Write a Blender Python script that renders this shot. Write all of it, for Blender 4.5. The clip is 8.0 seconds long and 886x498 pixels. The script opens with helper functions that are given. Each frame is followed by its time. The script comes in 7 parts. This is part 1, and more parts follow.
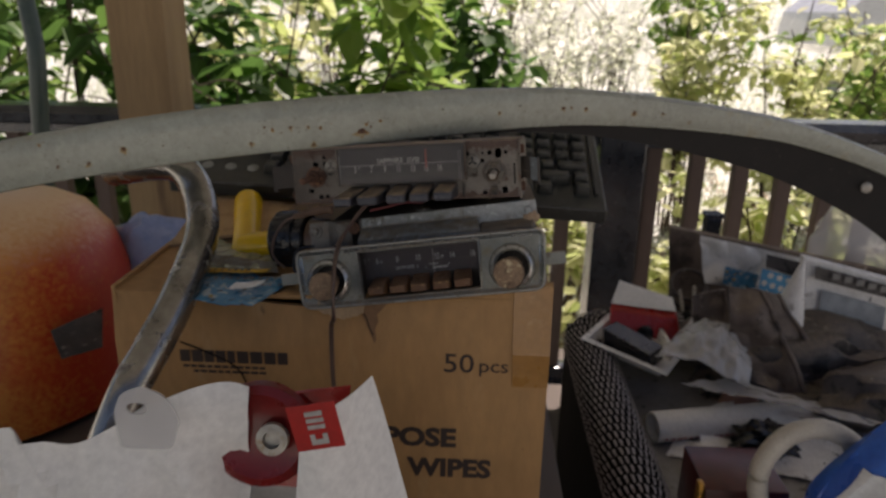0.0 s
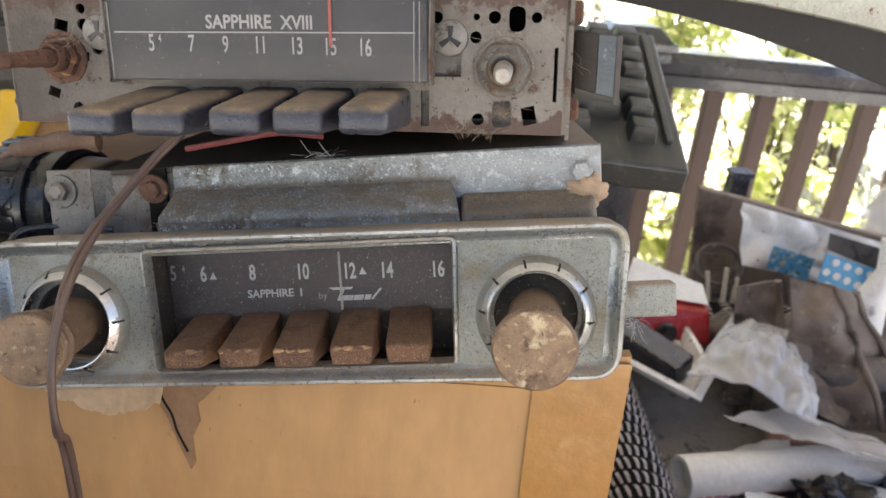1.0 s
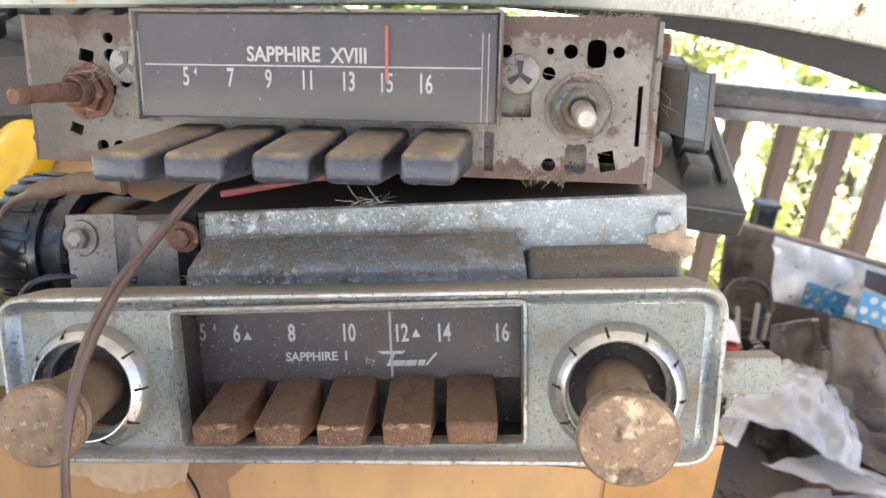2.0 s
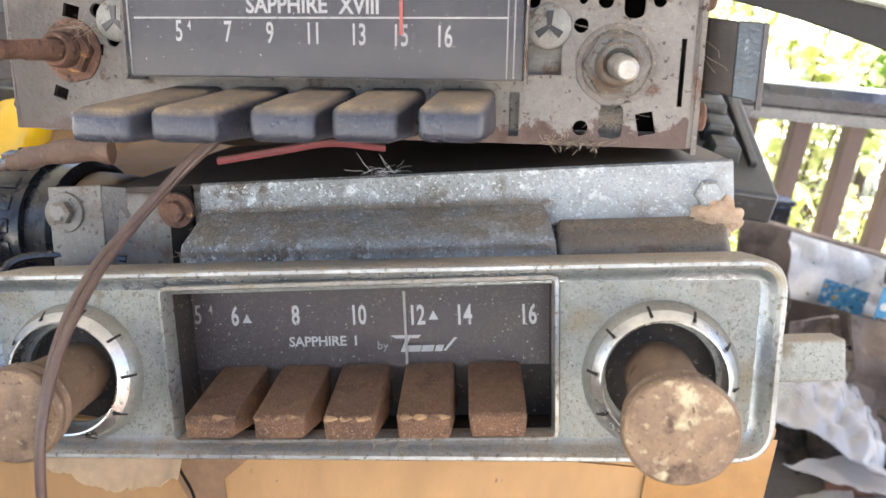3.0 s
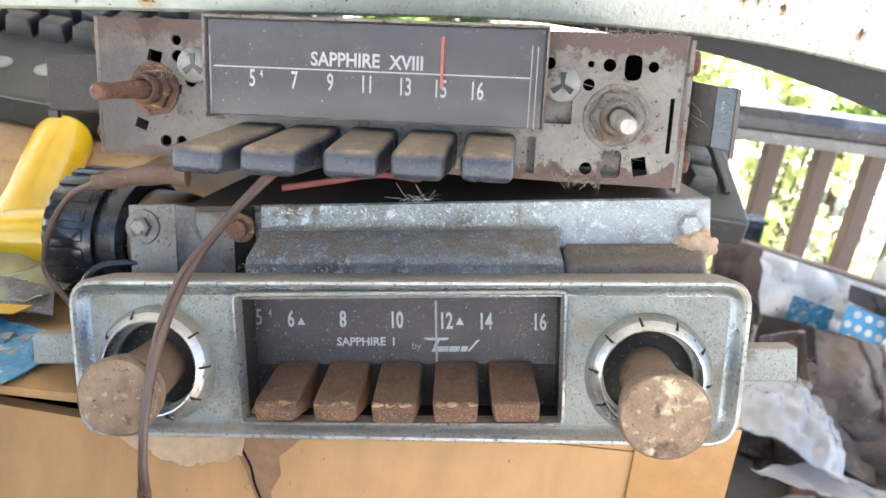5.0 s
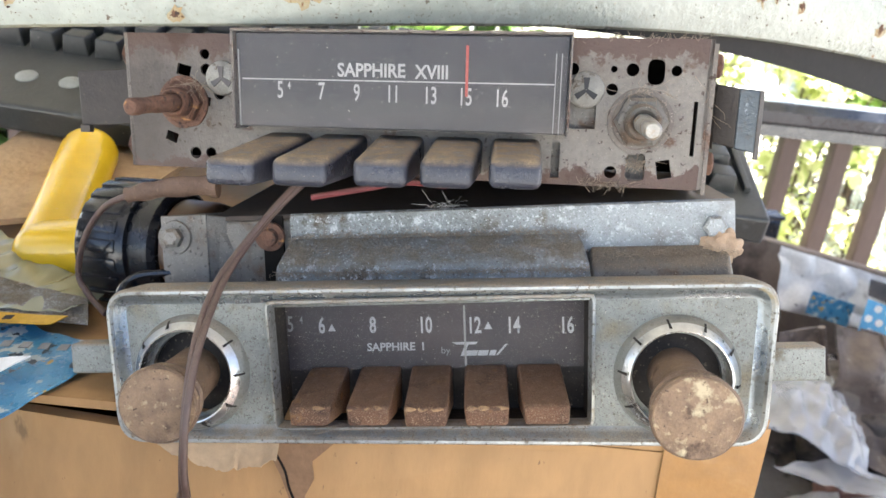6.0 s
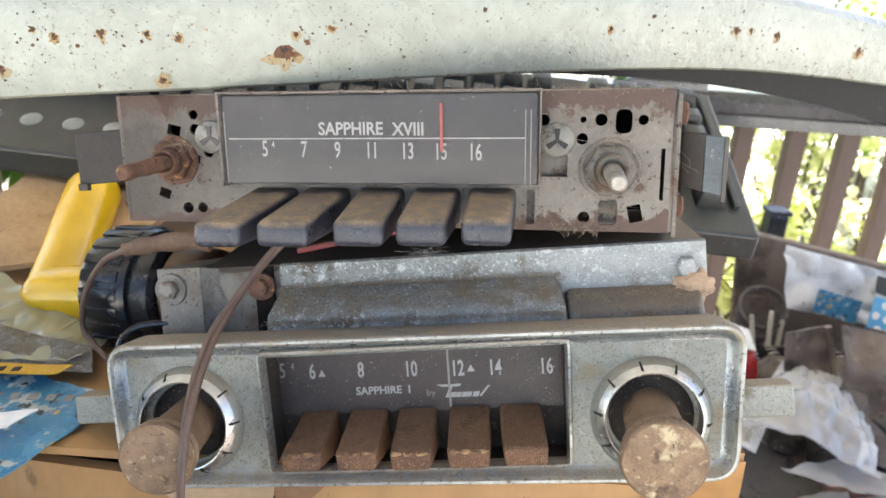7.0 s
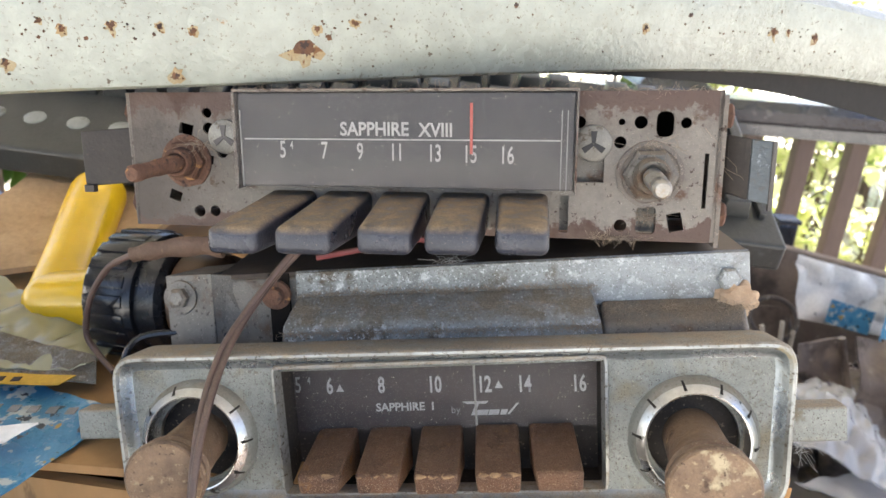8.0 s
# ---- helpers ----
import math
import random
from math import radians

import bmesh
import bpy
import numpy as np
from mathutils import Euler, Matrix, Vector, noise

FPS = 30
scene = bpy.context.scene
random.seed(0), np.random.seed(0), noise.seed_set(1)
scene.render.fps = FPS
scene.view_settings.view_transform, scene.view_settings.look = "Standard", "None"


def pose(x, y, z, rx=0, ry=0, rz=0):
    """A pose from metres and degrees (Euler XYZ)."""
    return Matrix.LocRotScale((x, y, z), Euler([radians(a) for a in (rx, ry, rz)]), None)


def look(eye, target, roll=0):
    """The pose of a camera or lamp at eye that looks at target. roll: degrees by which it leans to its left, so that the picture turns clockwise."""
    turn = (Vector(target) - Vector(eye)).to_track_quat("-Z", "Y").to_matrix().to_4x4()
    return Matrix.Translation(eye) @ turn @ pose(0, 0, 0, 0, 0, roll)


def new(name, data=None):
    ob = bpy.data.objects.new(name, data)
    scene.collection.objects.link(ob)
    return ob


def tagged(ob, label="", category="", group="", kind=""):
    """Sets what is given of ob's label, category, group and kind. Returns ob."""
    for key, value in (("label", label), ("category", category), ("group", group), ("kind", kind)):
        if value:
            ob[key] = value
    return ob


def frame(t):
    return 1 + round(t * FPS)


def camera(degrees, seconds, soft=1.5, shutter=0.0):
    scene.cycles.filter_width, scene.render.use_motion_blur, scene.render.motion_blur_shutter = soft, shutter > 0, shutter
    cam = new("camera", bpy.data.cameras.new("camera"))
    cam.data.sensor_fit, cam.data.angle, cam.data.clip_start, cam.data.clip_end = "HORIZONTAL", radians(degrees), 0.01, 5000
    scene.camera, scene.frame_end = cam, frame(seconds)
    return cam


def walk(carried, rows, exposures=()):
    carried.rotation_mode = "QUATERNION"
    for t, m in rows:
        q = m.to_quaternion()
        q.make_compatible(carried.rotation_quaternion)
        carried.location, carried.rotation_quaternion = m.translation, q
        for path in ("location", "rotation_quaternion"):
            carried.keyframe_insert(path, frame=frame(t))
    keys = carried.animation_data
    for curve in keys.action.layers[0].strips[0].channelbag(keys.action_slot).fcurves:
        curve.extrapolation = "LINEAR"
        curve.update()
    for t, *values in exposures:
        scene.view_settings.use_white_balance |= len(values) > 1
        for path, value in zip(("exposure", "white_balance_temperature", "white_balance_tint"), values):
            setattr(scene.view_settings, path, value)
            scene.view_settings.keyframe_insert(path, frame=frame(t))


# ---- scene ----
cam = camera(64.1, 8.0, shutter=0.08)
PATH = [
    (0, (0.02413, -0.03607, 1.20170), (-0.05020, 1.85629, 0.55868), 1.05),
    (0.1, (0.02415, 0.04780, 1.19177), (-0.04785, 1.93065, 0.52116), 2.07),
    (0.2, (0.02462, 0.11133, 1.17677), (-0.03521, 1.98254, 0.47321), 1.91),
    (0.3, (0.02435, 0.16789, 1.15583), (-0.00402, 2.00823, 0.37331), 1.82),
    (0.5, (0.03120, 0.22700, 1.13066), (0.00365, 2.05193, 0.31280), 1.24),
    (1, (0.02387, 0.28343, 1.11800), (0.05975, 2.11335, 0.31171), 5.40),
    (1.5, (0.01403, 0.29898, 1.11980), (0.02843, 2.14991, 0.36226), 5.77),
    (3, (0.00508, 0.32514, 1.10154), (-0.00775, 2.18161, 0.35766), 5.48),
    (3.5, (0.00841, 0.32542, 1.09988), (0.01083, 2.17964, 0.35031), 5.78),
    (4, (0.00203, 0.32282, 1.09913), (0.01155, 2.17829, 0.35271), 6.25),
    (4.5, (-0.00545, 0.30300, 1.10991), (0.04226, 2.17073, 0.39626), 6.71),
    (4.7, (-0.00793, 0.29594, 1.11606), (0.04184, 2.16189, 0.39790), 7.65),
    (5.8, (-0.01135, 0.29128, 1.11243), (0.00546, 2.16278, 0.40731), 6.31),
    (6, (-0.01410, 0.29081, 1.11763), (-0.00444, 2.15670, 0.39766), 6.08),
    (6.5, (-0.00869, 0.28693, 1.13376), (-0.02455, 2.14327, 0.38962), 4.48),
    (7, (-0.00539, 0.28825, 1.13630), (-0.03280, 2.15032, 0.40695), 3.89),
    (7.5, (-0.01171, 0.29123, 1.13878), (-0.02197, 2.15814, 0.42148), 4.53),
    (8, (-0.01368, 0.30036, 1.13204), (-0.04390, 2.16732, 0.41542), 4.46),
]
walk(cam, [(t, look(eye, target, roll)) for t, eye, target, roll in PATH],
     [(0, 0.65, 7150, 23), (0.2, 0.95, 7200, 23), (0.5, 1.9, 7350, 21), (1.0, 2.82, 6900, 20), (1.5, 3.36, 6680, 19), (3.0, 3.49, 6600, 20), (4.0, 3.56, 6500, 18), (4.5, 3.62, 6250, 16), (6.0, 3.32, 6400, 17), (6.5, 3.34, 6500, 17), (7.0, 3.23, 6550, 16), (8.0, 3.11, 6650, 18)])
cam.data.dof.use_dof, cam.data.dof.focus_distance, cam.data.dof.aperture_fstop = True, 0.205, 25.0


# ---------- light ----------
SUN_ELEV, SUN_AZ = 52.0, 38.0        # degrees; azimuth from +y towards +x
sun_dir = Vector((math.sin(radians(SUN_AZ)) * math.cos(radians(SUN_ELEV)), math.cos(radians(SUN_AZ)) * math.cos(radians(SUN_ELEV)), math.sin(radians(SUN_ELEV))))
world = bpy.data.worlds.new("sky")
scene.world = world
world.use_nodes = True
wn = world.node_tree
sky = wn.nodes.new("ShaderNodeTexSky")
sky.sky_type, sky.sun_disc = "NISHITA", False
sky.sun_elevation, sky.sun_rotation = radians(SUN_ELEV), radians(SUN_AZ)
wn.links.new(sky.outputs["Color"], wn.nodes["Background"].inputs["Color"])
wn.nodes["Background"].inputs["Strength"].default_value = 0.05
sun = new("sun", bpy.data.lights.new("sun", "SUN"))
sun.data.energy, sun.data.angle, sun.data.color = 5.0, radians(0.6), (1.0, 0.97, 0.91)
sun.matrix_world = look(sun_dir * 30, (0, 0, 0))

# ---------- helpers ----------
from mathutils import geometry

RND = random.Random(7)


def mm(*v):
    return tuple(a * 0.001 for a in v)


def link(name, bm, material, parent=None, smooth=False):
    me = bpy.data.meshes.new(name)
    bmesh.ops.recalc_face_normals(bm, faces=bm.faces)
    bm.to_mesh(me)
    bm.free()
    if smooth:
        me.polygons.foreach_set("use_smooth", [True] * len(me.polygons))
        me.set_sharp_from_angle(angle=radians(40))
    me.materials.append(material)
    ob = new(name, me)
    if parent is not None:
        ob.parent = parent
    return ob


def part(name, bm, material, parent, label="", smooth=True):
    ob = link(name, bm, material, parent, smooth)
    return tagged(ob, label) if label else ob


def thing(name, label, category, m=None, group="", kind=""):
    ob = new(name)
    ob.empty_display_size = 0.02
    if m is not None:
        ob.matrix_world = m
    return tagged(ob, label, category, group, kind)


def solid(name, bm, material, label, category="", kind="", smooth=False, group=""):
    return tagged(link(name, bm, material, None, smooth), label, category, group, kind)


def bev(bm, geom_verts, r, seg=3):
    if r <= 0:
        return
    vs = set(geom_verts)
    es = [e for e in bm.edges if e.verts[0] in vs and e.verts[1] in vs]
    bmesh.ops.bevel(bm, geom=es, offset=r, segments=seg, affect="EDGES", profile=0.5)


def box(bm, x0, x1, y0, y1, z0, z1, r=0.0, m=None, seg=2):
    res = bmesh.ops.create_cube(bm, size=1, matrix=Matrix.Translation(((x0 + x1) / 2, (y0 + y1) / 2, (z0 + z1) / 2)) @ Matrix.Diagonal((x1 - x0, y1 - y0, z1 - z0, 1)))
    vs = res["verts"]
    if m is not None:
        bmesh.ops.transform(bm, matrix=m, verts=vs)
    bev(bm, vs, r, seg)
    return bm


def hexa(bm, pts, r=0.0):
    """A box from 8 corners: bottom ring then top ring."""
    vs = [bm.verts.new(p) for p in pts]
    for f in ((3, 2, 1, 0), (4, 5, 6, 7), (0, 1, 5, 4), (1, 2, 6, 5), (2, 3, 7, 6), (3, 0, 4, 7)):
        bm.faces.new([vs[i] for i in f])
    bev(bm, vs, r)
    return bm


def frame_to(a, b):
    a, b = Vector(a), Vector(b)
    return Matrix.Translation(a) @ (b - a).to_track_quat("Z", "Y").to_matrix().to_4x4(), (b - a).length


def lathe(bm, a, b, profile, seg=32, close=True, wob=0.0):
    """Turns (distance, radius) rows about the line from a to b."""
    m, _ = frame_to(a, b)
    rings = []
    for d, r in profile:
        ring = []
        for i in range(seg):
            t = 2 * math.pi * i / seg
            q = r * (1 + wob * noise.noise((math.cos(t) * 2, math.sin(t) * 2, d * 90)))
            ring.append(bm.verts.new(m @ Vector((q * math.cos(t), q * math.sin(t), d))))
        rings.append(ring)
    for p, q in zip(rings, rings[1:]):
        for i in range(seg):
            bm.faces.new((p[i], p[(i + 1) % seg], q[(i + 1) % seg], q[i]))
    if close:
        bm.faces.new(rings[0][::-1])
        bm.faces.new(rings[-1])
    return bm


def rod(bm, a, b, r0, r1=None, seg=16):
    m, n = frame_to(a, b)
    return lathe(bm, a, b, [(0, r0), (n, r0 if r1 is None else r1)], seg)


def spline(pts, n=8):
    pts = [Vector(p) for p in pts]
    ext = [2 * pts[0] - pts[1]] + pts + [2 * pts[-1] - pts[-2]]
    out = []
    for i in range(1, len(ext) - 2):
        p0, p1, p2, p3 = ext[i - 1:i + 3]
        for k in range(n):
            t = k / n
            out.append(0.5 * ((2 * p1) + (p2 - p0) * t + (2 * p0 - 5 * p1 + 4 * p2 - p3) * t * t + (3 * p1 - p0 - 3 * p2 + p3) * t ** 3))
    out.append(pts[-1])
    return out


def sweep(bm, path, section, close_ends=True, up=(0, 0, 1)):
    """Sweeps a closed section (side, up) along the path; section may be a function of 0..1."""
    rings = []
    n = len(path)
    for i, p in enumerate(path):
        d = (path[min(i + 1, n - 1)] - path[max(i - 1, 0)]).normalized()
        side = d.cross(Vector(up)).normalized()
        v = side.cross(d)
        sec = section(i / (n - 1)) if callable(section) else section
        rings.append([bm.verts.new(p + side * a + v * b) for a, b in sec])
    for p, q in zip(rings, rings[1:]):
        k = len(p)
        for i in range(k):
            bm.faces.new((p[i], p[(i + 1) % k], q[(i + 1) % k], q[i]))
    if close_ends:
        bm.faces.new(rings[0][::-1])
        bm.faces.new(rings[-1])
    return bm


def circle(r, n=12):
    return [(r * math.cos(2 * math.pi * i / n), r * math.sin(2 * math.pi * i / n)) for i in range(n)]


def tube(bm, pts, r, n=12, steps=8, up=(0, 0, 1)):
    return sweep(bm, spline(pts, steps), circle(r, n), up=up)


def rounded(corners, r, n=6):
    """A polygon with rounded corners."""
    out, k = [], len(corners)
    for i in range(k):
        p, c, q = Vector(corners[i - 1]), Vector(corners[i]), Vector(corners[(i + 1) % k])
        a, b = c + (p - c).normalized() * r, c + (q - c).normalized() * r
        for j in range(n + 1):
            t = j / n
            out.append(a * (1 - t) ** 2 + c * 2 * t * (1 - t) + b * t * t)
    return [(v[0], v[1]) for v in out]


def rings(bm, loops):
    """Joins closed loops of equal length, given as (outline, depth y)."""
    made = [[bm.verts.new((u, y, v)) for u, v in outline] for outline, y in loops]
    for p, q in zip(made, made[1:]):
        k = len(p)
        for i in range(k):
            bm.faces.new((p[i], p[(i + 1) % k], q[(i + 1) % k], q[i]))
    return made


def fill(bm, loops, y):
    """Fills an outline with holes at depth y; returns the loops' vertices."""
    made = [[bm.verts.new((u, y, v)) for u, v in o] for o in loops]
    flat = [v for ring_ in made for v in ring_]
    for tri in geometry.tessellate_polygon([[Vector((u, v, 0)) for u, v in o] for o in loops]):
        try:
            bm.faces.new([flat[i] for i in tri])
        except ValueError:
            pass
    return made


def plate(bm, outer, holes, y0, y1):
    """A flat plate facing -y with real holes, from depth y0 (front) to y1."""
    front = fill(bm, [outer] + holes, y0)
    back = fill(bm, [outer] + holes, y1)
    for a, b in zip(front, back):
        k = len(a)
        for i in range(k):
            bm.faces.new((a[i], a[(i + 1) % k], b[(i + 1) % k], b[i]))
    return bm


def disc(u, v, r, n=16, sx=1.0, sy=1.0):
    return [(u + r * sx * math.cos(2 * math.pi * i / n), v + r * sy * math.sin(2 * math.pi * i / n)) for i in range(n)]


def rect(u0, u1, v0, v1, ang=0.0):
    cu, cv = (u0 + u1) / 2, (v0 + v1) / 2
    c, s = math.cos(radians(ang)), math.sin(radians(ang))
    return [(cu + (u - cu) * c - (v - cv) * s, cv + (u - cu) * s + (v - cv) * c) for u, v in ((u0, v0), (u1, v0), (u1, v1), (u0, v1))]


def crumple(bm, fn, nu, nv, thick=0.0006):
    """A sheet from fn(s, t), with thickness."""
    g = [[Vector(fn(i / nu, j / nv)) for j in range(nv + 1)] for i in range(nu + 1)]
    front = [[bm.verts.new(p) for p in row] for row in g]
    back = []
    for i in range(nu + 1):
        row = []
        for j in range(nv + 1):
            a = g[min(i + 1, nu)][j] - g[max(i - 1, 0)][j]
            b = g[i][min(j + 1, nv)] - g[i][max(j - 1, 0)]
            nrm = a.cross(b)
            nrm = nrm.normalized() if nrm.length > 1e-12 else Vector((0, 0, 1))
            row.append(bm.verts.new(g[i][j] - nrm * thick))
        back.append(row)
    for i in range(nu):
        for j in range(nv):
            bm.faces.new((front[i][j], front[i + 1][j], front[i + 1][j + 1], front[i][j + 1]))
            bm.faces.new((back[i][j + 1], back[i + 1][j + 1], back[i + 1][j], back[i][j]))
    for i in range(nu):
        bm.faces.new((front[i][0], back[i][0], back[i + 1][0], front[i + 1][0]))
        bm.faces.new((front[i + 1][nv], back[i + 1][nv], back[i][nv], front[i][nv]))
    for j in range(nv):
        bm.faces.new((front[0][j + 1], back[0][j + 1], back[0][j], front[0][j]))
        bm.faces.new((front[nu][j], back[nu][j], back[nu][j + 1], front[nu][j + 1]))
    return bm


def quad_sheet(a, b, c, d, amp=0.004, freq=20, sharp=0.0, seed=0):
    """fn for crumple: a bilinear patch a-b-c-d with folds."""
    a, b, c, d = map(Vector, (a, b, c, d))
    nrm = (b - a).cross(d - a).normalized()

    def fn(s, t):
        p = a * (1 - s) * (1 - t) + b * s * (1 - t) + c * s * t + d * (1 - s) * t
        q = p * freq + Vector((seed * 3.1, seed, 0))
        h = noise.noise(q) + 0.5 * noise.noise(q * 2.3)
        if sharp:
            h = h * (1 - sharp) + sharp * (abs(noise.noise(q * 1.3)) * 2 - 0.6)
        return p + nrm * amp * h
    return fn


def lettering(name, text, size, m, material, parent, stretch=1.0, bold=0.0, depth=0.0, label=""):
    cu = bpy.data.curves.new(name, "FONT")
    cu.body, cu.size, cu.align_x, cu.align_y = text, size, "CENTER", "CENTER"
    cu.extrude, cu.offset, cu.resolution_u = depth, bold, 3
    tmp = bpy.data.objects.new("tmp", cu)
    scene.collection.objects.link(tmp)
    me = bpy.data.meshes.new_from_object(tmp.evaluated_get(bpy.context.evaluated_depsgraph_get()))
    bpy.data.objects.remove(tmp)
    bpy.data.curves.remove(cu)
    me.transform(Matrix.Diagonal((stretch, 1, 1, 1)))
    me.transform(m)
    me.materials.clear()
    me.materials.append(material)
    ob = new(name, me)
    ob.parent = parent
    if label:
        tagged(ob, label)
    return ob


def flat_at(u, y, v, ang=0.0):
    """Lettering that faces -y at (u, y, v)."""
    return Matrix.Translation((u, y, v)) @ pose(0, 0, 0, 90, 0, 0) @ pose(0, 0, 0, 0, 0, ang)


def bars(bm, rows, y, th=0.0003):
    for u0, u1, v0, v1 in rows:
        box(bm, u0, u1, y - th, y, v0, v1)
    return bm


def fluff(bm, a, b, n, spread, size):
    a, b = Vector(a), Vector(b)
    for _ in range(n):
        p = a.lerp(b, RND.random()) + Vector(((RND.random() - 0.5) * spread, (RND.random() - 0.5) * spread * 0.6, (RND.random() - 0.5) * spread * 0.5))
        d = Vector((RND.uniform(-1, 1), RND.uniform(-1, 0.4), RND.uniform(-0.6, 0.8))).normalized() * size * RND.uniform(0.2, 0.55)
        strand = [p]
        for _ in range(4):
            strand.append(strand[-1] + d)
            d = d + Vector((RND.uniform(-1, 1), RND.uniform(-1, 1), RND.uniform(-1, 0.7))) * size * 0.28
        sweep(bm, strand, [(0.00006, 0), (-0.00003, 0.00005), (-0.00003, -0.00005)], False)


# ---------- materials ----------
def surf(name, c1, c2, scale=30, rough=0.5, metal=0.0, spots=None, bump=0.15, bscale=None, dust=None, detail=6, rvar=0.15, spec=0.5, trans=0.0, streak=(1, 1, 1), extra=None, coat=0.0, rnd=0.0):
    """c1/c2: colours mixed by noise; spots: (colour, scale, threshold, softness, roughness); dust: (colour, amount) on upward faces."""
    m = bpy.data.materials.new(name)
    m.use_nodes = True
    t = m.node_tree
    N, K = t.nodes.new, t.links.new
    bs = t.nodes["Principled BSDF"]
    co = N("ShaderNodeTexCoord")
    mp = N("ShaderNodeMapping")
    mp.inputs["Scale"].default_value = streak
    K(co.outputs["Object"], mp.inputs["Vector"])

    def nz(sc, det=detail, ro=0.6):
        n = N("ShaderNodeTexNoise")
        n.inputs["Scale"].default_value, n.inputs["Detail"].default_value, n.inputs["Roughness"].default_value = sc, det, ro
        K(mp.outputs["Vector"], n.inputs["Vector"])
        return n

    def mix(f, a, b):
        x = N("ShaderNodeMix")
        x.data_type = "RGBA"
        K(f, x.inputs[0])
        for s_, v in ((x.inputs[6], a), (x.inputs[7], b)):
            if isinstance(v, tuple):
                s_.default_value = (*v, 1)
            else:
                K(v, s_)
        return x.outputs[2]

    def ramp(f, lo, hi):
        r = N("ShaderNodeMapRange")
        r.inputs[1].default_value, r.inputs[2].default_value = lo, hi
        K(f, r.inputs[0])
        return r.outputs[0]
    n1 = nz(scale)
    col = mix(ramp(n1.outputs["Fac"], 0.3, 0.7), c1, c2)
    fine = nz(scale * 9, 4)
    g = mix(ramp(fine.outputs["Fac"], 0.2, 0.8), (0.82, 0.82, 0.82), (1.12, 1.12, 1.12))
    mul = N("ShaderNodeMix")
    mul.data_type, mul.blend_type = "RGBA", "MULTIPLY"
    mul.inputs[0].default_value = 1
    K(col, mul.inputs[6])
    K(g, mul.inputs[7])
    col = mul.outputs[2]
    if rnd:
        oi = N("ShaderNodeObjectInfo")
        rr = ramp(oi.outputs["Random"], 0, 1)
        hv = N("ShaderNodeHueSaturation")
        mr = N("ShaderNodeMapRange")
        mr.inputs[3].default_value, mr.inputs[4].default_value = 1 - rnd, 1 + rnd
        K(rr, mr.inputs[0])
        K(mr.outputs[0], hv.inputs["Value"])
        K(col, hv.inputs["Color"])
        col = hv.outputs["Color"]
    rgh = N("ShaderNodeMapRange")
    rgh.inputs[3].default_value, rgh.inputs[4].default_value = max(rough - rvar, 0.02), min(rough + rvar, 1)
    K(n1.outputs["Fac"], rgh.inputs[0])
    ro = rgh.outputs[0]
    met = None
    for sp in (spots if isinstance(spots, list) else [spots] if spots else []):
        sc, ssc, th, soft, sr = sp[:5]
        n2 = nz(ssc, 5)
        f = ramp(n2.outputs["Fac"], th, th + soft)
        col = mix(f, col, sc)
        x = N("ShaderNodeMix")
        K(f, x.inputs[0])
        K(ro, x.inputs[2])
        x.inputs[3].default_value = sr
        ro = x.outputs[0]
        if metal:
            y = N("ShaderNodeMath")
            y.operation = "MULTIPLY_ADD"
            y.inputs[1].default_value = -metal
            K(f, y.inputs[0])
            if met is None:
                y.inputs[2].default_value = metal
            else:
                K(met, y.inputs[2])
            y.use_clamp = True
            met = y.outputs[0]
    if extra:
        # (colour, axis, from, to, unevenness): a colour, rust stains included, that creeps in from one edge
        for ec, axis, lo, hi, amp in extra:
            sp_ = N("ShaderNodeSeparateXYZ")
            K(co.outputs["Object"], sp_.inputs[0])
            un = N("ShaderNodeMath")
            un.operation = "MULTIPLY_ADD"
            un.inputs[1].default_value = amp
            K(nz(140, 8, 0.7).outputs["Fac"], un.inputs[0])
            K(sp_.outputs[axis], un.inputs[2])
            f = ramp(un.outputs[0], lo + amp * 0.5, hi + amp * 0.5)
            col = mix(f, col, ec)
    if dust:
        ge = N("ShaderNodeNewGeometry")
        sx = N("ShaderNodeSeparateXYZ")
        K(ge.outputs["Normal"], sx.inputs[0])
        up = ramp(sx.outputs["Z"], 0.35, 0.85)
        dn = ramp(nz(scale * 3).outputs["Fac"], 0.25, 0.6)
        ml = N("ShaderNodeMath")
        ml.operation = "MULTIPLY"
        K(up, ml.inputs[0])
        K(dn, ml.inputs[1])
        m2 = N("ShaderNodeMath")
        m2.operation = "MULTIPLY"
        m2.inputs[1].default_value = dust[1]
        K(ml.outputs[0], m2.inputs[0])
        grain = mix(ramp(nz(2600, 3, 0.7).outputs["Fac"], 0.30, 0.70), tuple(0.55 * c for c in dust[0]), tuple(min(0.8, 1.5 * c) for c in dust[0]))
        col = mix(m2.outputs[0], col, grain)
        x = N("ShaderNodeMix")
        K(m2.outputs[0], x.inputs[0])
        K(ro, x.inputs[2])
        x.inputs[3].default_value = 0.95
        ro = x.outputs[0]
        if metal:
            y = N("ShaderNodeMath")
            y.operation = "MULTIPLY_ADD"
            y.inputs[1].default_value = -metal
            y.use_clamp = True
            K(m2.outputs[0], y.inputs[0])
            if met is None:
                y.inputs[2].default_value = metal
            else:
                K(met, y.inputs[2])
            met = y.outputs[0]
    K(col, bs.inputs["Base Color"])
    K(ro, bs.inputs["Roughness"])
    if met is not None:
        K(met, bs.inputs["Metallic"])
    else:
        bs.inputs["Metallic"].default_value = metal
    bs.inputs["Specular IOR Level"].default_value = spec
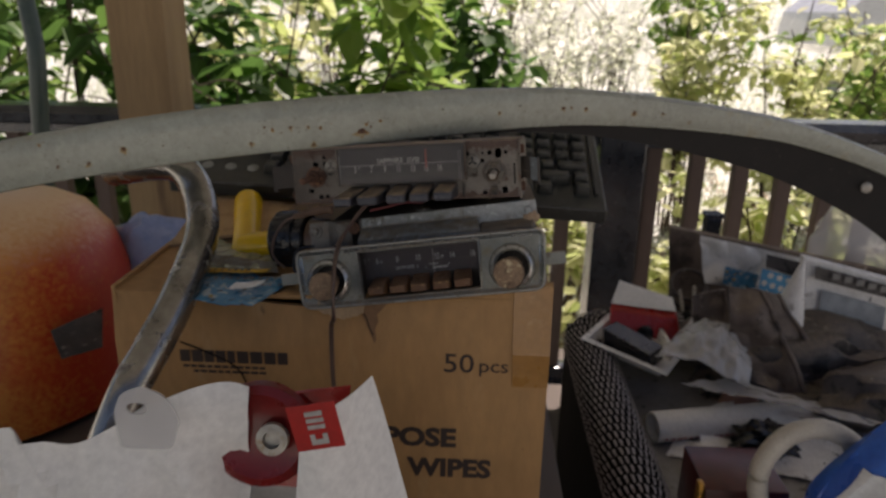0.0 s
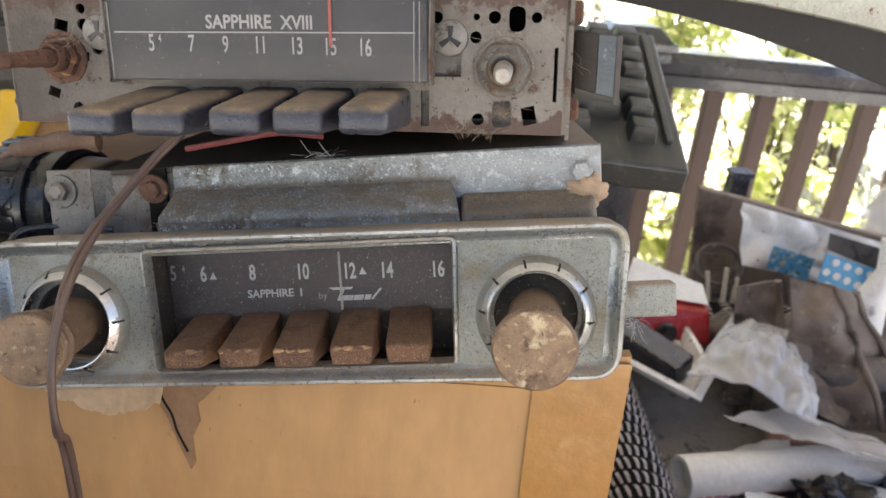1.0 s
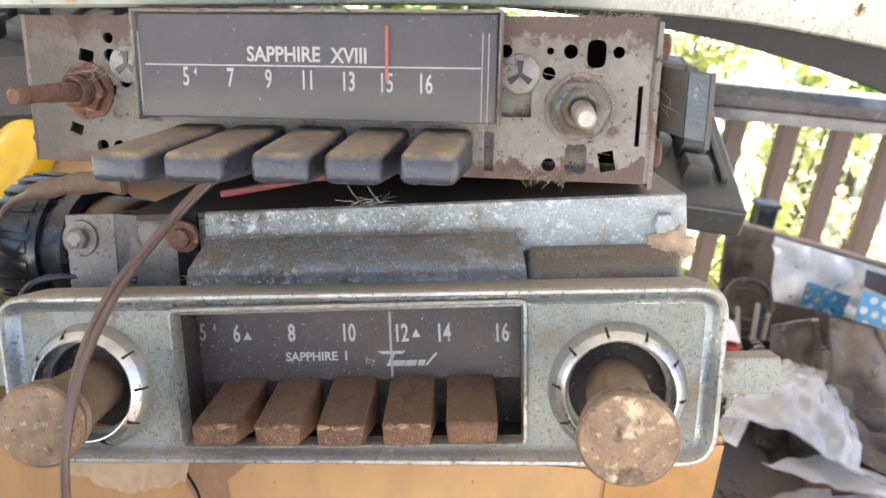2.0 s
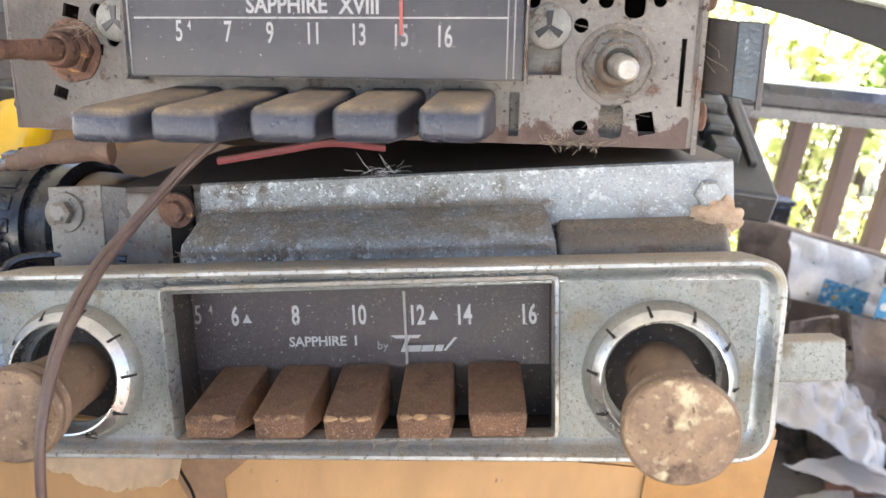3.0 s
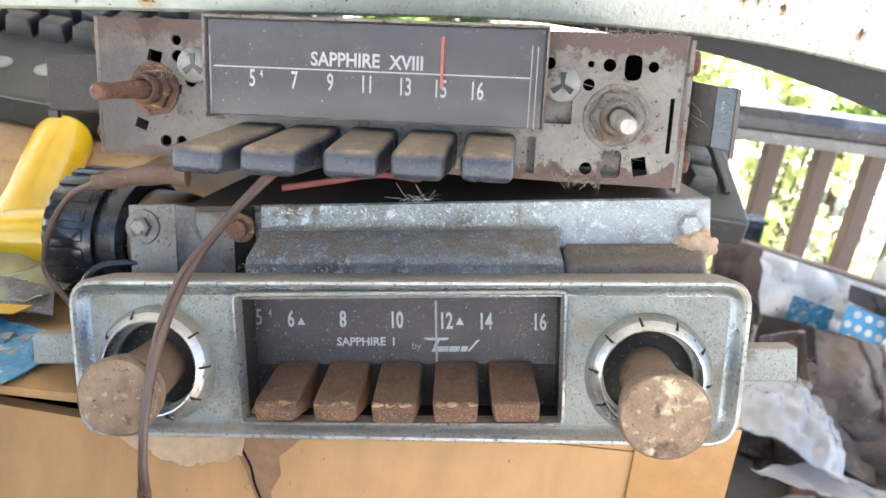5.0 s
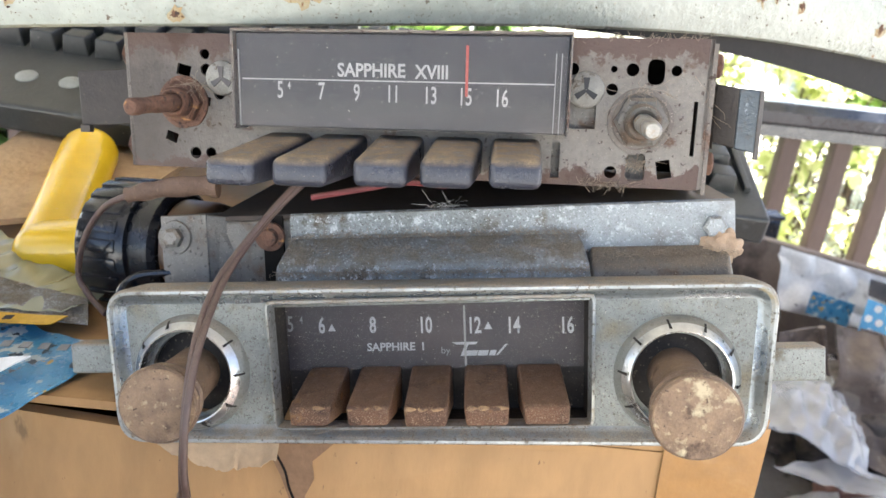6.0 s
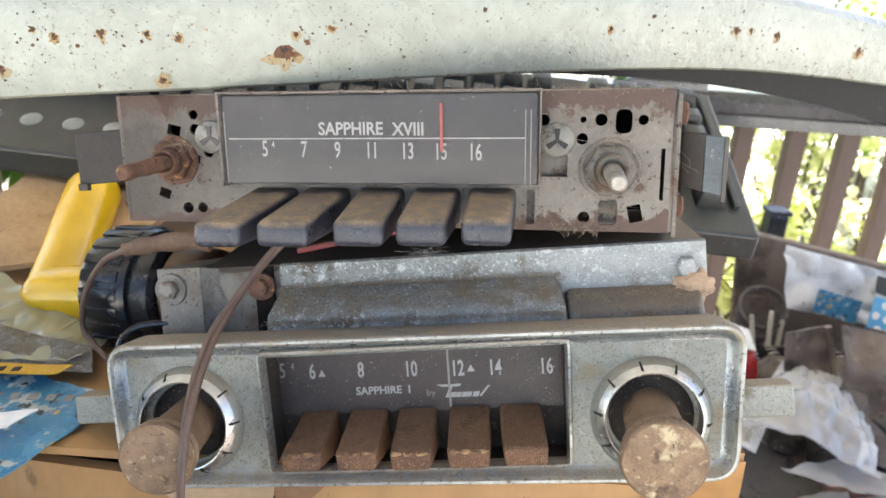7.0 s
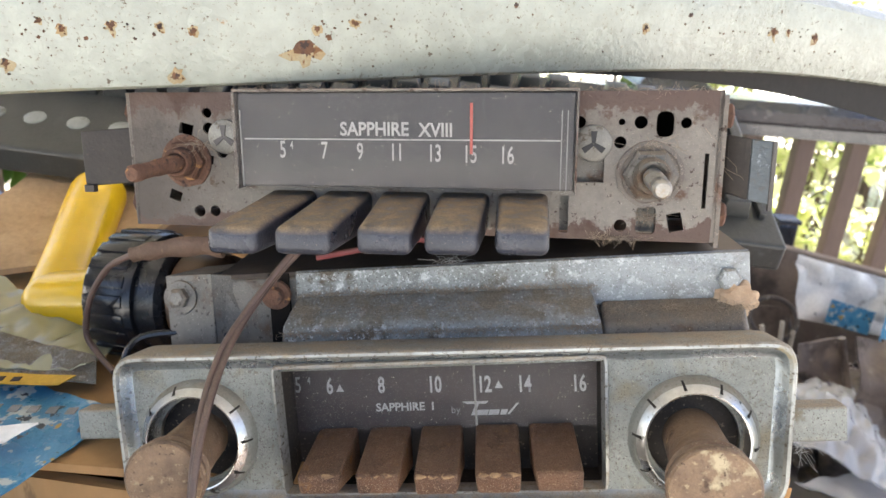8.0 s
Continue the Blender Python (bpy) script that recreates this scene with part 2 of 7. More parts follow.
    bs.inputs["Coat Weight"].default_value = coat
    bs.inputs["Transmission Weight"].default_value = trans
    if bump:
        bp = N("ShaderNodeBump")
        bp.inputs["Strength"].default_value = bump
        bp.inputs["Distance"].default_value = 0.001
        K(nz(bscale or scale * 5, 5).outputs["Fac"], bp.inputs["Height"])
        K(bp.outputs["Normal"], bs.inputs["Normal"])
    return m


def leaf_mat(name, c1, c2, glow=0.45):
    m = bpy.data.materials.new(name)
    m.use_nodes = True
    t = m.node_tree
    N, K = t.nodes.new, t.links.new
    bs, out = t.nodes["Principled BSDF"], t.nodes["Material Output"]
    ge = N("ShaderNodeNewGeometry")
    mx = N("ShaderNodeMix")
    mx.data_type = "RGBA"
    K(ge.outputs["Random Per Island"], mx.inputs[0])
    mx.inputs[6].default_value, mx.inputs[7].default_value = (*c1, 1), (*c2, 1)
    K(mx.outputs[2], bs.inputs["Base Color"])
    bs.inputs["Roughness"].default_value = 0.45
    tr = N("ShaderNodeBsdfTranslucent")
    gm = N("ShaderNodeGamma")
    gm.inputs[1].default_value = 0.8
    K(mx.outputs[2], gm.inputs[0])
    K(gm.outputs[0], tr.inputs["Color"])
    ms = N("ShaderNodeMixShader")
    ms.inputs[0].default_value = glow
    K(bs.outputs[0], ms.inputs[1])
    K(tr.outputs[0], ms.inputs[2])
    K(ms.outputs[0], out.inputs["Surface"])
    return m


def film_mat(name, tint, rough=0.12, clear=0.5, specks=0.0):
    """Thin clear plastic film: part see-through, part glossy haze."""
    m = bpy.data.materials.new(name)
    m.use_nodes = True
    t = m.node_tree
    N, K = t.nodes.new, t.links.new
    bs, out = t.nodes["Principled BSDF"], t.nodes["Material Output"]
    bs.inputs["Base Color"].default_value = (*tint, 1)
    bs.inputs["Roughness"].default_value = rough
    bs.inputs["Specular IOR Level"].default_value = 0.8
    co, nz, bp = N("ShaderNodeTexCoord"), N("ShaderNodeTexNoise"), N("ShaderNodeBump")
    nz.inputs["Scale"].default_value = 28
    bp.inputs["Strength"].default_value, bp.inputs["Distance"].default_value = 0.5, 0.004
    K(co.outputs["Object"], nz.inputs["Vector"])
    K(nz.outputs["Fac"], bp.inputs["Height"])
    K(bp.outputs["Normal"], bs.inputs["Normal"])
    tp, ms = N("ShaderNodeBsdfTransparent"), N("ShaderNodeMixShader")
    ms.inputs[0].default_value = clear
    K(bs.outputs[0], ms.inputs[1])
    K(tp.outputs[0], ms.inputs[2])
    last = ms.outputs[0]
    if specks:
        n2, rp, df, m2 = N("ShaderNodeTexNoise"), N("ShaderNodeMapRange"), N("ShaderNodeBsdfDiffuse"), N("ShaderNodeMixShader")
        n2.inputs["Scale"].default_value, n2.inputs["Detail"].default_value = 1700, 5
        rp.inputs[1].default_value, rp.inputs[2].default_value = specks, specks + 0.04
        df.inputs["Color"].default_value = (0.42, 0.38, 0.31, 1)
        K(co.outputs["Object"], n2.inputs["Vector"])
        K(n2.outputs["Fac"], rp.inputs[0])
        K(rp.outputs[0], m2.inputs[0])
        K(last, m2.inputs[1])
        K(df.outputs[0], m2.inputs[2])
        last = m2.outputs[0]
    K(last, out.inputs["Surface"])
    return m


DUST = (0.30, 0.225, 0.15)
SPECK = ((0.50, 0.45, 0.36), 2600, 0.655, 0.03, 0.95)
GRIME = ((0.10, 0.08, 0.06), 130, 0.6, 0.12, 0.9)
RUST = (0.13, 0.05, 0.025)
M_face = surf("pitted_zinc", (0.275, 0.282, 0.252), (0.205, 0.206, 0.178), 38, 0.40, 0.35, [((0.215, 0.185, 0.125), 62, 0.53, 0.16, 0.8), ((0.145, 0.132, 0.108), 1000, 0.575, 0.08, 0.8), ((0.065, 0.053, 0.04), 2300, 0.615, 0.03, 0.9), ((0.15, 0.125, 0.085), 190, 0.60, 0.10, 0.9), SPECK], 0.45, 1300, (DUST, 0.85))
M_rim = surf("dulled_rim", (0.40, 0.40, 0.375), (0.25, 0.245, 0.22), 60, 0.38, 0.65, [GRIME, ((0.12, 0.10, 0.075), 700, 0.57, 0.06, 0.8), ((0.30, 0.25, 0.16), 90, 0.60, 0.10, 0.8)], 0.3, 900, (DUST, 0.8))
M_chrome = surf("chrome", (0.72, 0.72, 0.70), (0.58, 0.58, 0.56), 60, 0.27, 1.0, [((0.30, 0.28, 0.23), 420, 0.62, 0.08, 0.7), ((0.12, 0.10, 0.075), 1500, 0.66, 0.04, 0.8)], 0.1, 500, (DUST, 0.25))
M_skirt = surf("dulled_ring_skirt", (0.36, 0.355, 0.32), (0.24, 0.235, 0.20), 90, 0.36, 0.6, [((0.17, 0.15, 0.11), 260, 0.58, 0.12, 0.8), ((0.08, 0.065, 0.05), 1800, 0.64, 0.04, 0.9)], 0.25, 900, (DUST, 0.4))
M_wallmetal = surf("dish_wall", (0.34, 0.36, 0.36), (0.22, 0.235, 0.23), 70, 0.28, 0.75, [((0.13, 0.115, 0.09), 900, 0.60, 0.06, 0.8), ((0.17, 0.15, 0.11), 120, 0.60, 0.12, 0.8)], 0.25, 900, (DUST, 0.75))
M_zinc = surf("zinc_tray", (0.285, 0.305, 0.30), (0.155, 0.158, 0.145), 45, 0.42, 0.55, [((0.105, 0.085, 0.06), 120, 0.545, 0.12, 0.85), ((0.50, 0.515, 0.51), 260, 0.575, 0.10, 0.85), ((0.56, 0.575, 0.57), 1100, 0.60, 0.05, 0.85), ((0.085, 0.068, 0.05), 1500, 0.60, 0.04, 0.9), ((0.62, 0.63, 0.62), 2600, 0.64, 0.03, 0.9)], 0.7, 900, ((0.165, 0.13, 0.088), 0.95), extra=[((0.43, 0.445, 0.44), "X", 0.000, 0.190, 0.20)])
M_steel = surf("dirty_steel", (0.185, 0.17, 0.148), (0.115, 0.103, 0.087), 40, 0.5, 0.35, [((0.105, 0.07, 0.046), 90, 0.55, 0.12, 0.9), ((0.06, 0.05, 0.04), 700, 0.60, 0.05, 0.8), SPECK], 0.4, 900, ((0.17, 0.128, 0.088), 0.9))
M_rusty = surf("rusted_steel", (0.175, 0.150, 0.124), (0.115, 0.094, 0.077), 45, 0.55, 0.2, [((0.115, 0.064, 0.043), 55, 0.56, 0.08, 0.95), ((0.055, 0.037, 0.028), 420, 0.59, 0.05, 0.95), ((0.27, 0.22, 0.175), 1500, 0.62, 0.03, 0.95), SPECK], 0.45, 700, ((0.30, 0.205, 0.155), 0.9))
M_rustplate = surf("rust_edged_plate", (0.20, 0.178, 0.150), (0.138, 0.118, 0.098), 45, 0.48, 0.3, [((0.10, 0.062, 0.043), 75, 0.60, 0.05, 0.95), ((0.055, 0.037, 0.028), 520, 0.60, 0.05, 0.95), ((0.25, 0.21, 0.17), 1700, 0.62, 0.03, 0.95), SPECK], 0.45, 700, ((0.30, 0.205, 0.155), 0.9), extra=[((0.066, 0.052, 0.041), "X", -0.046, -0.084, 0.03), ((0.105, 0.083, 0.065), "Z", 0.0085, 0.0200, 0.034), ((0.078, 0.047, 0.035), "Z", 0.0155, 0.0164, 0.022), ((0.078, 0.047, 0.035), "Z", -0.0165, -0.0175, 0.024)])
M_rivet = surf("pale_rivet", (0.25, 0.235, 0.20), (0.175, 0.16, 0.135), 150, 0.45, 0.3, [((0.10, 0.078, 0.056), 420, 0.58, 0.08, 0.9), SPECK], 0.35, 900)
M_rust = surf("rust", (0.165, 0.080, 0.046), (0.085, 0.042, 0.028), 150, 0.9, 0, [((0.34, 0.17, 0.06), 260, 0.62, 0.06, 0.9), ((0.05, 0.03, 0.022), 320, 0.58, 0.08, 0.9)], 0.7, 700)
M_brightsteel = surf("bright_shaft", (0.40, 0.38, 0.34), (0.27, 0.25, 0.22), 200, 0.42, 0.6, (DUST, 250, 0.55, 0.1, 0.9), 0.3)
M_dial = surf("dial_charcoal", (0.034, 0.023, 0.020), (0.052, 0.036, 0.031), 70, 0.45, 0, [((0.16, 0.13, 0.11), 3200, 0.62, 0.04, 0.9), ((0.10, 0.08, 0.065), 170, 0.64, 0.12, 0.9)], 0.05, 900, spec=0.3)
# Paler lower part: the cover's gloss and haze put into the dial colour.
M_dial2 = surf("dial_grey", (0.036, 0.033, 0.033), (0.050, 0.046, 0.045), 50, 0.35, 0, [((0.21, 0.195, 0.175), 3000, 0.645, 0.04, 0.9), ((0.09, 0.08, 0.072), 140, 0.62, 0.15, 0.8)], 0.05, 900, spec=0.35, extra=[((0.105, 0.092, 0.082), "Z", 0.004, -0.0075, 0.004)])
M_clear = film_mat("dusty_clear_plastic", (0.15, 0.125, 0.115), 0.26, 0.95, 0.69)
M_ink = surf("dial_white", (0.40, 0.385, 0.36), (0.31, 0.30, 0.28), 300, 0.6, 0, ((0.16, 0.15, 0.14), 700, 0.60, 0.1, 0.8), bump=0)
M_ink2 = surf("dial_faded", (0.25, 0.24, 0.225), (0.18, 0.175, 0.165), 300, 0.6, bump=0)
M_needle = surf("red_needle", (0.42, 0.07, 0.045), (0.34, 0.06, 0.04), 100, 0.4, bump=0)
M_pale = surf("pale_needle", (0.30, 0.28, 0.25), (0.22, 0.205, 0.18), 100, 0.4, bump=0)
# Near-black, also used where blocks and sheets stand in for shade.
M_black = surf("near_black", (0.011, 0.0095, 0.008), (0.017, 0.014, 0.012), 60, 0.9, spec=0.05)
# Dust specks over a dark base that holds the shade of the recesses.
M_well = surf("dusty_shaded_well", (0.022, 0.018, 0.015), (0.045, 0.037, 0.030), 160, 0.7, 0, ((0.17, 0.135, 0.10), 900, 0.62, 0.06, 0.9), 0.3, 700, spec=0.2)
M_brownkey = surf("brown_key", (0.105, 0.045, 0.020), (0.160, 0.071, 0.031), 150, 0.45, 0, [((0.29, 0.145, 0.055), 200, 0.60, 0.12, 0.9), ((0.05, 0.024, 0.014), 120, 0.56, 0.12, 0.8), ((0.36, 0.25, 0.16), 3200, 0.575, 0.04, 0.95)], 0.9, 1500, ((0.125, 0.074, 0.043), 0.6), rnd=0.14)
M_keyedge = surf("worn_key_edge", (0.50, 0.31, 0.15), (0.12, 0.062, 0.035), 260, 0.6, 0, ((0.11, 0.056, 0.032), 150, 0.505, 0.05, 0.7), 0.4, 900)
M_bluekey = surf("slate_key", (0.036, 0.038, 0.050), (0.025, 0.026, 0.035), 80, 0.30, 0, [((0.12, 0.095, 0.07), 300, 0.65, 0.10, 0.9), ((0.26, 0.22, 0.17), 2800, 0.66, 0.03, 0.95)], 0.3, 1200, ((0.235, 0.17, 0.105), 1.0))
M_knob = surf("brown_knob", (0.125, 0.075, 0.044), (0.20, 0.125, 0.074), 130, 0.55, 0, [((0.055, 0.034, 0.022), 110, 0.55, 0.14, 0.8), ((0.30, 0.21, 0.12), 300, 0.61, 0.09, 0.8), SPECK], 0.5, 1300, ((0.18, 0.122, 0.076), 0.6))
M_knobend = surf("worn_knob_end", (0.30, 0.19, 0.105), (0.16, 0.095, 0.053), 210, 0.42, 0, [((0.085, 0.05, 0.03), 150, 0.56, 0.12, 0.8), ((0.50, 0.40, 0.24), 125, 0.58, 0.08, 0.4), ((0.40, 0.295, 0.17), 480, 0.595, 0.08, 0.6), ((0.08, 0.05, 0.033), 900, 0.63, 0.05, 0.9)], 0.6, 1100)
M_foam = surf("tan_foam", (0.50, 0.36, 0.24), (0.36, 0.24, 0.15), 200, 0.95, bump=0.8, bscale=500)
M_lint = surf("lint", (0.33, 0.26, 0.19), (0.20, 0.15, 0.105), 200, 0.95, bump=0)
M_card = surf("cardboard", (0.43, 0.242, 0.098), (0.375, 0.203, 0.078), 12, 0.75, 0, [((0.29, 0.155, 0.06), 9, 0.58, 0.2, 0.8), ((0.47, 0.30, 0.15), 26, 0.61, 0.14, 0.85), ((0.24, 0.145, 0.07), 60, 0.67, 0.05, 0.9), ((0.20, 0.12, 0.06), 500, 0.68, 0.05, 0.9)], 0.3, 160, streak=(1, 1, 0.35))
M_ply = surf("peeled_ply", (0.50, 0.345, 0.20), (0.42, 0.275, 0.15), 40, 0.85, 0, ((0.30, 0.185, 0.10), 70, 0.58, 0.12, 0.9), 0.5, 300)
M_cardin = surf("torn_cardboard", (0.20, 0.108, 0.052), (0.27, 0.155, 0.08), 60, 0.9, bump=0.6, bscale=260)
M_tape = surf("packing_tape", (0.37, 0.180, 0.045), (0.31, 0.145, 0.034), 18, 0.3, 0, ((0.42, 0.25, 0.09), 30, 0.60, 0.1, 0.3), bump=0.5, bscale=70, coat=0.1)
M_print = surf("box_print", (0.035, 0.022, 0.018), (0.05, 0.03, 0.022), 80, 0.7, bump=0)
M_enamel = surf("chipped_enamel", (0.35, 0.365, 0.310), (0.285, 0.295, 0.245), 16, 0.26, 0, [((0.28, 0.235, 0.14), 17, 0.60, 0.14, 0.6), ((0.20, 0.185, 0.14), 900, 0.60, 0.05, 0.8), ((0.12, 0.095, 0.068), 320, 0.675, 0.02, 0.9), ((0.24, 0.135, 0.055), 90, 0.69, 0.03, 0.9)], 0.5, 420)
M_enamelrust = surf("enamel_rust", (0.075, 0.042, 0.030), (0.17, 0.075, 0.03), 350, 0.95, 0, ((0.05, 0.032, 0.026), 500, 0.52, 0.06, 0.95), 0.9, 600)
M_rusthalo = surf("rust_bleed", (0.30, 0.19, 0.075), (0.29, 0.255, 0.16), 260, 0.6, 0, ((0.16, 0.075, 0.03), 420, 0.57, 0.07, 0.9), 0.3, 500)
M_web = surf("black_web", (0.014, 0.013, 0.012), (0.024, 0.021, 0.019), 40, 0.7, 0, ((0.07, 0.06, 0.05), 200, 0.66, 0.05, 0.9), spec=0.2)
M_blackpl = surf("black_plastic", (0.011, 0.011, 0.013), (0.017, 0.017, 0.019), 60, 0.24, 0, ((0.07, 0.062, 0.055), 500, 0.69, 0.05, 0.8), 0.08)
M_keyb = surf("keyboard_plastic", (0.028, 0.031, 0.030), (0.021, 0.023, 0.022), 50, 0.36, 0, [((0.14, 0.13, 0.12), 500, 0.66, 0.05, 0.9), ((0.07, 0.078, 0.074), 60, 0.60, 0.12, 0.7)], 0.3, 500, ((0.11, 0.105, 0.095), 0.3), spec=0.5)
M_bracket = surf("blackened_bracket", (0.034, 0.027, 0.022), (0.050, 0.040, 0.032), 50, 0.5, 0.1, [((0.08, 0.06, 0.047), 900, 0.63, 0.06, 0.9)], 0.35, 900, spec=0.35)
M_bluesteel = surf("blued_steel", (0.062, 0.070, 0.074), (0.085, 0.096, 0.102), 60, 0.34, 0.55, [((0.20, 0.22, 0.23), 700, 0.615, 0.05, 0.6), ((0.07, 0.055, 0.043), 160, 0.60, 0.1, 0.8)], 0.3, 900)
M_yellow = surf("yellow_plastic", (0.80, 0.50, 0.015), (0.75, 0.45, 0.015), 4, 0.22, 0, ((0.5, 0.3, 0.03), 260, 0.69, 0.06, 0.6), 0.05, 300)
M_amber = surf("amber_plastic", (0.115, 0.048, 0.016), (0.07, 0.03, 0.011), 50, 0.3, 0, ((0.035, 0.022, 0.015), 60, 0.55, 0.1, 0.8), 0.1, dust=((0.09, 0.065, 0.042), 0.2))
M_cord = surf("brown_cord", (0.082, 0.047, 0.036), (0.115, 0.068, 0.052), 120, 0.45, bump=0.2, dust=((0.17, 0.12, 0.085), 0.5))
M_tapewrap = surf("cloth_tape", (0.115, 0.064, 0.038), (0.075, 0.041, 0.026), 160, 0.7, 0, ((0.17, 0.115, 0.075), 500, 0.61, 0.08, 0.9), bump=0.6, bscale=500)
M_redwire = surf("red_wire", (0.16, 0.03, 0.03), (0.11, 0.025, 0.025), 120, 0.6, bump=0.1, dust=(DUST, 0.3))
M_tube = surf("brushed_tube", (0.40, 0.39, 0.37), (0.17, 0.16, 0.145), 40, 0.24, 0.9, [((0.12, 0.10, 0.085), 60, 0.60, 0.1, 0.7), ((0.50, 0.48, 0.45), 26, 0.62, 0.1, 0.35)], 0.15, 250)
M_paper = surf("white_paper", (0.74, 0.73, 0.70), (0.66, 0.65, 0.62), 20, 0.6, bump=0.15, bscale=80)
M_dirtypaper = surf("soiled_paper", (0.84, 0.83, 0.81), (0.64, 0.62, 0.59), 26, 0.4, 0, [((0.26, 0.225, 0.19), 34, 0.61, 0.10, 0.8), ((0.07, 0.068, 0.07), 60, 0.655, 0.03, 0.6)], 0.6, 90)
M_button = surf("grey_button", (0.30, 0.31, 0.29), (0.20, 0.21, 0.19), 60, 0.4, 0, ((0.12, 0.11, 0.09), 160, 0.58, 0.1, 0.8), 0.2)
M_redpl = surf("red_plastic", (0.42, 0.025, 0.02), (0.33, 0.02, 0.016), 30, 0.3, bump=0.08)
M_maroon = surf("deep_red_plastic", (0.20, 0.014, 0.012), (0.13, 0.010, 0.009), 30, 0.3, bump=0.08)
# Jug colour: redder towards +x, paler towards the top.
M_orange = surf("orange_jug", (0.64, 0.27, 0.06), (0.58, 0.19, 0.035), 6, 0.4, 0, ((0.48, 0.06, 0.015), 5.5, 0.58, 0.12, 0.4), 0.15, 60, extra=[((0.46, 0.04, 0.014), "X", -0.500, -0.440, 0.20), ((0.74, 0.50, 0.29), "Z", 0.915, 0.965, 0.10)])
M_blue = surf("blue_print", (0.045, 0.20, 0.35), (0.07, 0.27, 0.43), 60, 0.3, 0, [((0.45, 0.49, 0.48), 120, 0.56, 0.03, 0.5), ((0.03, 0.035, 0.04), 150, 0.60, 0.03, 0.5), ((0.45, 0.28, 0.06), 110, 0.635, 0.03, 0.5)], 0.4)
M_skyblue = surf("sky_blue_card", (0.08, 0.36, 0.62), (0.06, 0.30, 0.55), 40, 0.5)
M_bluebag = surf("blue_sack", (0.02, 0.10, 0.46), (0.03, 0.14, 0.52), 20, 0.3, bump=0.3, bscale=60)
M_yprint = surf("yellow_print", (0.62, 0.36, 0.03), (0.55, 0.31, 0.03), 60, 0.5)
M_film = film_mat("clear_film", (0.62, 0.61, 0.60), 0.06, 0.45)
M_yfilm = film_mat("yellowed_film", (0.46, 0.45, 0.30), 0.10, 0.34)
M_leather = surf("brown_leather", (0.085, 0.060, 0.048), (0.165, 0.125, 0.100), 30, 0.5, 0, [((0.035, 0.024, 0.018), 26, 0.53, 0.1, 0.7), ((0.24, 0.20, 0.17), 90, 0.62, 0.1, 0.7)], 0.7, 160, (DUST, 0.35))
M_dark = surf("dark_clutter", (0.038, 0.032, 0.030), (0.085, 0.072, 0.066), 50, 0.5, 0, [((0.26, 0.235, 0.21), 60, 0.62, 0.05, 0.7), ((0.013, 0.012, 0.012), 28, 0.54, 0.06, 0.6)], 0.6, 120, (DUST, 0.3))
# The dust tint on upward faces stands in for the strands' highlights.
M_wicker = surf("dark_wicker", (0.15, 0.125, 0.115), (0.46, 0.41, 0.39), 150, 0.32, 0, bump=0.2, dust=((0.44, 0.40, 0.38), 0.4))
M_greytop = surf("grey_top", (0.27, 0.25, 0.235), (0.165, 0.15, 0.142), 12, 0.42, 0, [((0.36, 0.34, 0.32), 30, 0.61, 0.15, 0.7), ((0.09, 0.075, 0.068), 60, 0.60, 0.08, 0.7)], 0.2)
M_board = surf("stained_board", (0.11, 0.08, 0.062), (0.20, 0.15, 0.115), 20, 0.8, 0, [((0.05, 0.036, 0.028), 14, 0.54, 0.12, 0.9), ((0.33, 0.28, 0.24), 60, 0.64, 0.08, 0.9)], 0.4, 60, ((0.33, 0.26, 0.2), 0.6))
M_terracotta = surf("pinkish_clay", (0.36, 0.19, 0.14), (0.28, 0.15, 0.11), 40, 0.8)
M_hose = surf("cream_hose", (0.60, 0.55, 0.46), (0.48, 0.43, 0.35), 40, 0.45, bump=0.15)
M_rail = surf("railing_paint", (0.014, 0.019, 0.026), (0.024, 0.030, 0.038), 25, 0.22, 0, ((0.06, 0.065, 0.07), 120, 0.67, 0.06, 0.8), 0.12, spec=0.8)
M_bal = surf("baluster_wood", (0.18, 0.125, 0.10), (0.13, 0.09, 0.07), 20, 0.7, bump=0.25, streak=(1, 1, 0.15))
M_post = surf("post_wood", (0.36, 0.235, 0.115), (0.26, 0.165, 0.08), 14, 0.7, 0, ((0.15, 0.09, 0.05), 8, 0.66, 0.1, 0.8), 0.3, 90, streak=(1, 1, 0.12))
M_deck = surf("deck_wood", (0.105, 0.08, 0.064), (0.07, 0.054, 0.043), 12, 0.75, bump=0.3, streak=(1, 0.12, 1))
M_wall = surf("painted_siding", (0.62, 0.59, 0.53), (0.56, 0.53, 0.48), 5, 0.7, bump=0.1)
M_greenpole = surf("green_hose", (0.035, 0.06, 0.05), (0.055, 0.08, 0.065), 40, 0.4)
M_ground = surf("forest_ground", (0.70, 0.70, 0.66), (0.52, 0.54, 0.44), 1.3, 0.95, 0, [((0.78, 0.77, 0.73), 7, 0.5, 0.15, 0.9), ((0.14, 0.12, 0.08), 18, 0.57, 0.08, 0.9), ((0.30, 0.36, 0.18), 5, 0.6, 0.1, 0.9)], 0.9, 14)
M_bark = surf("bark", (0.10, 0.07, 0.05), (0.06, 0.042, 0.03), 40, 0.9, bump=0.5)
M_car = surf("car_white", (0.72, 0.73, 0.74), (0.68, 0.69, 0.70), 6, 0.25, bump=0, coat=0.6)
M_tyre = surf("tyre", (0.02, 0.02, 0.02), (0.035, 0.033, 0.03), 30, 0.8)
